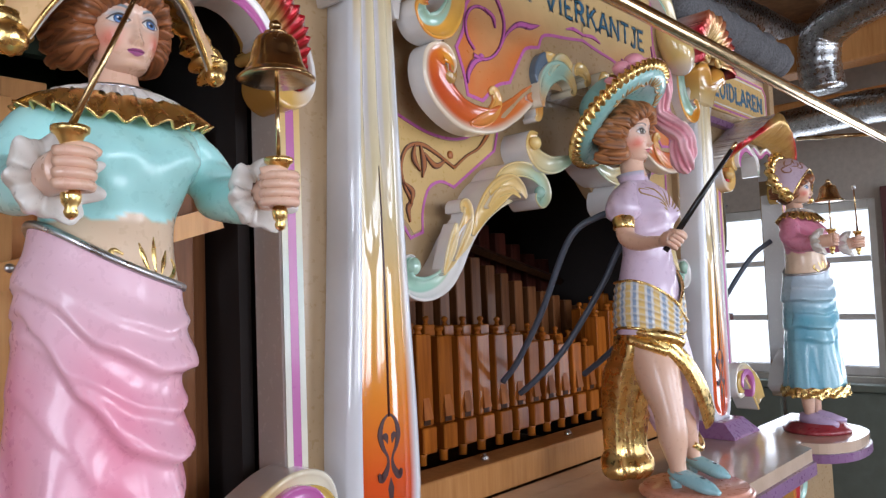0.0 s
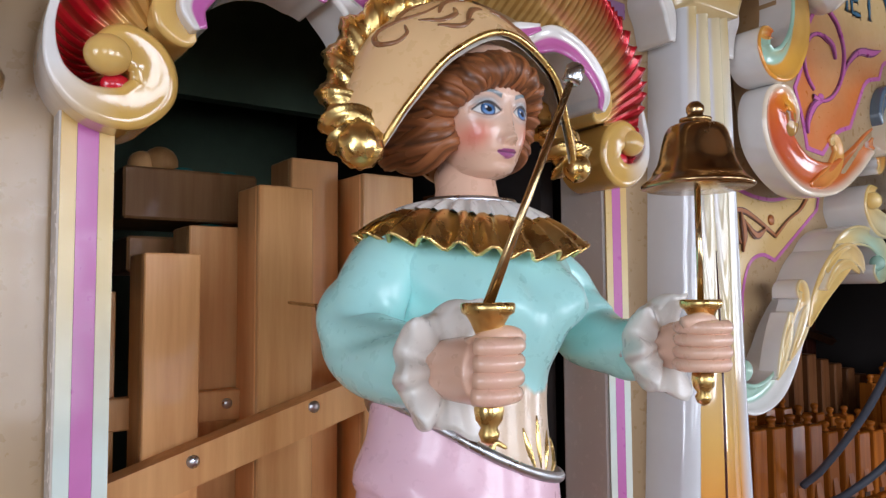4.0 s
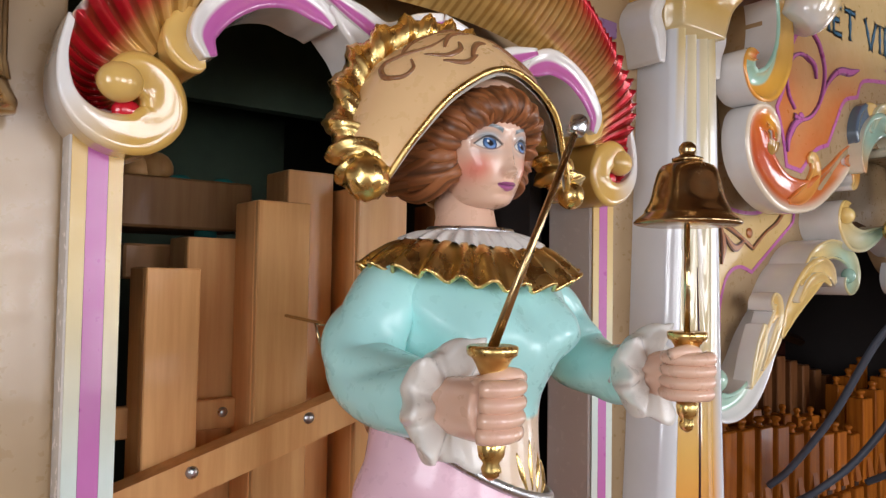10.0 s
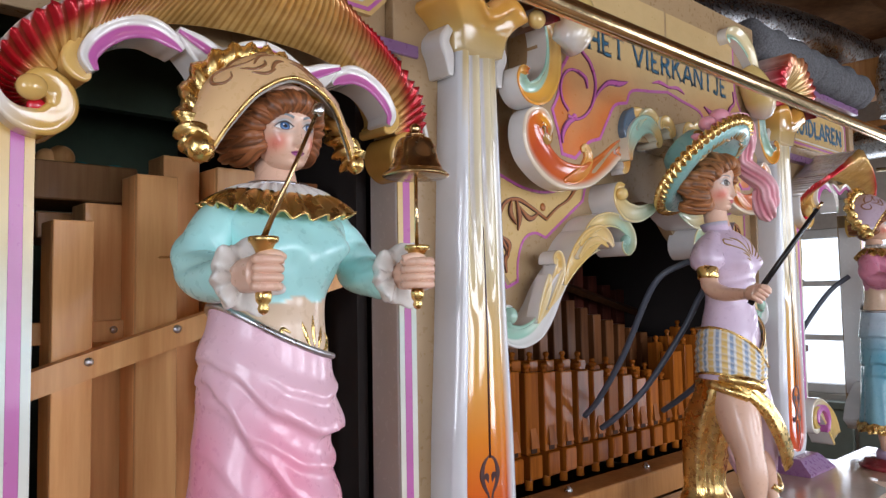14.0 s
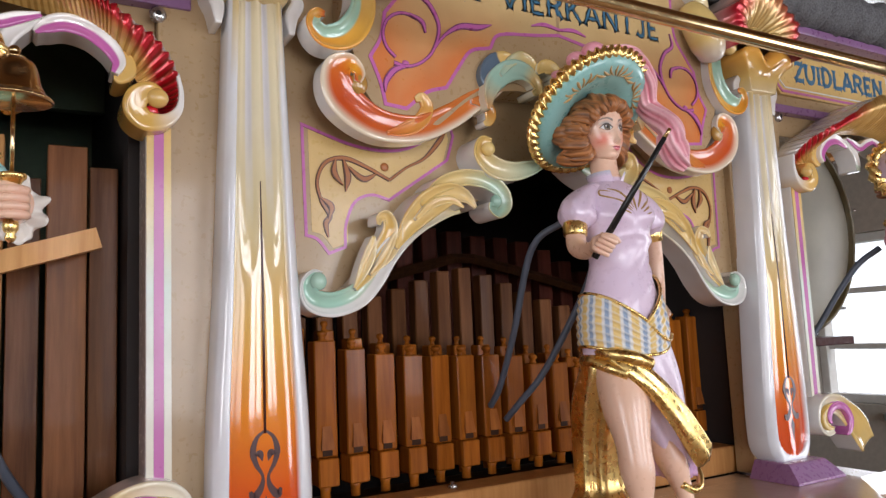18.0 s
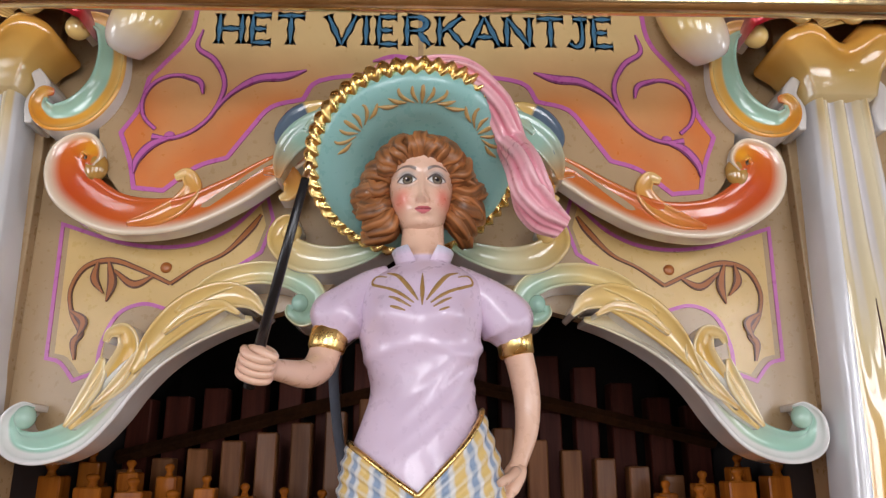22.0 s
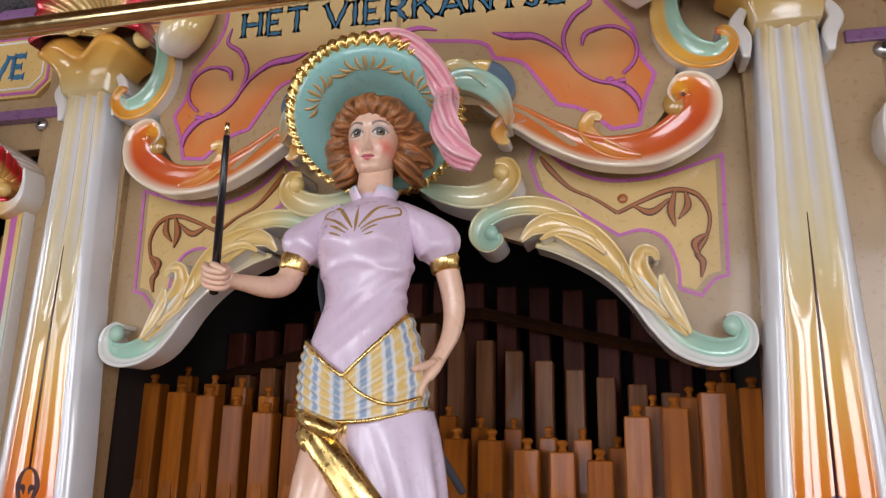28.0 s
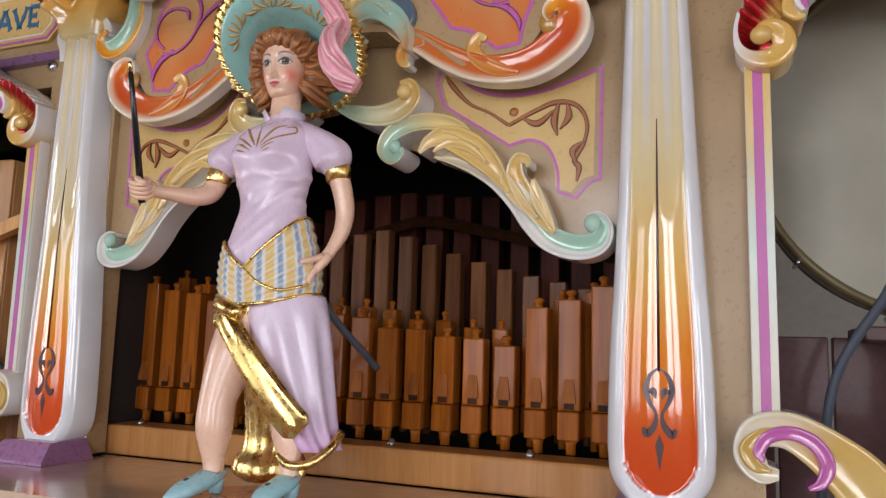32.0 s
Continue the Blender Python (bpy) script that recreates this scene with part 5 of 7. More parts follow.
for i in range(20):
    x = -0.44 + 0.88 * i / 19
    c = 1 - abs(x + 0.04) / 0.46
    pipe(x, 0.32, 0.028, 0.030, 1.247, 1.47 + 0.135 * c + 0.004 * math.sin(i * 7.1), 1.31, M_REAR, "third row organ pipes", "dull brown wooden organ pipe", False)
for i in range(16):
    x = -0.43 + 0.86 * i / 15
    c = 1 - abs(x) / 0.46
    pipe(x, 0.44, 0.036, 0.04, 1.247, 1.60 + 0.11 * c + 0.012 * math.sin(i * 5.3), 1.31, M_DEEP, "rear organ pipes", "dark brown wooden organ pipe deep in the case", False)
bar = thing("pipe_brace", "dark wooden bar across the rear pipes", "bar")
part("bar", Body().tube([(-0.44, 0.405, 1.52), (0.0, 0.405, 1.63), (0.05, 0.405, 1.63), (0.44, 0.405, 1.54)], 0.010, (1, 1, 1), 0, 4), M_DKWOOD, bar, "", False)

# ---- carved figures ----
SKINC = (0.78, 0.50, 0.36)
M_CLOTH = enamel("figure_paint", rough=0.29, coat=0.42, mottle=0.02, relief=0.05)
M_SILVER = leaf_metal("silver_paint", (0.62, 0.62, 0.64), 0.3, 0.3, 0.7)
M_HAIR = enamel("hair_paint", rough=0.42, coat=0.10, mottle=0.10, relief=0.12)
FIGMATS = [M_CLOTH, M_GOLD, M_SILVER, M_HAIR]


class Loft:
    """A body of stacked ovals: rows (z, cx, cy, rx, front, back)."""

    def __init__(self, rows):
        self.r = spline(rows, 10)

    def at(self, z):
        r = self.r
        up = r[-1][0] > r[0][0]
        for a, b in zip(r, r[1:]):
            if min(a[0], b[0]) - 1e-9 <= z <= max(a[0], b[0]) + 1e-9:
                t = (z - a[0]) / (b[0] - a[0]) if abs(b[0] - a[0]) > 1e-9 else 0
                return a * (1 - t) + b * t
        return r[-1] if (z > r[-1][0]) == up else r[0]

    def front(self, x, z, off=0.0):
        _, cx, cy, rx, rf, rb = self.at(z)
        k = max(0.0, 1 - ((x - cx) / (rx + off)) ** 2)
        return cy - (rf + off) * math.sqrt(k)

    def point(self, z, a, off=0.0):
        _, cx, cy, rx, rf, rb = self.at(z)
        s = math.sin(a)
        return (cx + (rx + off) * math.cos(a), cy + (rb + off if s > 0 else rf + off) * s, z)

    def build(self, b, col, mat=0, seg=56, step=0.0035, fold=None, z0=None, z1=None, cap=(True, True)):
        za, zb = self.r[0][0] if z0 is None else z0, self.r[-1][0] if z1 is None else z1
        n = max(2, int(abs(zb - za) / step))
        rows, cols = [], []
        for i in range(n + 1):
            z = za + (zb - za) * i / n
            row, cc = [], []
            for j in range(seg):
                a = 2 * math.pi * j / seg
                off = fold(z, a) if fold else 0.0
                row.append(self.point(z, a, off))
                cc.append(col(z, a) if callable(col) else col)
            rows.append(row)
            cols.append(cc)
        b.grid(rows, cols, mat, True, cap)
        return b


def head(b, cx, cy, chin, iris, lips, shadow):
    """A carved and painted head that looks towards -y."""
    W = spline([(0.0, 0.0085, 0.0165), (0.035, 0.0150, 0.0222), (0.12, 0.0192, 0.0258), (0.25, 0.0234, 0.0280), (0.40, 0.0263, 0.0288), (0.55, 0.0275, 0.0292), (0.75, 0.0268, 0.0288), (0.9, 0.0210, 0.024), (1.0, 0.006, 0.009)], 8)
    Hh = 0.084

    def wd(z):
        t = min(max((z - chin) / Hh, 0), 1)
        for p, q in zip(W, W[1:]):
            if p[0] <= t <= q[0] + 1e-9:
                k = (t - p[0]) / (q[0] - p[0])
                return p * (1 - k) + q * k
        return W[-1]

    def g(x, s):
        return math.exp(-(x / s) ** 2)

    def clamp(x):
        return 0.0 if x < 0 else (1.0 if x > 1 else x)

    EX, EZ, EA, EU, EL = 0.0120, 0.0368, 0.0074, 0.0044, 0.0032      # eye: place, half width, upper and lower lid
    LM, LW = 0.0128, 0.0068                                            # mouth: height, half width

    def relief(x, h):
        ax = abs(x)
        y = 0.0
        if 0.0150 < h < 0.052:                       # nose: a thin bridge, a tip and two wings
            up = clamp((h - 0.0195) / 0.024)
            y -= 0.0062 * (1 - up) ** 1.25 * g(x, 0.0024 + 0.0008 * (1 - up)) * clamp((h - 0.0165) / 0.0042) * (1 if h < 0.0435 else g(h - 0.0435, 0.003))
            y -= 0.0020 * g(x, 0.0027) * g(h - 0.0212, 0.0026)
            y -= 0.0024 * g(ax - 0.0036, 0.0017) * g(h - 0.0200, 0.0022)
            y += 0.0012 * g(ax - 0.0022, 0.0011) * g(h - 0.0172, 0.0012)
        y += 0.0036 * g(ax - 0.0105, 0.0068) * g(h - 0.0385, 0.0058)      # sockets
        y -= 0.0030 * g(ax - EX, 0.0052) * g(h - EZ, 0.0042)              # eyeballs
        y -= 0.0014 * g(h - 0.0468, 0.0036) * g(ax - 0.0110, 0.0085)      # brow
        y -= 0.0016 * g(ax - 0.0155, 0.0065) * g(h - 0.0240, 0.0075)      # cheeks
        y -= 0.0022 * g(h - 0.0140, 0.0045) * g(x, 0.0085)                # muzzle
        y += 0.0007 * g(x, 0.0013) * g(h - 0.0160, 0.0016)                # philtrum
        y -= 0.0014 * g(h - 0.0143, 0.0013) * g(x, 0.0050) + 0.0018 * g(h - 0.0109, 0.0014) * g(x, 0.0044)
        y += 0.0012 * g(h - 0.01275, 0.0006) * g(x, 0.0062)               # mouth line
        y += 0.0015 * g(h - 0.0074, 0.0017) * g(x, 0.0060)
        y -= 0.0022 * g(h - 0.0034, 0.0034) * g(x, 0.0062)                # chin
        u = (ax - EX) / EA
        if abs(u) < 1.15:                            # lids stand a little over the eyeball
            top = EZ + EU * max(0.0, 1 - u * u) + 0.0006
            y -= 0.0010 * g(h - top - 0.0007, 0.0008) + 0.0006 * g(h - (EZ - EL * max(0.0, 1 - u * u)) + 0.0006, 0.0007)
        return y

    def fy(x, z):
        _, rx, rf = wd(z)
        k = max(0.0, 1 - (x / rx) ** 2)
        return cy - rf * k ** 0.46 + relief(x, z - chin) * min(1.0, k * 3)

    def paint(x, h):
        ax = abs(x)
        c = lerp(SKINC, (0.80, 0.55, 0.42), 0.5 * g(x, 0.010) * g(h - 0.03, 0.03))
        c = lerp(c, (0.78, 0.17, 0.12), 0.78 * g(ax - 0.0172, 0.0066) * g(h - 0.0225, 0.0080))
        c = lerp(c, (0.66, 0.30, 0.22), 0.45 * g(ax - 0.0052, 0.0016) * g(h - 0.0192, 0.0022))
        e = ax - EX
        c = lerp(c, shadow, 0.85 * g(e - 0.0008, 0.0072) * g(h - 0.0414, 0.0034) + 0.30 * g(e, 0.0075) * g(h - 0.0328, 0.0022))
        bu = (ax - 0.0045) / 0.0165                  # eyebrow
        if 0 <= bu <= 1:
            bz = 0.0446 + 0.0042 * math.sin(math.pi * (0.12 + 0.70 * bu)) - 0.0010
            c = lerp(c, tuple(v * 0.55 for v in shadow) if shadow[2] > 0.4 else (0.13, 0.10, 0.09), 0.9 * clamp((0.0013 * (1 - 0.6 * bu) + 0.0003 - abs(h - bz)) / 0.0005))
        u = e / EA
        if abs(u) < 1.12:
            k = max(0.0, 1 - u * u)
            top, low = EZ + EU * k, EZ - EL * k
            if low < h < top and abs(u) < 1:
                # eye white greyed as lid shade; iris glow and a glint dot painted too
                c = lerp((0.62, 0.62, 0.60), (0.80, 0.80, 0.78), clamp((top - h) / 0.003))
                ix = x - math.copysign(EX, x) - 0.0004
                d = math.hypot(ix, h - EZ - 0.0006)
                if d < 0.0042:
                    c = lerp(iris, tuple(v * 0.30 for v in iris), clamp((d - 0.0029) / 0.0010))
                    c = lerp(c, tuple(min(1, v * 1.7 + 0.10) for v in iris), 0.7 * g(h - EZ + 0.0014, 0.0014) * (d < 0.0034))
                if d < 0.0018:
                    c = (0.008, 0.008, 0.012)
                if math.hypot(ix + 0.0012, h - EZ - 0.0019) < 0.0007:
                    c = (0.85, 0.85, 0.85)
            c = lerp(c, (0.050, 0.040, 0.042), 0.95 * clamp((0.0010 - abs(h - top - 0.0003)) / 0.0005) * clamp((1.12 - abs(u)) * 8))
            c = lerp(c, (0.22, 0.12, 0.10), 0.75 * clamp((0.0007 - abs(h - low)) / 0.0005) * clamp((1.05 - abs(u)) * 6))
        m = ax / LW
        if m < 1:                                    # lips with a bow
            line_ = LM + 0.0007 * m * m - 0.0003 * g(m, 0.25)
            up = line_ + 0.0026 * (1 - m) ** 0.8 * (1 - 0.30 * g(m, 0.20)) + 0.0001
            dn = line_ - 0.0034 * (1 - m * m) ** 0.9
            if dn < h < up:
                # paler spot on the lower lip is a painted sheen
                c = lerp(lips, tuple(min(1, v * 1.35 + 0.05) for v in lips), 0.6 * g(h - line_ + 0.0019, 0.0010) * g(m, 0.5))
            c = lerp(c, tuple(v * 0.35 for v in lips), 0.9 * clamp((0.0005 - abs(h - line_)) / 0.0003))
        return c

    rows, cols = [], []
    n, nf, nb = 176, 168, 28
    us = [-math.cos(math.pi * (k + 0.5) / nf) * 0.35 + (-1 + 2 * (k + 0.5) / nf) * 0.65 for k in range(nf)]
    for i in range(n + 1):
        z = chin + Hh * i / n
        _, rx, rf = wd(z)
        row, cc = [], []
        for u in us:
            x = rx * u
            row.append((cx + x, fy(x, z), z))
            cc.append(paint(x, z - chin))
        for k in range(nb + 1):
            a = math.pi * k / nb
            row.append((cx + rx * math.cos(a), cy + rf * math.sin(a), z))
            cc.append(SKINC)
        rows.append(row)
        cols.append(cc)
    b.grid(rows, cols, 0, True, (True, True))
    return fy


def lock(b, pts, r, col, grooves=5, turn=5.0, phase=0.0, n=5, seg=30):
    """One carved lock of combed hair: a tapering roll with strand grooves that wind along it."""
    p = spline(pts, n)
    m = len(p)
    rad = [r * (0.50 + 0.62 * math.sin(math.pi * min(1, 0.16 + 0.80 * k / (m - 1)))) for k in range(m)]

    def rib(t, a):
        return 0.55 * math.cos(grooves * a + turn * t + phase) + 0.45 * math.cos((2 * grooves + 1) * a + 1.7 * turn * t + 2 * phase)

    # brushed strokes, with groove shade and ridge light painted in along the ribs
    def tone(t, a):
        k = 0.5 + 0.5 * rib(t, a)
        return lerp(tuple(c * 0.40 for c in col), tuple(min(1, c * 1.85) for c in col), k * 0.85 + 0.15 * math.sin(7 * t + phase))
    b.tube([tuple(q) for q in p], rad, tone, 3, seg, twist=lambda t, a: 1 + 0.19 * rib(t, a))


def rope(b, pts, r, mat=1, turns=30, seg=10, lobes=2):
    b.tube(pts, r, (0.85, 0.6, 0.2), mat, seg, twist=lambda t, a: 1 + 0.30 * math.cos(lobes * a + turns * 2 * math.pi * t))


def fist(b, c, up, side, r=0.0165, col=SKINC, wrist=None):
    """A closed hand round an upright grip, with the back of the hand running into the wrist."""
    c, up, side = Vector(c), Vector(up).normalized(), Vector(side).normalized()
    out = up.cross(side)
    KN = (0.74, 0.42, 0.32)
    b.ball(tuple(c), (r * 0.95, r * 0.95, r * 1.22), col, seg=24, rings=16)
    if wrist is not None:
        w = Vector(wrist)
        p = spline([tuple(w), tuple(w.lerp(c - out * (r * 0.35), 0.55) - out * (r * 0.15)), tuple(c - out * (r * 0.42) + side * (r * 0.30))], 7)
        m = len(p)
        b.tube([tuple(q) for q in p], [r * (0.92 + 0.22 * math.sin(math.pi * 0.5 * k / (m - 1))) for k in range(m)], lambda t, a: lerp(col, KN, 0.25 * t), 0, 24, flat=1.12, up=tuple(up))
    for k in range(4):
        o = c + up * (r * (0.90 - 0.59 * k)) + side * (r * (0.05 - 0.03 * k * k * 0.5))
        pts = [o + side * (r * 1.02 * math.cos(a)) + out * (r * 1.10 * math.sin(a)) for a in [radians(d) for d in range(-78, 196, 13)]]
        m = len(pts)
        rad = [r * (0.335 - 0.05 * i / (m - 1) + 0.035 * math.exp(-((i - 3) / 1.6) ** 2) + 0.030 * math.exp(-((i - 12) / 1.6) ** 2)) for i in range(m)]
        b.tube(pts, rad, lambda t, a: lerp(col, KN, 0.55 * math.exp(-((t - 0.15) / 0.08) ** 2) + 0.45 * math.exp(-((t - 0.62) / 0.08) ** 2)), seg=14)
    pts = [c + up * (r * 0.72) - out * (r * 0.75) - side * (r * 0.20), c + up * (r * 1.22) - out * (r * 0.05) + side * (r * 0.35), c + up * (r * 1.26) + out * (r * 0.75) + side * (r * 0.55), c + up * (r * 1.12) + out * (r * 1.45) + side * (r * 0.40)]
    b.tube([tuple(p) for p in spline([tuple(q) for q in pts], 5)], [r * (0.46 - 0.012 * i) for i in range(16)], col, seg=14)


def leaf_on(b, surf, pts, r=0.0011, mat=1, flat=0.5):
    """A painted gold leaf stroke lying on a front surface; pts rows (x, z, width)."""
    p = spline(pts, 5)
    b.tube([(q[0], surf(q[0], q[1]) + 0.55 * q[2], q[1]) for q in p], [max(0.0004, q[2]) for q in p], (0.35, 0.2, 0.06), mat, 8)


def bell_ringer(cx, flip, bodice, skirt_a, skirt_b, bonnet, label):
    b = Body()
    LEAN = -0.015              # the body stands forward of its axis
    TW = Loft([(1.695, 0, -0.015, 0.016, 0.016, 0.016), (1.683, 0, -0.015, 0.034, 0.026, 0.026), (1.668, 0, -0.016, 0.060, 0.038, 0.032), (1.652, 0, -0.018, 0.066, 0.048, 0.036), (1.632, 0, -0.019, 0.062, 0.056, 0.037),
               (1.612, -0.004 * flip, -0.02, 0.055, 0.055, 0.037), (1.59, -0.009 * flip, -0.02, 0.051, 0.049, 0.036), (1.565, -0.013 * flip, -0.02, 0.0525, 0.052, 0.038), (1.53, -0.013 * flip, -0.02, 0.0565, 0.056, 0.044), (1.49, -0.012 * flip, -0.02, 0.060, 0.058, 0.050)])

    def belt(x):
        u = x * flip / 0.05
        return 1.5445 - 0.021 * u + 0.007 * u * u

    def chestfold(z, a):
        f = 0.0
        x, s = math.cos(a), math.sin(a)
        if s < 0 and 1.60 < z < 1.665:
            f += 0.0105 * math.exp(-((abs(x) - 0.44) / 0.24) ** 2) * math.exp(-((z - 1.634) / (0.013 if z < 1.634 else 0.020)) ** 2)
        if 1.585 < z < 1.68:
            f += 0.0017 * math.sin(9 * a + 120 * (z - 1.6)) * math.sin((z - 1.585) / 0.095 * math.pi)
            for x0, sl in ((-0.55, -0.5), (-0.20, 0.35), (0.10, 0.55), (0.34, 0.75), (0.60, 0.9)):
                f += 0.0030 * math.exp(-((x * flip - x0 - sl * (z - 1.63) * 8) / 0.07) ** 2) * (s < 0) * max(0.0, math.sin((z - 1.585) / 0.08 * math.pi))
        return f

    def bod(z, a):
        return bodice if z > 1.586 + 0.003 * math.sin(7 * a) else (0.74, 0.55, 0.38)
    TW.build(b, bod, 0, 64, 0.0028, chestfold)
    # skirt
    SK = Loft([(1.60, -0.012 * flip, -0.02, 0.051, 0.049, 0.038), (1.56, -0.014 * flip, -0.02, 0.0545, 0.053, 0.041), (1.53, -0.014 * flip, -0.02, 0.0580, 0.057, 0.046), (1.49, -0.016 * flip, -0.02, 0.0610, 0.059, 0.050), (1.45, -0.018 * flip, -0.02, 0.0625, 0.060, 0.052),
               (1.40, -0.021 * flip, -0.02, 0.0650, 0.061, 0.054), (1.35, -0.025 * flip, -0.02, 0.072, 0.063, 0.057), (1.31, -0.028 * flip, -0.02, 0.078, 0.066, 0.060), (1.28, -0.030 * flip, -0.02, 0.083, 0.069, 0.063), (1.255, -0.031 * flip, -0.02, 0.087, 0.071, 0.065)])

    def along(x, pts):
        for p, q in zip(pts, pts[1:]):
            if x <= q[0]:
                k = max(0.0, (x - p[0]) / (q[0] - p[0]))
                k = k * k * (3 - 2 * k) * 0.5 + k * 0.5
                return p[1] + (q[1] - p[1]) * k
        return pts[-1][1]

    SWAGS = (([(-1, 1.545), (-0.6, 1.528), (-0.1, 1.510), (0.4, 1.500), (1, 1.508)], 0.0045, 0.010, 0.005), ([(-1, 1.538), (-0.9, 1.530), (-0.35, 1.492), (0.3, 1.470), (0.9, 1.470), (1, 1.474)], 0.0125, 0.022, 0.0032),
             ([(-1, 1.520), (-0.9, 1.505), (-0.5, 1.456), (0.0, 1.416), (0.5, 1.402), (0.95, 1.406), (1, 1.410)], 0.0120, 0.021, 0.0034), ([(-1, 1.50), (-0.6, 1.474), (0.1, 1.445), (0.6, 1.437), (1, 1.444)], 0.0050, 0.009, 0.004),
             ([(-1, 1.46), (-0.7, 1.430), (-0.3, 1.395), (0.2, 1.372), (0.7, 1.372), (1, 1.38)], 0.0042, 0.016, 0.005))

    def fold(z, a):
        x = math.cos(a) * flip
        s = math.sin(a)
        top = max(0, min(1, (belt(math.cos(a) * 0.060) + 0.006 - z) / 0.03))
        f = -0.003 * max(0, min(1, (1.49 - z) / 0.04)) * max(0, x)
        for pts, am, wu, wd_ in SWAGS:
            d = z - along(x, pts)
            k = math.exp(-(d / wu) ** 2) if d > 0 else math.exp(-(d / wd_) ** 2)
            f += am * k * (0.34 + 0.66 * max(0, min(1, (x + 0.75) / 1.3))) * (1 if s < 0.3 else 0.4)
        low = max(0, min(1, (1.43 - z) / 0.07)) * (1 - 0.6 * max(0, x))
        w = math.sin(5 * a + 9 * (z - 1.4) + 0.6)
        f += low * (0.0066 * w * abs(w) ** 0.4 + 0.0012 * math.sin(13 * a + 1.3) - 0.001)
        return f * top

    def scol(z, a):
        # same wave as the folds: deeper colour paints shade into the valleys
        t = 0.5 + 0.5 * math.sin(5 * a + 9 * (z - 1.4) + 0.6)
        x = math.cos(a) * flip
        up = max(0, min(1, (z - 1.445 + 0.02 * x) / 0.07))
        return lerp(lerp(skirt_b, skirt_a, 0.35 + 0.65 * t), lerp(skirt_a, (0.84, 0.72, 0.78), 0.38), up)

    rows, cols = [], []
    seg, n = 120, 120
    for i in range(n + 1):
        row, cc = [], []
        for j in range(seg):
            a = 2 * math.pi * j / seg
            zt = belt(math.cos(a) * 0.060) + 0.004
            z = zt + (1.255 - zt) * i / n
            row.append(SK.point(z, a, fold(z, a) + 0.0015))
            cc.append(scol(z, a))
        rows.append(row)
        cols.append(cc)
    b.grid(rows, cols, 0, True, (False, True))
    ring = [SK.point(belt(math.cos(a) * 0.060) + 0.003, a, 0.0022) for a in [2 * math.pi * k / 48 for k in range(49)]]
    b.tube(ring, 0.0032, (0.3, 0.32, 0.38), 2, 8)
    # hem
    rows = []
    for i in range(7):
        z = 1.262 - 0.024 * i / 6
        rows.append([SK.point(max(z, 1.2552), 2 * math.pi * j / 120, 0.006 + 0.0035 * math.sin(2 * math.pi * j / 120 * 30) * (i / 6) + 0.002 * math.sin(9 * 2 * math.pi * j / 120 + i))[:2] + (z + 0.002 * math.sin(2 * math.pi * j / 120 * 15),) for j in range(120)])
    b.grid(rows, (0.8, 0.6, 0.2), 1, True, (False, False))
    # legs and shoes on a round base
    for e in (-1, 1):
        b.tube([(e * 0.024, -0.02, 1.29), (e * 0.026, -0.022, 1.23), (e * 0.027, -0.024, 1.192)], [0.02, 0.015, 0.011], SKINC)
        b.tube([(e * 0.027, -0.004, 1.188), (e * 0.028, -0.03, 1.186), (e * 0.031, -0.06, 1.180), (e * 0.033, -0.088, 1.177)], [0.013, 0.016, 0.0135, 0.006], (0.55, 0.42, 0.62))
    b.grid([[(0.082 * k * math.cos(t), -0.03 + 0.075 * k * math.sin(t), z) for t in [2 * math.pi * j / 40 for j in range(40)]] for k, z in ((1.0, 1.1555), (1.02, 1.162), (0.95, 1.167), (0.86, 1.170), (0.82, 1.1765))], (0.30, 0.03, 0.04), 0, True, (True, True))
    # waist gold leaves
    for p in ([(0.019, 1.550, 0.0006), (0.018, 1.564, 0.0026), (0.019, 1.578, 0.0006)], [(0.014, 1.549, 0.0006), (0.009, 1.562, 0.0026), (0.006, 1.573, 0.0006)], [(0.024, 1.548, 0.0006), (0.027, 1.558, 0.0026), (0.031, 1.568, 0.0006)],
              [(0.006, 1.548, 0.0008), (-0.006, 1.548, 0.0026), (-0.015, 1.556, 0.0026), (-0.013, 1.567, 0.0022), (-0.006, 1.564, 0.001)], [(0.030, 1.545, 0.0008), (0.037, 1.548, 0.0026), (0.041, 1.556, 0.0022), (0.037, 1.562, 0.001)]):
        leaf_on(b, TW.front, [((x - 0.014) * flip, z - 0.006, w * 1.15) for x, z, w in p])
    # collar
    for zt, zb, r0, r1, am, col, mat, fr in ((1.694, 1.682, 0.030, 0.050, 0.0022, (0.80, 0.78, 0.74), 0, 26), (1.684, 1.660, 0.046, 0.074, 0.0036, (0.8, 0.6, 0.2), 1, 22)):
        rows = []
        for i in range(9):
            t = i / 8
            row = []
            for j in range(160):
                a = 2 * math.pi * j / 160
                w = am * math.sin(fr * a + 0.8 * math.sin(3 * a)) * (0.25 + t)
                r = r0 + (r1 - r0) * t ** 0.8 + w
                row.append((r * math.cos(a), -0.018 + r * (0.78 if math.sin(a) < 0 else 0.60) * math.sin(a), zt + (zb - zt) * t ** 1.2 + w * 0.6 + 0.25 * (r0 + (r1 - r0) * t - 0.030) * math.cos(a) ** 2))
            rows.append(row)
        b.grid(rows, col, mat, True, (True, False))
        if mat == 1:
            b.tube([rows[-1][k % 160] for k in range(161)], 0.0013, (0.8, 0.6, 0.2), 1, 6)
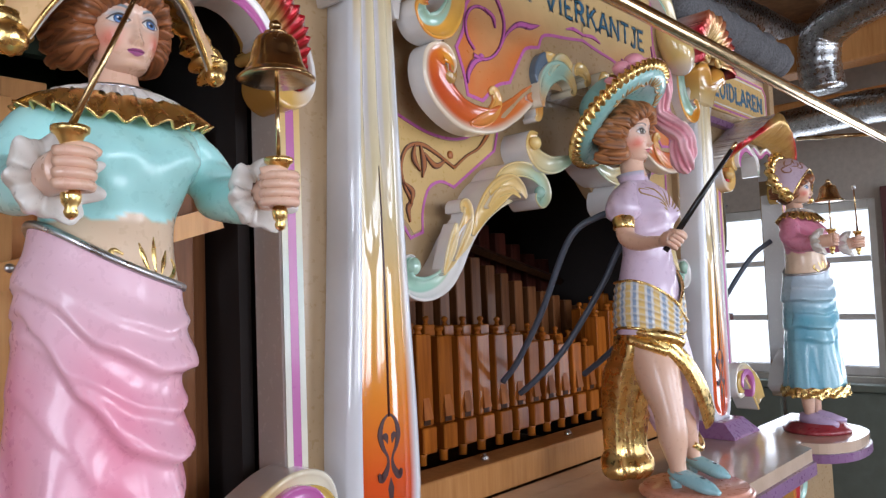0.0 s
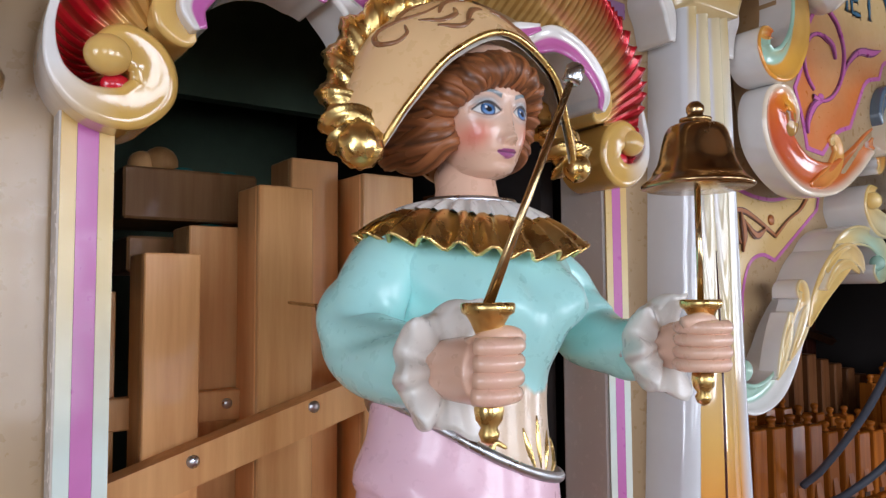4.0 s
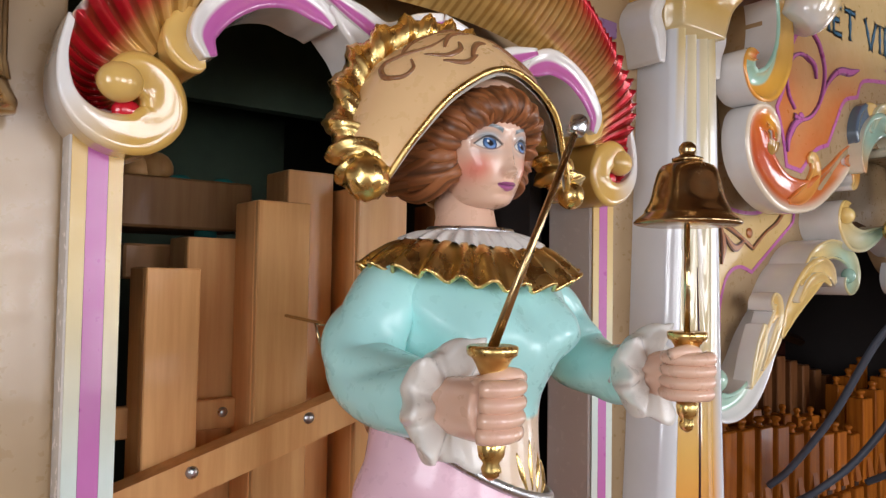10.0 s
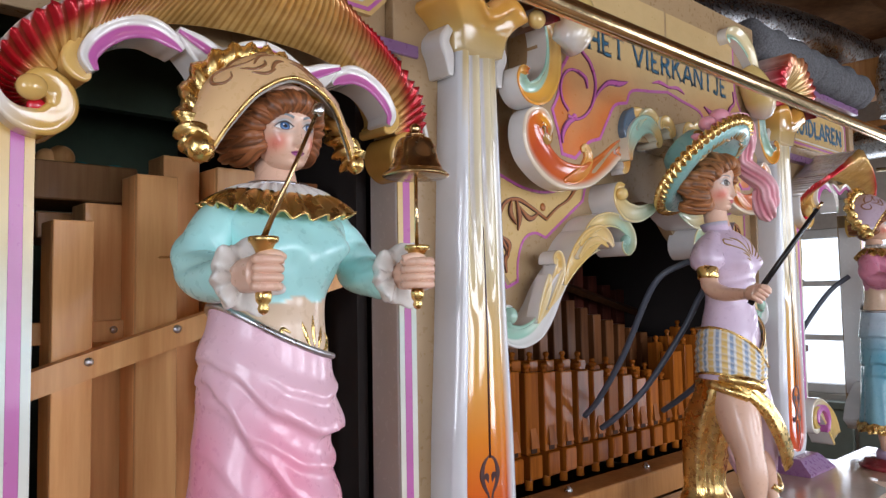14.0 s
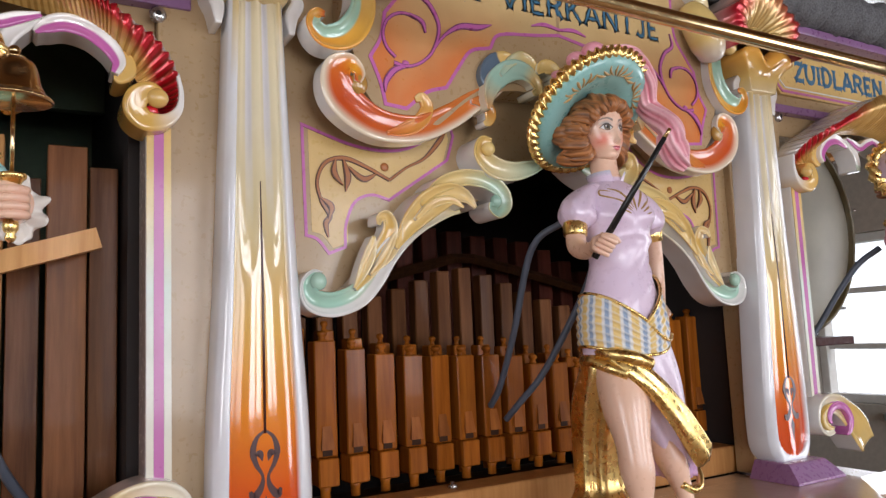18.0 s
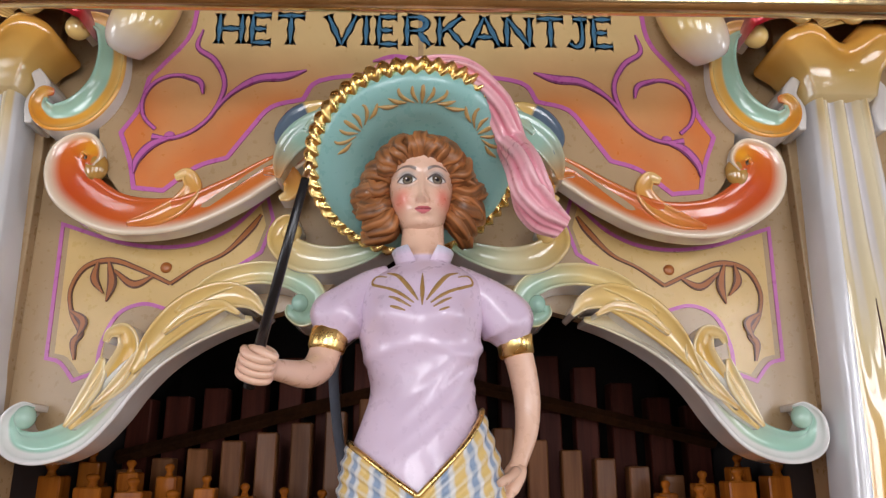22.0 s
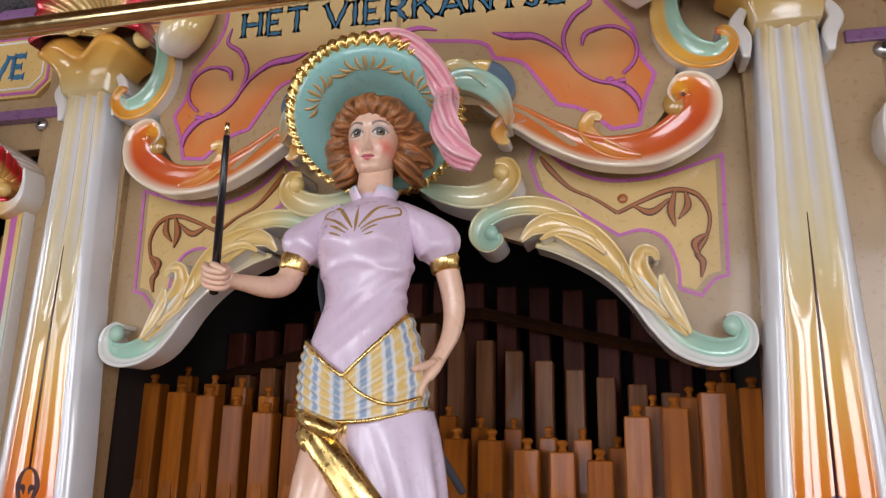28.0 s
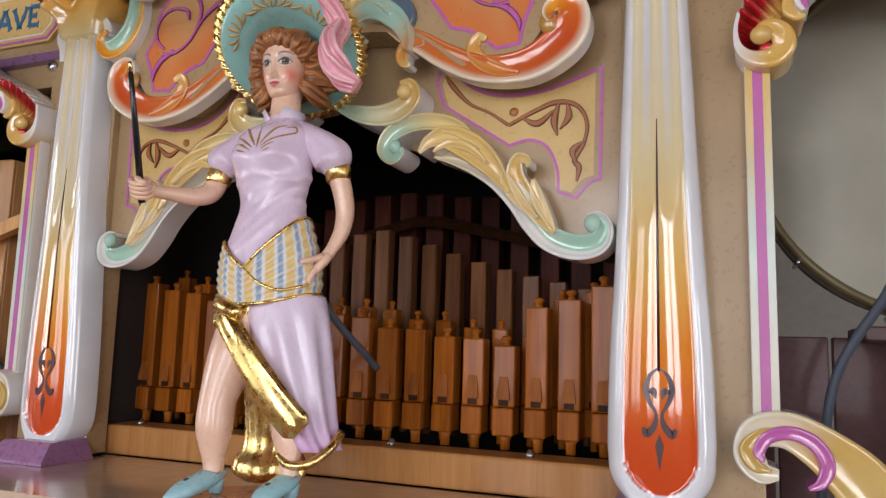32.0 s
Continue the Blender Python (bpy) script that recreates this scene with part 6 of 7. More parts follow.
    b.tube([(0.0285 * math.cos(2 * math.pi * k / 40), -0.018 + 0.022 * math.sin(2 * math.pi * k / 40), 1.6945) for k in range(41)], 0.0022, (0.3, 0.3, 0.34), 2, 6)
    b.tube([(0, -0.012, 1.675), (0, -0.013, 1.690), (0, -0.012, 1.705), (0, -0.008, 1.722)], [0.027, 0.0215, 0.0190, 0.0185], SKINC, seg=28)
    b.v = [(x, y + LEAN, z) for x, y, z in b.v]
    # arms
    for e in (-1, 1):
        lead = e == flip          # the arm that holds the bell
        grip = (flip * 0.088, -0.131, 1.609) if lead else (-flip * 0.078, -0.145, 1.607)
        el = (e * 0.083, -0.050, 1.612) if lead else (e * 0.085, -0.050, 1.611)
        wr = (grip[0] - (grip[0] - el[0]) * 0.30, grip[1] + 0.034, grip[2] - 0.002)
        pts = spline([(e * 0.044, -0.031, 1.662), (e * 0.064, -0.033, 1.646), (e * 0.079, -0.037, 1.629), el, ((el[0] + wr[0]) / 2, (el[1] + wr[1]) / 2 - 0.004, 1.605), wr], 10)
        n = len(pts)
        rad = [0.0235 - 0.0045 * (k / (n - 1)) - 0.0015 * (k / (n - 1)) ** 2 for k in range(n)]
        ph = 0.4 if lead else 2.1
        b.tube(pts, rad, bodice, 0, 48, twist=lambda t, a: 1 + (0.125 * (abs(math.sin(8 * t + 1.0 * a + 0.9 * math.sin(2 * a + 5 * t) + ph)) ** 0.8 - 0.4) + 0.035 * math.sin(17 * t + 2 * a + ph)) * min(1.0, 5 * math.sin(math.pi * t)) + 0.02 * math.sin(3 * a + 8 * t))
        # cuff
        d = (Vector(grip) - Vector(wr)).normalized()
        sd = d.cross(Vector((0, 0, 1))).normalized()
        o = d.cross(sd)
        rows = []
        for i in range(13):
            t = i / 12
            row = []
            for j in range(120):
                a = 2 * math.pi * j / 120
                wv = math.sin(7 * a + 1.1 * math.sin(2 * a) + 1.6 * t)
                r = 0.0160 + 0.0130 * math.sin(t * math.pi * 0.60) + (0.0040 * wv + 0.0012 * math.sin(15 * a)) * t ** 1.3
                row.append(tuple(Vector(wr) + d * (-0.010 + 0.024 * t + (0.0045 * math.cos(7 * a + 1.1 * math.sin(2 * a)) + 0.002 * math.sin(3 * a)) * t) + sd * (r * math.cos(a)) + o * (r * math.sin(a))))
            rows.append(row)
        for i in range(4):
            rows.append([tuple(Vector(p) + (Vector(wr) + d * 0.010 - Vector(p)) * (0.10 + 0.17 * i)) for p in rows[12]])
        b.grid(rows, (0.78, 0.75, 0.70), 0, True, (False, False))
        b.tube([tuple(Vector(wr) + d * -0.010 + sd * (0.0165 * math.cos(2 * math.pi * k / 30)) + o * (0.0165 * math.sin(2 * math.pi * k / 30))) for k in range(31)], 0.0018, (0.5, 0.5, 0.52), 2, 6)
        hand = Body()
        hc = (abs(grip[0]), grip[1], grip[2])
        fist(hand, (-hc[0], hc[1], hc[2]), (0, 0, 1), (0.25, -1, 0), 0.0118 if lead else 0.0114, wrist=(-abs(wr[0]), wr[1] + 0.006, wr[2]))
        hand = hand if e < 0 else mirrored(hand)
        b.merge(hand, Matrix.Identity(4))
    # head, hair and bonnet
    shadow = (0.22, 0.36, 0.44)
    hb = Body()
    head(hb, 0, 0, 0, (0.06, 0.16, 0.36), (0.36, 0.08, 0.24), shadow)
    HC = (0.25, 0.088, 0.030)
    # hair colour darkened here to stand for the shade between the locks
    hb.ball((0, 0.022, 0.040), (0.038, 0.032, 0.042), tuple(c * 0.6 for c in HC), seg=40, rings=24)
    hb.ball((0, 0.008, 0.066), (0.029, 0.026, 0.018), HC, seg=30, rings=14)
    for k in range(37):                   # waved locks combed outward round the face and turned under
        f = k / 36
        a = radians(-36 + 252 * f)
        ca, sa = math.cos(a), math.sin(a)
        sd = 1 if ca > 0 else -1
        up = max(0.0, sa)
        x0, z0 = 0.0245 * ca, 0.0355 + (0.0195 if sa > 0 else 0.024) * sa
        y0 = -0.009 + 0.009 * (1 - up) - 0.0185 * up ** 1.2
        tx, tz = -sa, ca
        w = 0.0030 * math.sin(2.4 * k + 0.5)
        L = (0.0150 + 0.0035 * (1 - up)) * (0.66 if ca * flip > 0.2 else 1.0)
        p = [(x0 - 0.002 * ca, y0 + 0.005, z0 - 0.002 * sa)]
        for q, dy, sw in ((0.18, -0.0060, 0.5), (0.50, -0.0050, 1.0), (0.82, 0.004, -0.4), (1.0, 0.016, -1.0), (1.02, 0.030, 0.4), (0.7, 0.042, 0.6)):
            p.append((x0 + ca * L * q + tx * w * sw, y0 + dy, z0 + sa * L * q + tz * w * sw))
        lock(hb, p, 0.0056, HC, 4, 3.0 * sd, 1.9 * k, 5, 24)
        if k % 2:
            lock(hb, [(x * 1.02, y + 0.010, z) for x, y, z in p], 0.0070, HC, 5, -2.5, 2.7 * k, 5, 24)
    b.merge(hb, pose(0.0030 * flip, -0.0365, 1.7085, 0, 0, -2 * flip) @ Matrix.Diagonal((1.04, 1.04, 1.0, 1)))
    F = spline([(-0.072, -0.045, 1.720), (-0.058, -0.055, 1.746), (-0.036, -0.066, 1.774), (0, -0.068, 1.791), (0.040, -0.064, 1.775), (0.064, -0.052, 1.748), (0.082, -0.040, 1.724)], 8)
    Bk = spline([(-0.079, -0.024, 1.724), (-0.072, -0.002, 1.758), (-0.052, 0.004, 1.798), (0, 0.006, 1.825), (0.056, 0.006, 1.800), (0.078, -0.006, 1.760), (0.088, -0.024, 1.728)], 8)
    outer, inner, co = [], [], []
    for f, k in zip(F, Bk):
        ro, ri, cc = [], [], []
        for i in range(11):
            t = i / 10
            p = Vector(f) * (1 - t) + Vector(k) * t
            n_ = Vector((p.x, 0.2 * (p.y + 0.02), p.z - 1.735)).normalized()
            p = p + n_ * (0.014 * math.sin(math.pi * t))
            ro.append(tuple(p))
            ri.append(tuple(p - n_ * 0.004 + Vector((0, 0.001, 0))))
            cc.append(bonnet)
        outer.append(ro)
        inner.append(ri)
        co.append(cc)
    b.grid(outer, co)
    b.grid(inner, (0.74, 0.72, 0.68))
    b.tube([tuple(p) for p in F], 0.0019, (0.8, 0.6, 0.2), 1, 8)
    back = [tuple(p) for p in spline([(-0.081, -0.036, 1.724), (-0.079, -0.012, 1.750), (-0.062, 0.006, 1.796), (-0.03, 0.006, 1.824), (0, 0.005, 1.831), (0.03, 0.006, 1.826), (0.064, 0.003, 1.800), (0.082, -0.012, 1.756), (0.087, -0.032, 1.728)], 34)]
    nb = len(back)
    b.tube(back, [0.0132 - 0.0035 * math.sin(math.pi * k / (nb - 1)) for k in range(nb)], (0.85, 0.6, 0.2), 1, 44, twist=lambda t, a: 1 + 0.27 * math.cos(2 * a + 92 * t) + 0.06 * math.cos(8 * a + 368 * t))
    b.tube([(-0.081, -0.033, 1.729), (-0.0815, -0.040, 1.720), (-0.081, -0.045, 1.713), (-0.081, -0.047, 1.710)], [0.010, 0.0135, 0.010, 0.003], (0.85, 0.6, 0.2), 1, 40, twist=lambda t, a: 1 + 0.08 * math.cos(9 * a + 6 * t))
    b.ball((0.086, -0.038, 1.724), (0.009, 0.010, 0.010), (0.85, 0.6, 0.2), 1)
    # bonnet arabesque

    def bon(u, t):
        i = min(len(F) - 2, max(0, int(u * (len(F) - 1))))
        j = min(9, max(0, int(t * 10)))
        p = Vector(outer[i][j]).lerp(Vector(outer[i][j + 1]), t * 10 - j)
        q = Vector(outer[i + 1][j]).lerp(Vector(outer[i + 1][j + 1]), t * 10 - j)
        p = p.lerp(q, u * (len(F) - 1) - i)
        n_ = Vector((p.x, 0.2 * (p.y + 0.02), p.z - 1.735)).normalized()
        return tuple(p - n_ * 0.0006)
    for e in (0, 1):
        for cu in ([(0.335, 0.42), (0.315, 0.34), (0.285, 0.36), (0.272, 0.50), (0.300, 0.62), (0.340, 0.52), (0.385, 0.42), (0.435, 0.46)], [(0.36, 0.38), (0.385, 0.26), (0.42, 0.26), (0.435, 0.34)], [(0.37, 0.24), (0.40, 0.14), (0.44, 0.16)], [(0.33, 0.52), (0.38, 0.62), (0.43, 0.62)], [(0.40, 0.34), (0.44, 0.46), (0.48, 0.44)], [(0.42, 0.14), (0.46, 0.26), (0.49, 0.28)], [(0.44, 0.72), (0.47, 0.62), (0.49, 0.66)]):
            pts = [bon(1 - u if e else u, t) for u, t in spline(cu, 7)]
            n = len(pts)
            b.tube(pts, [0.0009 + 0.0014 * math.sin(math.pi * (k + 0.5) / n) for k in range(n)], (0.27, 0.12, 0.05), 0, 6)
    ob = thing("bell_ringer_statue", label, "statue", b.mesh("bell_ringer_statue", FIGMATS), "carved figures", at=(cx, 0, 0))
    return ob


def grip_ends(t, x, y):
    part("handle_dish", lathe([(0.0045, 1.6205), (0.0056, 1.6225), (0.0076, 1.6270), (0.0092, 1.6296), (0.0113, 1.6310), (0.0117, 1.6328), (0.0117, 1.6345), (0.0108, 1.6352), (0.003, 1.6346)], 36, (x, y, 0)), M_GOLD, t, "gilt handle dish")
    part("handle_end", lathe([(0.001, 1.5755), (0.0036, 1.5775), (0.0046, 1.5805), (0.0035, 1.5830), (0.0058, 1.5862), (0.0064, 1.5905), (0.0055, 1.5955)], 24, (x, y, 0)), M_GOLD, t, "gilt turned handle end")


def hand_bell(x, y, label):
    t = thing("hand_bell", label, "bell", group="hand bells", at=(x, y, 0))
    cup = [(0.0290, 1.6985), (0.0312, 1.6995), (0.0316, 1.7005), (0.0300, 1.7022), (0.0268, 1.7046), (0.0258, 1.7056), (0.0252, 1.7064), (0.0248, 1.7080), (0.0224, 1.7120), (0.0208, 1.7170), (0.0196, 1.7230), (0.0180, 1.7290), (0.0168, 1.7322), (0.0150, 1.7345), (0.0110, 1.7362), (0.0045, 1.7370)]
    part("cup", lathe(cup, 48), M_BELL, t, "worn brass bell cup")
    part("mouth", lathe([(0.0288, 1.6987), (0.0240, 1.706), (0.018, 1.720), (0.004, 1.728)], 40), M_BELL, t)
    part("crown_knob", lathe([(0.0090, 1.7372), (0.0092, 1.7392), (0.0060, 1.7402), (0.0042, 1.7415), (0.0052, 1.7440), (0.0050, 1.7465), (0.0028, 1.7490), (0.0005, 1.7496)], 24), M_BELL, t)
    part("stem", lathe([(0.0018, 1.6340), (0.0018, 1.70)], 14), M_BRASS, t, "thin brass stem")
    grip_ends(t, 0, 0)
    return t


def beater(x, y, tip, label):
    t = thing("bell_beater", label, "beater", group="bell beaters")
    foot = Vector((x, y, 1.6340))
    d = (Vector(tip) - foot).normalized()
    part("stick", Body().tube([tuple(foot), tuple(foot.lerp(Vector(tip), 0.5)), tip], [0.0024, 0.0018, 0.0017], (1, 1, 1), 0, 12), M_BELL, t, "thin brown stick")
    part("hammer_head", Body().tube([tuple(Vector(tip) - d * 0.004), tuple(Vector(tip) - d * 0.003), tuple(Vector(tip) + d * 0.004), tuple(Vector(tip) + d * 0.0055)], [0.0036, 0.0045, 0.0045, 0.0034], (1, 1, 1), 0, 14), M_STEEL, t, "small grey hammer head")
    grip_ends(t, x, y)
    return t


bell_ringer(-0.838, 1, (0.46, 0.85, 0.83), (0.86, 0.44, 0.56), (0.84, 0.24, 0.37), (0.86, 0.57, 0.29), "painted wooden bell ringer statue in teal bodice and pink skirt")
hand_bell(-0.838 + 0.088, -0.131, "worn brass hand bell with a gilt handle held upright")
beater(-0.838 - 0.078, -0.145, (-0.872, -0.154, 1.738), "thin bell beater with a gilt handle")
bell_ringer(0.842, -1, (0.62, 0.22, 0.32), (0.25, 0.52, 0.62), (0.10, 0.40, 0.55), (0.52, 0.40, 0.48), "painted wooden bell ringer statue in rose bodice and blue skirt")
hand_bell(0.842 - 0.088, -0.131, "brass hand bell with a gilt handle held upright")
beater(0.842 + 0.078, -0.145, (0.876, -0.154, 1.738), "thin bell beater with a gilt handle")


def conductor():
    b = Body()
    LIL, DRESS = (0.69, 0.55, 0.69), (0.71, 0.59, 0.73)
    CY = -0.055
    TW = Loft([(1.736, 0.004, -0.038, 0.0200, 0.0200, 0.018), (1.712, 0.004, -0.040, 0.0210, 0.0200, 0.018), (1.700, 0.005, -0.043, 0.0225, 0.0210, 0.019), (1.692, 0.006, -0.046, 0.026, 0.020, 0.020), (1.684, 0.007, -0.050, 0.038, 0.027, 0.026), (1.670, 0.005, CY, 0.053, 0.037, 0.032),
               (1.650, 0.002, CY, 0.0575, 0.043, 0.034), (1.632, 0.002, CY, 0.0565, 0.047, 0.034), (1.612, 0.002, CY, 0.053, 0.044, 0.033), (1.590, 0.003, CY, 0.0475, 0.039, 0.031), (1.570, 0.004, CY, 0.0460, 0.038, 0.032),
               (1.545, 0.004, CY, 0.0535, 0.042, 0.036), (1.515, 0.004, CY, 0.0635, 0.047, 0.040), (1.480, 0.005, CY, 0.0685, 0.049, 0.044), (1.445, 0.006, CY, 0.0665, 0.047, 0.046)])

    def fold(z, a):
        x, s = math.cos(a), math.sin(a)
        f = 0.0
        if s < 0.2:
            f += 0.0105 * math.exp(-((abs(x) - 0.44) / 0.27) ** 2) * math.exp(-((z - 1.636) / (0.020 if z > 1.636 else 0.014)) ** 2)
            f += 0.0016 * math.exp(-((z - 1.611 + 0.012 * abs(x)) / 0.004) ** 2)
            for z0, sl in ((1.588, 0.03), (1.572, 0.045), (1.552, 0.05), (1.535, 0.05)):
                f += 0.0026 * math.exp(-((z - z0 - sl * (x - 0.2)) / 0.0060) ** 2) * max(0, min(1, x + 0.6))
        return f
    TW.build(b, lambda z, a: SKINC if z > 1.698 else LIL, 0, 72, 0.0026, fold)
    # stand-up collar, open in front
    rows = []
    for i in range(5):
        t = i / 4
        row = []
        for j in range(41):
            a = radians(-90 + (14 + 14 * t) + (360 - 2 * (14 + 14 * t)) * j / 40)
            r = 0.0245 + 0.005 * t
            row.append((0.004 + r * math.cos(a), -0.043 + r * 0.95 * math.sin(a), 1.690 + (0.0135 - 0.003 * math.sin(a)) * t))
        rows.append(row)
    b.grid(rows, lambda_c(LIL, (0.42, 0.44, 0.52), rows))
    # chest leaves
    def surf(x, z):
        r = TW.at(z)
        a = -math.acos(max(-1, min(1, (x - r[1]) / r[3])))
        return TW.point(z, a, fold(z, a))[1]
    for e in (-1, 1):
        for p in ([(0.003, 1.648, 0.0008), (0.010, 1.658, 0.0022), (0.018, 1.668, 0.0018), (0.026, 1.672, 0.0008)], [(0.006, 1.646, 0.0008), (0.018, 1.654, 0.002), (0.030, 1.660, 0.0016), (0.037, 1.664, 0.0012), (0.034, 1.670, 0.0012), (0.026, 1.668, 0.0006)],
                  [(0.008, 1.643, 0.0006), (0.020, 1.649, 0.0018), (0.034, 1.652, 0.0005)], [(0.012, 1.640, 0.0005), (0.020, 1.642, 0.0015), (0.028, 1.643, 0.0005)]):
            leaf_on(b, surf, [(0.004 + e * x * 1.2, 1.655 + (z - 1.655) * 1.2, w * 1.2) for x, z, w in p], mat=0)
    leaf_on(b, surf, [(0.004, 1.642, 0.0006), (0.004, 1.656, 0.0026), (0.004, 1.673, 0.0006)], mat=0)
    # gold drape behind the leg
    GD = Loft([(1.452, 0.014, -0.052, 0.068, 0.046, 0.048), (1.42, 0.008, -0.050, 0.064, 0.044, 0.050), (1.38, 0.004, -0.034, 0.058, 0.036, 0.060), (1.33, 0.000, -0.020, 0.050, 0.026, 0.050), (1.28, -0.004, -0.014, 0.044, 0.022, 0.044), (1.255, -0.006, -0.014, 0.043, 0.024, 0.044), (1.238, -0.008, -0.016, 0.052, 0.032, 0.050), (1.224, -0.008, -0.018, 0.052, 0.030, 0.048), (1.216, -0.008, -0.018, 0.042, 0.022, 0.04)])
    GD.build(b, (0.8, 0.6, 0.2), 1, 60, 0.004, lambda z, a: 0.0050 * math.sin(4 * a + 7 * z) + 0.0020 * math.sin(9 * a + 12 * z) if z < 1.44 else 0.002 * math.sin(60 * z + 3 * a))
    # lilac skirt
    SK = Loft([(1.455, 0.020, -0.052, 0.064, 0.046, 0.044), (1.43, 0.028, -0.052, 0.062, 0.048, 0.046), (1.40, 0.036, -0.052, 0.058, 0.050, 0.046), (1.36, 0.048, -0.052, 0.051, 0.050, 0.044), (1.32, 0.062, -0.052, 0.042, 0.046, 0.040), (1.29, 0.075, -0.052, 0.034, 0.040, 0.034), (1.266, 0.088, -0.052, 0.028, 0.032, 0.028)])
    SK.build(b, lambda z, a: lerp(DRESS, (0.62, 0.38, 0.62), max(0, min(1, (1.33 - z) / 0.06))), 0, 64, 0.004, lambda z, a: 0.0030 * math.sin(10 * a + 14 * z) * max(0, min(1, (1.45 - z) / 0.05)))
    b.tube(spline([(0.058, -0.094, 1.262), (0.076, -0.096, 1.252), (0.100, -0.088, 1.255), (0.116, -0.070, 1.272), (0.118, -0.05, 1.288)], 6), [0.0055] * 25, (0.8, 0.6, 0.2), 1, 10)
    # sash of pleated plaid
    rows, cols = [], []
    n, seg = 60, 192

    def top(x):
        d = x - 0.002
        return 1.487 + (0.80 * -d - 2.0 * d * d if d < 0 else 1.08 * d - 1.0 * d * d)

    def bot(x):
        return 1.462 - 0.020 * math.cos((x - 0.004) / 0.07 * 1.4)
    for i in range(n + 1):
        t = i / n
        row, cc = [], []
        for j in range(seg):
            a = 2 * math.pi * j / seg
            x = 0.005 + 0.066 * math.cos(a)
            s = math.sin(a)
            zt, zb = (top(x), bot(x)) if s < 0 else (top(0.005 + 0.066 * (1 if math.cos(a) > 0 else -1)) - 0.004 * s, bot(x))
            z = zt + (zb - zt) * t
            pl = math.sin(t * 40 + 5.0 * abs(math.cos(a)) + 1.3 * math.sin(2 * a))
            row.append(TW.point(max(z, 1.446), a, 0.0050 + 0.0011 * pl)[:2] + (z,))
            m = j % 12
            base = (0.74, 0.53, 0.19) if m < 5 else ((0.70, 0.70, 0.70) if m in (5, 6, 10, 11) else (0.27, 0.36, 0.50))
            # plaid colour, paled on the pleat crests as a painted sheen
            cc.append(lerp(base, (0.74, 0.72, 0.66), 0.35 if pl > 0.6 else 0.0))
        rows.append(row)
        cols.append(cc)
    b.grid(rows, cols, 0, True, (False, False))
    for k in (0, n):
        b.tube([rows[k][j % seg] for j in range(seg + 1)], 0.0024, (0.8, 0.6, 0.2), 1, 7)
    b.tube(spline([(0.002, -0.108, 1.487), (0.022, -0.108, 1.470), (0.05, -0.100, 1.460), (0.078, -0.078, 1.468)], 6), 0.0022, (0.8, 0.6, 0.2), 1, 7)
    # gold sash end falling across the skirt
    sp = spline([(-0.044, -0.086, 1.446), (-0.026, -0.104, 1.426), (0.002, -0.115, 1.399), (0.032, -0.118, 1.364), (0.060, -0.115, 1.332), (0.084, -0.110, 1.306), (0.096, -0.106, 1.294)], 7)
    n = len(sp)
    b.tube(sp, [0.012 + 0.008 * math.sin(math.pi * 0.6 * k / (n - 1)) - 0.006 * max(0, k / (n - 1) - 0.9) * 10 for k in range(n)], (0.8, 0.6, 0.2), 1, 40, flat=0.40, twist=lambda t, a: 1 + 0.09 * math.cos(5 * a + 4 * t) + 0.05 * math.sin(8 * a - 6 * t), up=(0, 1, 0))
    b.tube(spline([(-0.050, -0.060, 1.450), (-0.046, -0.086, 1.446), (-0.028, -0.104, 1.440), (0.0, -0.108, 1.430)], 6), [0.010] * 19, (0.8, 0.6, 0.2), 1, 12)
    b.tube(spline([(-0.056, -0.050, 1.438), (-0.050, -0.082, 1.428), (-0.034, -0.102, 1.418)], 6), [0.008] * 13, (0.8, 0.6, 0.2), 1, 12)
    # legs and shoes
    b.tube(spline([(-0.012, -0.060, 1.44), (-0.024, -0.082, 1.375), (-0.031, -0.098, 1.328), (-0.031, -0.103, 1.288), (-0.027, -0.105, 1.250), (-0.025, -0.108, 1.228)], 6), [r[0] for r in spline([(0.038,), (0.033,), (0.0235,), (0.0225,), (0.0135,), (0.0125,)], 6)], SKINC, seg=24)
    b.tube(spline([(0.030, -0.055, 1.38), (0.048, -0.068, 1.325), (0.060, -0.078, 1.288), (0.069, -0.085, 1.25), (0.0715, -0.089, 1.228)], 6), [r[0] for r in spline([(0.028,), (0.023,), (0.0205,), (0.0125,), (0.0115,)], 6)], SKINC, seg=22)
    for hx, hy, tx, ty in ((-0.024, -0.098, -0.037, -0.174), (0.072, -0.080, 0.062, -0.148)):
        d = Vector((tx - hx, ty - hy, 0))
        p = lambda t, z: (hx + d.x * t, hy + d.y * t, z)
        b.tube(spline([p(-0.08, 1.236), p(0.15, 1.232), p(0.45, 1.226), p(0.75, 1.2205), p(1.0, 1.216)], 5), [r[0] for r in spline([(0.008,), (0.0145,), (0.0155,), (0.0135,), (0.004,)], 5)], (0.33, 0.60, 0.66), seg=18, flat=0.72, up=(0, 0, 1))
        b.tube([p(0.02, 1.228), p(0.05, 1.2115)], [0.010, 0.0075], (0.33, 0.60, 0.66))
        b.tube([tuple(Vector(p(0.20 + 0.16 * math.cos(k * math.pi / 10), 1.2375 - 0.002 * math.cos(k * math.pi / 10))) + Vector((-d.y, d.x, 0)).normalized() * 0.0135 * math.sin(k * math.pi / 10)) for k in range(21)], 0.0012, (0.35, 0.38, 0.42), 2, 6)
        b.ball(p(0.62, 1.2335), (0.003, 0.006, 0.0015), (0.05, 0.08, 0.09))
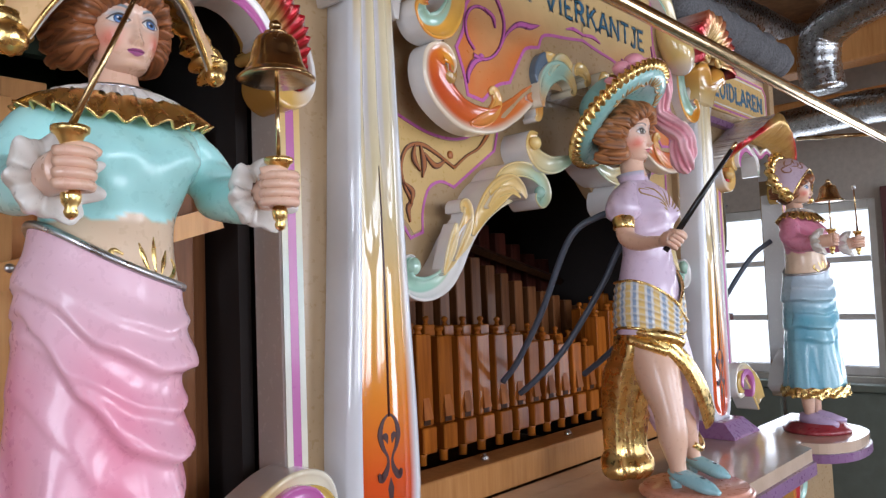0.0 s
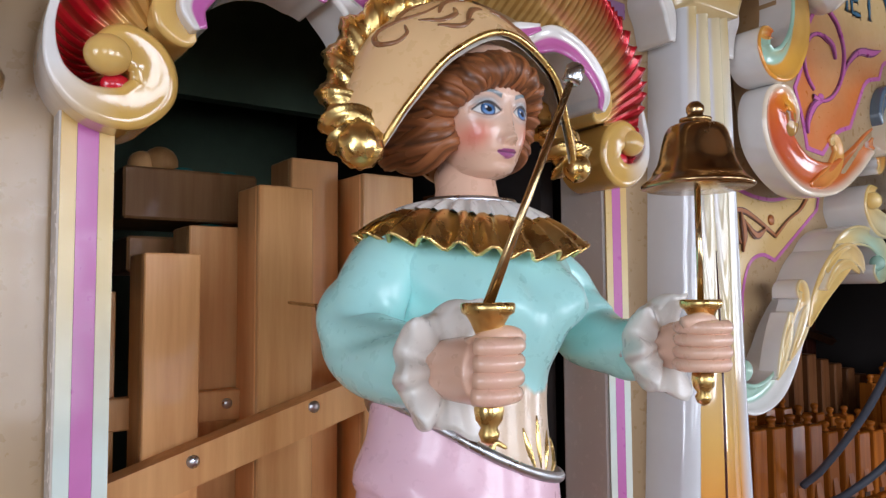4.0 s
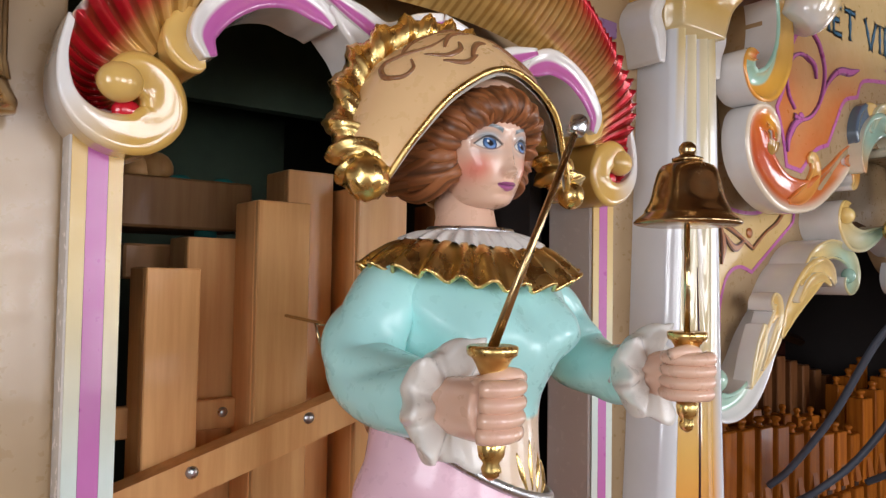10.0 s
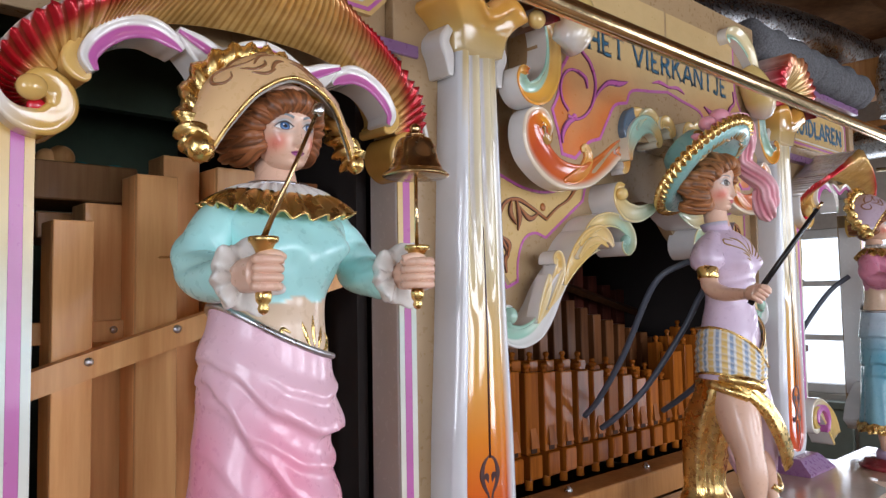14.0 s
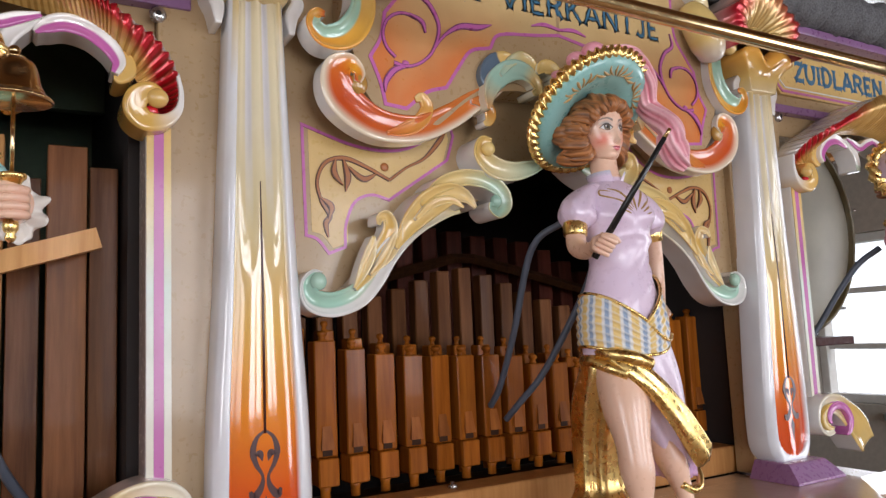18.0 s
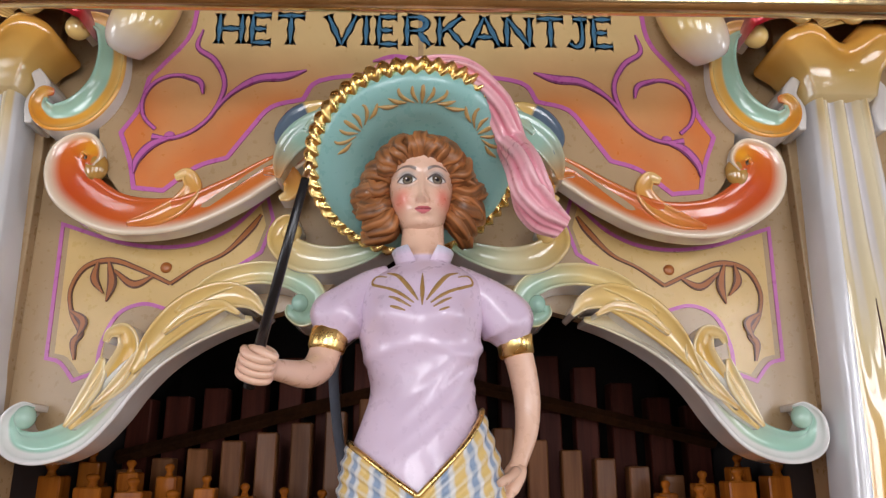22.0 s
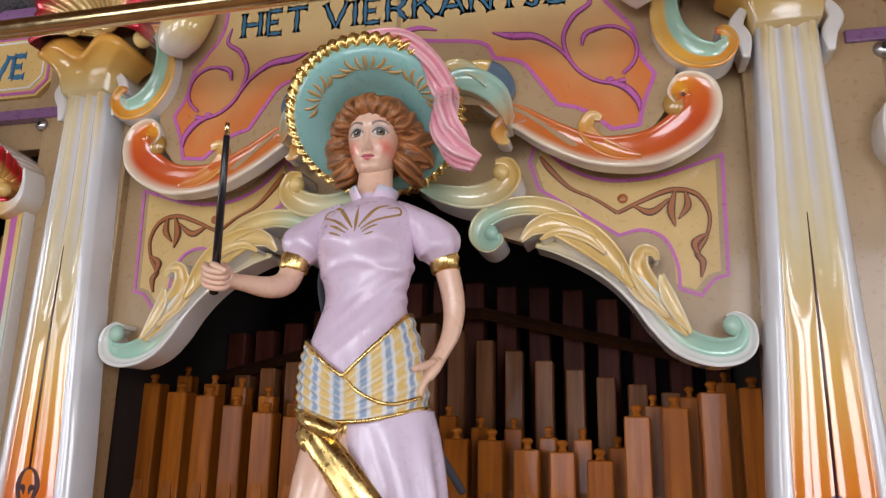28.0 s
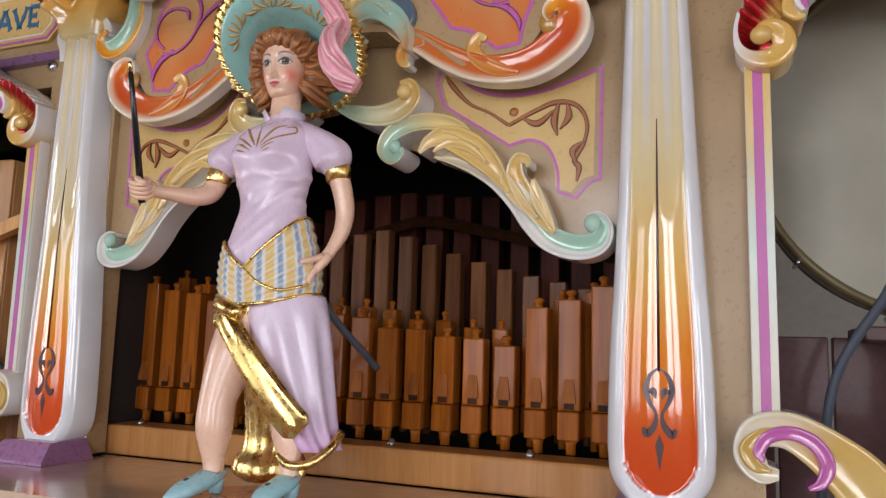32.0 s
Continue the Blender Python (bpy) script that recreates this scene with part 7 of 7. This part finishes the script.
    b.grid([[(0.016 + r * math.cos(t), -0.113 + r * math.sin(t), z) for t in [2 * math.pi * j / 48 for j in range(48)]] for r, z in ((0.083, 1.1965), (0.086, 1.1985), (0.0865, 1.2025), (0.083, 1.2050), (0.0800, 1.2060), (0.0800, 1.2090), (0.0780, 1.2108))], (0.70, 0.32, 0.22), 0, True, (True, True))
    # arm with the baton
    b.tube(spline([(-0.024, -0.050, 1.673), (-0.044, -0.052, 1.664), (-0.060, -0.056, 1.651), (-0.072, -0.061, 1.636), (-0.0775, -0.064, 1.622)], 9), [r[0] for r in spline([(0.018,), (0.0200,), (0.0235,), (0.0265,), (0.0165,)], 9)], LIL, seg=48, twist=lambda t, a: 1 + 0.055 * (abs(math.sin(4 * a + 0.6)) - 0.5) * min(1, 2.4 * t * t) + 0.03 * math.sin(3 * a + 9 * t))
    b.tube([(-0.0772, -0.064, 1.6245), (-0.078, -0.0645, 1.6225), (-0.081, -0.067, 1.6095), (-0.0812, -0.067, 1.608)], [0.0164, 0.0172, 0.0164, 0.0150], (0.8, 0.6, 0.2), 1, 32)
    b.tube(spline([(-0.079, -0.066, 1.616), (-0.085, -0.074, 1.594), (-0.093, -0.098, 1.584), (-0.106, -0.130, 1.583), (-0.116, -0.152, 1.583)], 6), [r[0] for r in spline([(0.0140,), (0.0138,), (0.0120,), (0.0090,), (0.0076,)], 6)], SKINC, seg=18)
    fist(b, (-0.119, -0.164, 1.584), (0.30, -0.52, 0.80), (-0.2, -1, -0.5), 0.0104, wrist=(-0.113, -0.148, 1.583))
    # arm on the hip
    b.tube(spline([(0.032, -0.050, 1.673), (0.052, -0.049, 1.664), (0.070, -0.046, 1.651), (0.083, -0.042, 1.636), (0.0895, -0.040, 1.622)], 9), [r[0] for r in spline([(0.018,), (0.0200,), (0.0235,), (0.0265,), (0.0165,)], 9)], LIL, seg=48, twist=lambda t, a: 1 + 0.055 * (abs(math.sin(4 * a + 1.4)) - 0.5) * min(1, 2.4 * t * t) + 0.03 * math.sin(3 * a + 9 * t))
    b.tube([(0.0888, -0.040, 1.6245), (0.0895, -0.040, 1.6225), (0.0915, -0.039, 1.6085), (0.0918, -0.039, 1.6070)], [0.0164, 0.0172, 0.0164, 0.0150], (0.8, 0.6, 0.2), 1, 32)
    b.tube(spline([(0.0905, -0.040, 1.617), (0.097, -0.036, 1.592), (0.1005, -0.034, 1.566), (0.0985, -0.038, 1.540), (0.091, -0.047, 1.517), (0.086, -0.052, 1.506)], 8), [r[0] for r in spline([(0.0140,), (0.0132,), (0.0122,), (0.0105,), (0.0080,), (0.0080,)], 8)], SKINC, seg=28)
    b.tube(spline([(0.087, -0.051, 1.508), (0.082, -0.058, 1.497), (0.078, -0.064, 1.486)], 5), [0.0098, 0.0104, 0.0108, 0.0110, 0.0108, 0.0104, 0.0100, 0.0094, 0.0086, 0.0074, 0.005], SKINC, seg=20, flat=0.7)
    b.tube(spline([(0.086, -0.060, 1.506), (0.077, -0.074, 1.500), (0.068, -0.084, 1.496)], 4), [0.0046, 0.0045, 0.0044, 0.0043, 0.0042, 0.0041, 0.0039, 0.0036, 0.0028], SKINC, seg=12)
    for k in range(4):
        b.tube(spline([(0.083 - 0.002 * k, -0.060 - 0.002 * k, 1.493 - 0.002 * k), (0.077 - 0.001 * k, -0.068 - 0.001 * k, 1.484 - 0.003 * k), (0.075 - 0.001 * k, -0.066 + 0.001 * k, 1.472 - 0.002 * k)], 4), [0.0044, 0.0044, 0.0043, 0.0042, 0.0041, 0.0040, 0.0038, 0.0034, 0.0026], SKINC, seg=12)
    # head and hair
    hb = Body()
    head(hb, 0, 0, 0, (0.10, 0.075, 0.04), (0.60, 0.14, 0.16), (0.24, 0.30, 0.32))
    HC = (0.30, 0.115, 0.035)
    # mass behind the curls is darkened, as shade painted between them
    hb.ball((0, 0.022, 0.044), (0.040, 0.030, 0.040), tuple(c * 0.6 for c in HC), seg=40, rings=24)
    hb.ball((0, 0.008, 0.066), (0.030, 0.024, 0.018), HC, seg=30, rings=14)
    for k in range(35):                   # curls that stand out all round the face
        f = k / 34
        a = radians(-40 + 260 * f)
        ca, sa = math.cos(a), math.sin(a)
        sd = 1 if ca > 0 else -1
        up = max(0.0, sa)
        x0, z0 = 0.0285 * ca, 0.0345 + 0.0255 * sa
        y0 = -0.006 + 0.010 * (1 - up) - 0.0185 * up ** 1.2
        L = 0.0195 + 0.003 * math.sin(2.3 * k) - 0.007 * up
        tx, tz = -sa, ca
        w = 0.0040 * math.sin(1.9 * k + 0.5) - 0.002 * sd
        p = [(x0 - 0.004 * ca, y0 + 0.006, z0 - 0.003 * sa)]
        for q, dy, sw in ((0.18, -0.0060, 0.4), (0.46, -0.0080, 1.0), (0.74, -0.003, 0.1), (0.97, 0.005, -0.9), (0.98, 0.014, -1.6), (0.80, 0.018, -1.2)):
            p.append((x0 + ca * L * q + tx * w * sw, y0 + dy, z0 + sa * L * q + tz * w * sw - 0.003 * (1 - up) * q))
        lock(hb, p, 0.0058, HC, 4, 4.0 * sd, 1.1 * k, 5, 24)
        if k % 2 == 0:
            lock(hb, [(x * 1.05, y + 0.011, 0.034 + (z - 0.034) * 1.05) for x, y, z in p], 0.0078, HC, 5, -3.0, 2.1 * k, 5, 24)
    b.merge(hb, pose(0.003, -0.040, 1.724, 0, -2, 3) @ Matrix.Diagonal((1.17, 1.12, 1.22, 1)))
    # hat: a tilted brim with a rope edge, crown and feather
    nrm = Vector((0.13, -0.68, -0.71)).normalized()
    C = Vector((-0.002, -0.034, 1.796))
    ux = nrm.cross(Vector((0, 0, 1))).normalized() * -1
    uy = nrm.cross(ux).normalized()
    if uy.z < 0:
        uy = -uy
    TEAL = (0.25, 0.49, 0.46)

    def brim(r, a, off):
        return tuple(C + ux * (0.96 * r * math.cos(a)) + uy * (r * 0.93 * math.sin(a)) + nrm * off)
    seg = 80
    prof = [(0.003, -0.020), (0.040, -0.016), (0.052, -0.006), (0.070, 0.000), (0.086, 0.003), (0.099, 0.002), (0.1055, -0.006), (0.1035, -0.015), (0.094, -0.017), (0.070, -0.018), (0.054, -0.022), (0.050, -0.032), (0.047, -0.058), (0.042, -0.066), (0.022, -0.070), (0.004, -0.071)]
    b.grid([[brim(r, 2 * math.pi * j / seg, o) for j in range(seg)] for r, o in prof], TEAL, 0, True, (False, True))
    rope(b, [brim(0.106, 2 * math.pi * k / 1440, -0.011) for k in range(1441)], 0.0082, 1, 50, 20, 2)
    # gold leaf strokes under the brim
    LEAF = ([(0, 0.072), (0.4, 0.085), (0, 0.097)], [(3, 0.073), (7, 0.084), (6, 0.096)], [(6, 0.073), (13, 0.079), (16, 0.088), (12, 0.094)], [(12, 0.074), (19, 0.077), (25, 0.085)], [(19, 0.073), (27, 0.075), (34, 0.081)])
    for a0, keep in ((94, 5), (38, 4), (150, 4)):
        for side in (-1, 1):
            for cu in LEAF[:keep]:
                pts = [brim(r, radians(a0 + side * d), 0.0018 if r < 0.090 else 0.0012) for d, r in spline(cu, 5)]
                n = len(pts)
                b.tube(pts, [0.0004 + 0.0019 * math.sin(math.pi * (k + 0.6) / (n + 0.2)) ** 1.5 for k in range(n)], (0.44, 0.27, 0.09), 0, 6)
    fp = spline([brim(0.088, radians(128), -0.030), brim(0.100, radians(100), -0.028), brim(0.110, radians(72), -0.022), brim(0.106, radians(48), -0.008), brim(0.100, radians(24), 0.010), (0.097, -0.086, 1.776), (0.103, -0.084, 1.752), (0.114, -0.079, 1.733), (0.132, -0.074, 1.720)], 12)
    n = len(fp)

    def barb(t, a):
        return 0.6 * math.cos(5 * a + 24 * t + 0.8 * math.sin(2 * a)) + 0.4 * math.cos(12 * a + 40 * t)
    b.tube(fp, [0.004 + 0.0125 * min(1, 2.6 * k / (n - 1)) + 0.004 * math.exp(-((k / (n - 1) - 0.78) / 0.14) ** 2) - 0.004 * max(0, k / (n - 1) - 0.9) * 10 for k in range(n)], lambda t, a: lerp((0.66, 0.17, 0.24), (0.84, 0.50, 0.54), 0.55 + 0.45 * barb(t, a)), 0, 96, flat=0.80,
           twist=lambda t, a: 1 + 0.17 * barb(t, a))
    for a0, r0, w in ((112, 0.092, 0.019), (132, 0.088, 0.016)):
        c = Vector(brim(r0, radians(a0), -0.036))
        b.ball(tuple(c), (w, w * 0.9, w * 0.8), (0.80, 0.34, 0.42), seg=24, rings=14)
    b.tube([brim(0.080, radians(150), -0.030), brim(0.092, radians(152), -0.028)], [0.0085, 0.0085], (0.8, 0.6, 0.2), 1, 16)
    b.tube([brim(0.092, radians(153), -0.027), brim(0.108, radians(158), -0.022)], [0.006, 0.0085], (0.78, 0.36, 0.42), 0, 12, flat=0.6)
    return thing("conductor_statue", "painted wooden conductor statue in lilac dress and teal hat", "statue", b.mesh("conductor_statue", FIGMATS), "carved figures")


def lambda_c(a, c, rows):
    return [[lerp(a, c, max(0, i - 2) / 2) for _ in r] for i, r in enumerate(rows)]


conductor()
bt = thing("baton", "black conductor's baton with a brass tip", "baton")
h0, h1 = Vector((-0.126, -0.154, 1.568)), Vector((-0.074, -0.243, 1.714))
part("stick", Body().tube([tuple(h0), tuple(h0.lerp(h1, 0.5)), tuple(h0.lerp(h1, 0.93))], [0.0046, 0.0040, 0.0030], (1, 1, 1), 0, 12), plain("black_lacquer", (0.012, 0.012, 0.014), 0.25), bt, "black lacquered stick")
part("tip", Body().tube([tuple(h0.lerp(h1, 0.93)), tuple(h1)], [0.0027, 0.0022], (1, 1, 1), 0, 12), M_BRASS, bt, "brass tip")

# ---- left bay: wooden bass pipes, bar, box, hoses ----
for x0, x1, y, top, d in ((-0.990, -0.952, 0.132, 1.669, 0.042), (-0.946, -0.904, 0.182, 1.694, 0.045), (-0.910, -0.866, 0.132, 1.722, 0.045), (-0.861, -0.817, 0.186, 1.756, 0.045), (-0.812, -0.762, 0.150, 1.742, 0.05), (-1.032, -0.998, 0.178, 1.643, 0.045), (-0.758, -0.722, 0.195, 1.70, 0.045), (-0.716, -0.672, 0.155, 1.735, 0.05), (-0.666, -0.632, 0.20, 1.72, 0.045)):
    p = thing("bass_pipe", "tall square beech bass pipe standing in the side bay", "organ pipe", group="bass pipes")
    p.location = (x0, y, 1.149)
    w = x1 - x0
    # pipes on the right take the darker wood, shade painted as tone
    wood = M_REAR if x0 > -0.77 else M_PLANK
    part("pipe_front", box(0, w, 0, 0.006, 0, top - 1.149, 0.001, 1), wood, p, "", False)
    part("pipe_side", box(0, 0.006, 0.0062, d, 0, top - 1.149, 0.001, 1), wood, p, "", False)
    part("pipe_side", box(w - 0.006, w, 0.0062, d, 0, top - 1.149, 0.001, 1), wood, p, "", False)
    part("pipe_top", box(0.0062, w - 0.0062, 0.0062, d, top - 1.149 - 0.02, top - 1.149 - 0.002), wood, p, "", False)
bar = thing("slanted_bar", "slanted beech bar screwed across the bass pipes", "bar")
bd = Vector((0.245, 0, 0.073)).normalized()
bn = Vector((-bd.z, 0, bd.x))
rows = []
for t, in ((0,), (1,)):
    c = Vector((-1.045, 0.111, 1.501)) + bd * (0.40 * t)
    rows.append([tuple(c + bn * 0.0125 + Vector((0, 0, 0))), tuple(c - bn * 0.0125), tuple(c - bn * 0.0125 + Vector((0, 0.02, 0))), tuple(c + bn * 0.0125 + Vector((0, 0.02, 0)))])
part("bar_board", Body().grid(rows, (1, 1, 1), 0, True, (True, True)), M_PLANK, bar, "", False)
for x, z in ((-0.962, 1.533), (-0.875, 1.561), (-0.79, 1.583)):
    part("screw", lathe([(0.0045, 0), (0.0045, -0.001), (0.002, -0.0025)], 12, (x, 0.1112, z - 0.003), "y"), M_STEEL, bar)
bar2 = thing("rear_bar", "beech bar behind the front bass pipes", "bar")
part("bar_board", box(-1.05, -0.85, 0.1685, 0.1785, 1.545, 1.568, 0.001, 1), M_PLANK, bar2, "", False)
part("screw", lathe([(0.004, 0), (0.004, -0.001), (0.002, -0.0025)], 12, (-0.92, 0.1685, 1.558), "y"), M_STEEL, bar2)
bx = thing("valve_box", "small brown wooden box with teal felt pads", "box")
part("box_body", box(-0.980, -0.866, 0.25, 0.37, 1.704, 1.748, 0.002, 1), M_BOXW, bx, "", False)
part("lower_block", box(-0.975, -0.860, 0.255, 0.37, 1.66, 1.690, 0.002, 1), M_BOXW, bx, "", False)
for x in (-0.925, -0.885):
    part("felt_pad", lathe([(0.010, 0), (0.011, 0.002), (0.006, 0.005)], 14, (x, 0.275, 1.7482)), M_TEAL, bx, "teal felt pad")
part("felt_pad", lathe([(0.010, 1.690), (0.010, 1.704)], 14, (-0.90, 0.275, 0)), M_TEAL, bx, "teal felt pad")
for x, r in ((-0.952, 0.013), (-0.936, 0.016)):
    part("wooden_knob", Body().ball((x, 0.31, 1.748 + r * 0.85), (r, r, r), (1, 1, 1)), M_PLANK, bx, "round wooden knob")
sup = thing("box_stand", "dark wooden stand under the valve box", "stand")
part("stand_post", box(-0.935, -0.885, 0.28, 0.36, 1.1485, 1.6595), M_REAR, sup, "", False)


def hose(pts, r, label, n=10):
    h = thing("hose", label, "hose", group="grey hoses")
    part("tube", Body().tube([tuple(p) for p in spline(pts, n)], r, (1, 1, 1), 0, 12), M_HOSE, h)
    return h


hose([(-0.036, -0.03, 1.640), (-0.06, -0.010, 1.634), (-0.085, 0.03, 1.600), (-0.075, 0.10, 1.48), (-0.062, 0.165, 1.395), (-0.06, 0.20, 1.36)], 0.0052, "grey rubber hose from the statue down to the pipes")
hose([(0.00, -0.022, 1.600), (0.004, 0.00, 1.570), (-0.004, 0.025, 1.52), (-0.03, 0.085, 1.42), (-0.05, 0.135, 1.365), (-0.05, 0.17, 1.34)], 0.0052, "grey rubber hose from the statue down to the pipes")
hose([(0.046, 0.0, 1.46), (0.060, 0.03, 1.425), (0.072, 0.08, 1.388), (0.079, 0.12, 1.362)], 0.0052, "grey rubber hose behind the statue")
hose([(-0.80, 0.015, 1.60), (-0.79, 0.05, 1.55), (-0.80, 0.09, 1.48), (-0.76, 0.14, 1.36), (-0.70, 0.20, 1.25), (-0.66, 0.24, 1.15)], 0.006, "grey rubber hose behind the bell ringer")
hose([(0.80, 0.02, 1.62), (0.77, 0.06, 1.58), (0.74, 0.12, 1.48), (0.68, 0.16, 1.36), (0.66, 0.18, 1.16)], 0.006, "grey rubber hose behind the bell ringer")

# ---- right bay: bass drum ----
drum = thing("bass_drum", "large bass drum with a stained cream skin and dark rim", "drum")
DC = (0.848, 0.262, 1.698)
part("skin", lathe([(0.249, 0.002), (0.244, -0.001), (0.12, -0.003), (0.002, -0.003)], 96, DC, "y"), M_SKIN, drum, "stained cream skin")
part("hoop", lathe([(0.245, 0.0), (0.246, -0.011), (0.252, -0.014), (0.258, -0.010), (0.258, 0.032), (0.250, 0.034)], 96, DC, "y"), plain("olive_hoop_paint", (0.16, 0.12, 0.05), 0.35), drum, "dark olive hoop")
part("shell", lathe([(0.249, 0.035), (0.249, 0.13), (0.12, 0.131), (0.002, 0.131)], 96, DC, "y"), M_ROSE, drum, "dark drum shell")
for k in range(12):
    a = 2 * math.pi * k / 12 + 0.2
    x, z = DC[0] + 0.2615 * math.cos(a), DC[2] + 0.2615 * math.sin(a)
    part("tension_screw", lathe([(0.0035, -0.018), (0.0035, 0.05)], 8, (x, DC[1], z), "y"), M_STEEL, drum, "small steel tension screw")
stand = thing("drum_cradle", "dark maroon boards under the bass drum", "stand")
for k in range(4):
    part("board", box(0.475 + 0.075 * k, 0.475 + 0.075 * k + 0.07, 0.34, 0.358, 1.10, 1.425, 0.002, 1), M_ROSE, stand, "", False)
part("rail", box(0.72, 0.94, 0.18, 0.338, 1.418, 1.436, 0.002, 1), M_ROSE, stand, "", False)

# ---- on and beside the organ ----
for x0, x1 in ((0.40, 1.12), (-1.12, -0.40)):
    ro = thing("fleece_roll", "rolled grey fleece lying on top of the organ", "blanket", group="fleece rolls")
    n = 60
    part("roll", Body().tube([(x0 + (x1 - x0) * k / n, 0.075, 2.147 + 0.004 * math.sin(k * 0.7)) for k in range(n + 1)], [(0.046 + 0.003 * math.sin(k * 1.9) + 0.002 * math.sin(k * 4.3)) * (0.6 if k in (0, n) else 1) for k in range(n + 1)], (1, 1, 1), 0, 28, twist=lambda t, a: 1 + 0.03 * math.sin(5 * a + 40 * t)), M_FLEECE, ro)
bf = thing("brass_fitting", "worn fluted brass fitting screwed to the outer board", "fitting")
part("fluted_body", Body().tube([(-1.100, 0.062, z) for z in (1.768, 1.78, 1.84, 1.90, 1.98)], [0.016, 0.014, 0.0135, 0.0135, 0.0135], (1, 1, 1), 0, 40, twist=lambda t, a: 1 + 0.08 * math.sin(10 * a)), M_BELL, bf)
part("foot", lathe([(0.010, 1.748), (0.020, 1.750), (0.021, 1.756), (0.017, 1.764), (0.016, 1.7675)], 28, (-1.100, 0.062, 0)), M_BELL, bf)
part("screw", lathe([(0.004, 0), (0.004, -0.001), (0.002, -0.002)], 10, (-1.100, 0.044, 1.76), "y"), M_STEEL, bf)

# ducts under the ceiling


def duct(pts, r, label):
    d = thing("duct", label, "duct", group="ventilation ducts")
    p = spline(pts, 14)
    part("pipe", Body().tube([tuple(q) for q in p], [r * (1 + 0.02 * (k % 5 == 0)) for k in range(len(p))], (1, 1, 1), 0, 32), M_DUCT, d)
    return d


duct([(1.2, 0.80, 2.62), (1.7, 0.62, 2.66), (2.2, 0.55, 2.68), (2.9, 0.5, 2.68)], 0.085, "galvanised round ventilation duct under the ceiling")
duct([(2.2, 0.25, 2.30), (2.2, 0.26, 2.42), (2.18, 0.22, 2.54), (2.1, 0.02, 2.60), (2.0, -0.4, 2.62), (1.9, -1.2, 2.62)], 0.085, "galvanised ventilation duct with a bend")
duct([(2.8, 0.6, 2.30), (2.6, 0.2, 2.28), (2.45, -0.1, 2.24), (2.4, -0.5, 2.24), (2.4, -1.5, 2.24)], 0.075, "galvanised ventilation duct with a bend")
for e in (1,):
    ep = thing("end_post", "white and green painted end post of the organ front", "post")
    part("shaft", lathe([(0.020, 1.20), (0.022, 1.22), (0.015, 1.26), (0.013, 1.6), (0.013, 1.85), (0.020, 1.88), (0.018, 1.90)], 24, (1.11, 0.06, 0)), M_FRAME, ep)
    part("side_leaf", Body().tube(spline([(1.12, 0.06, 1.21), (1.16, 0.04, 1.27), (1.13, 0.05, 1.34), (1.125, 0.055, 1.42)], 6), [0.018] * 19, (1, 1, 1), 0, 14), M_FRAME, ep, "white carved leaf")

hk = thing("wire_hook", "thin brass wire hook beside the bell ringer", "hook")
part("wire", Body().tube([(-0.886, 0.131, 1.634), (-0.889, 0.050, 1.631), (-0.903, 0.050, 1.633), (-0.899, 0.050, 1.620), (-0.894, 0.050, 1.612)], 0.0013, (1, 1, 1), 0, 8), M_BRASS, hk)
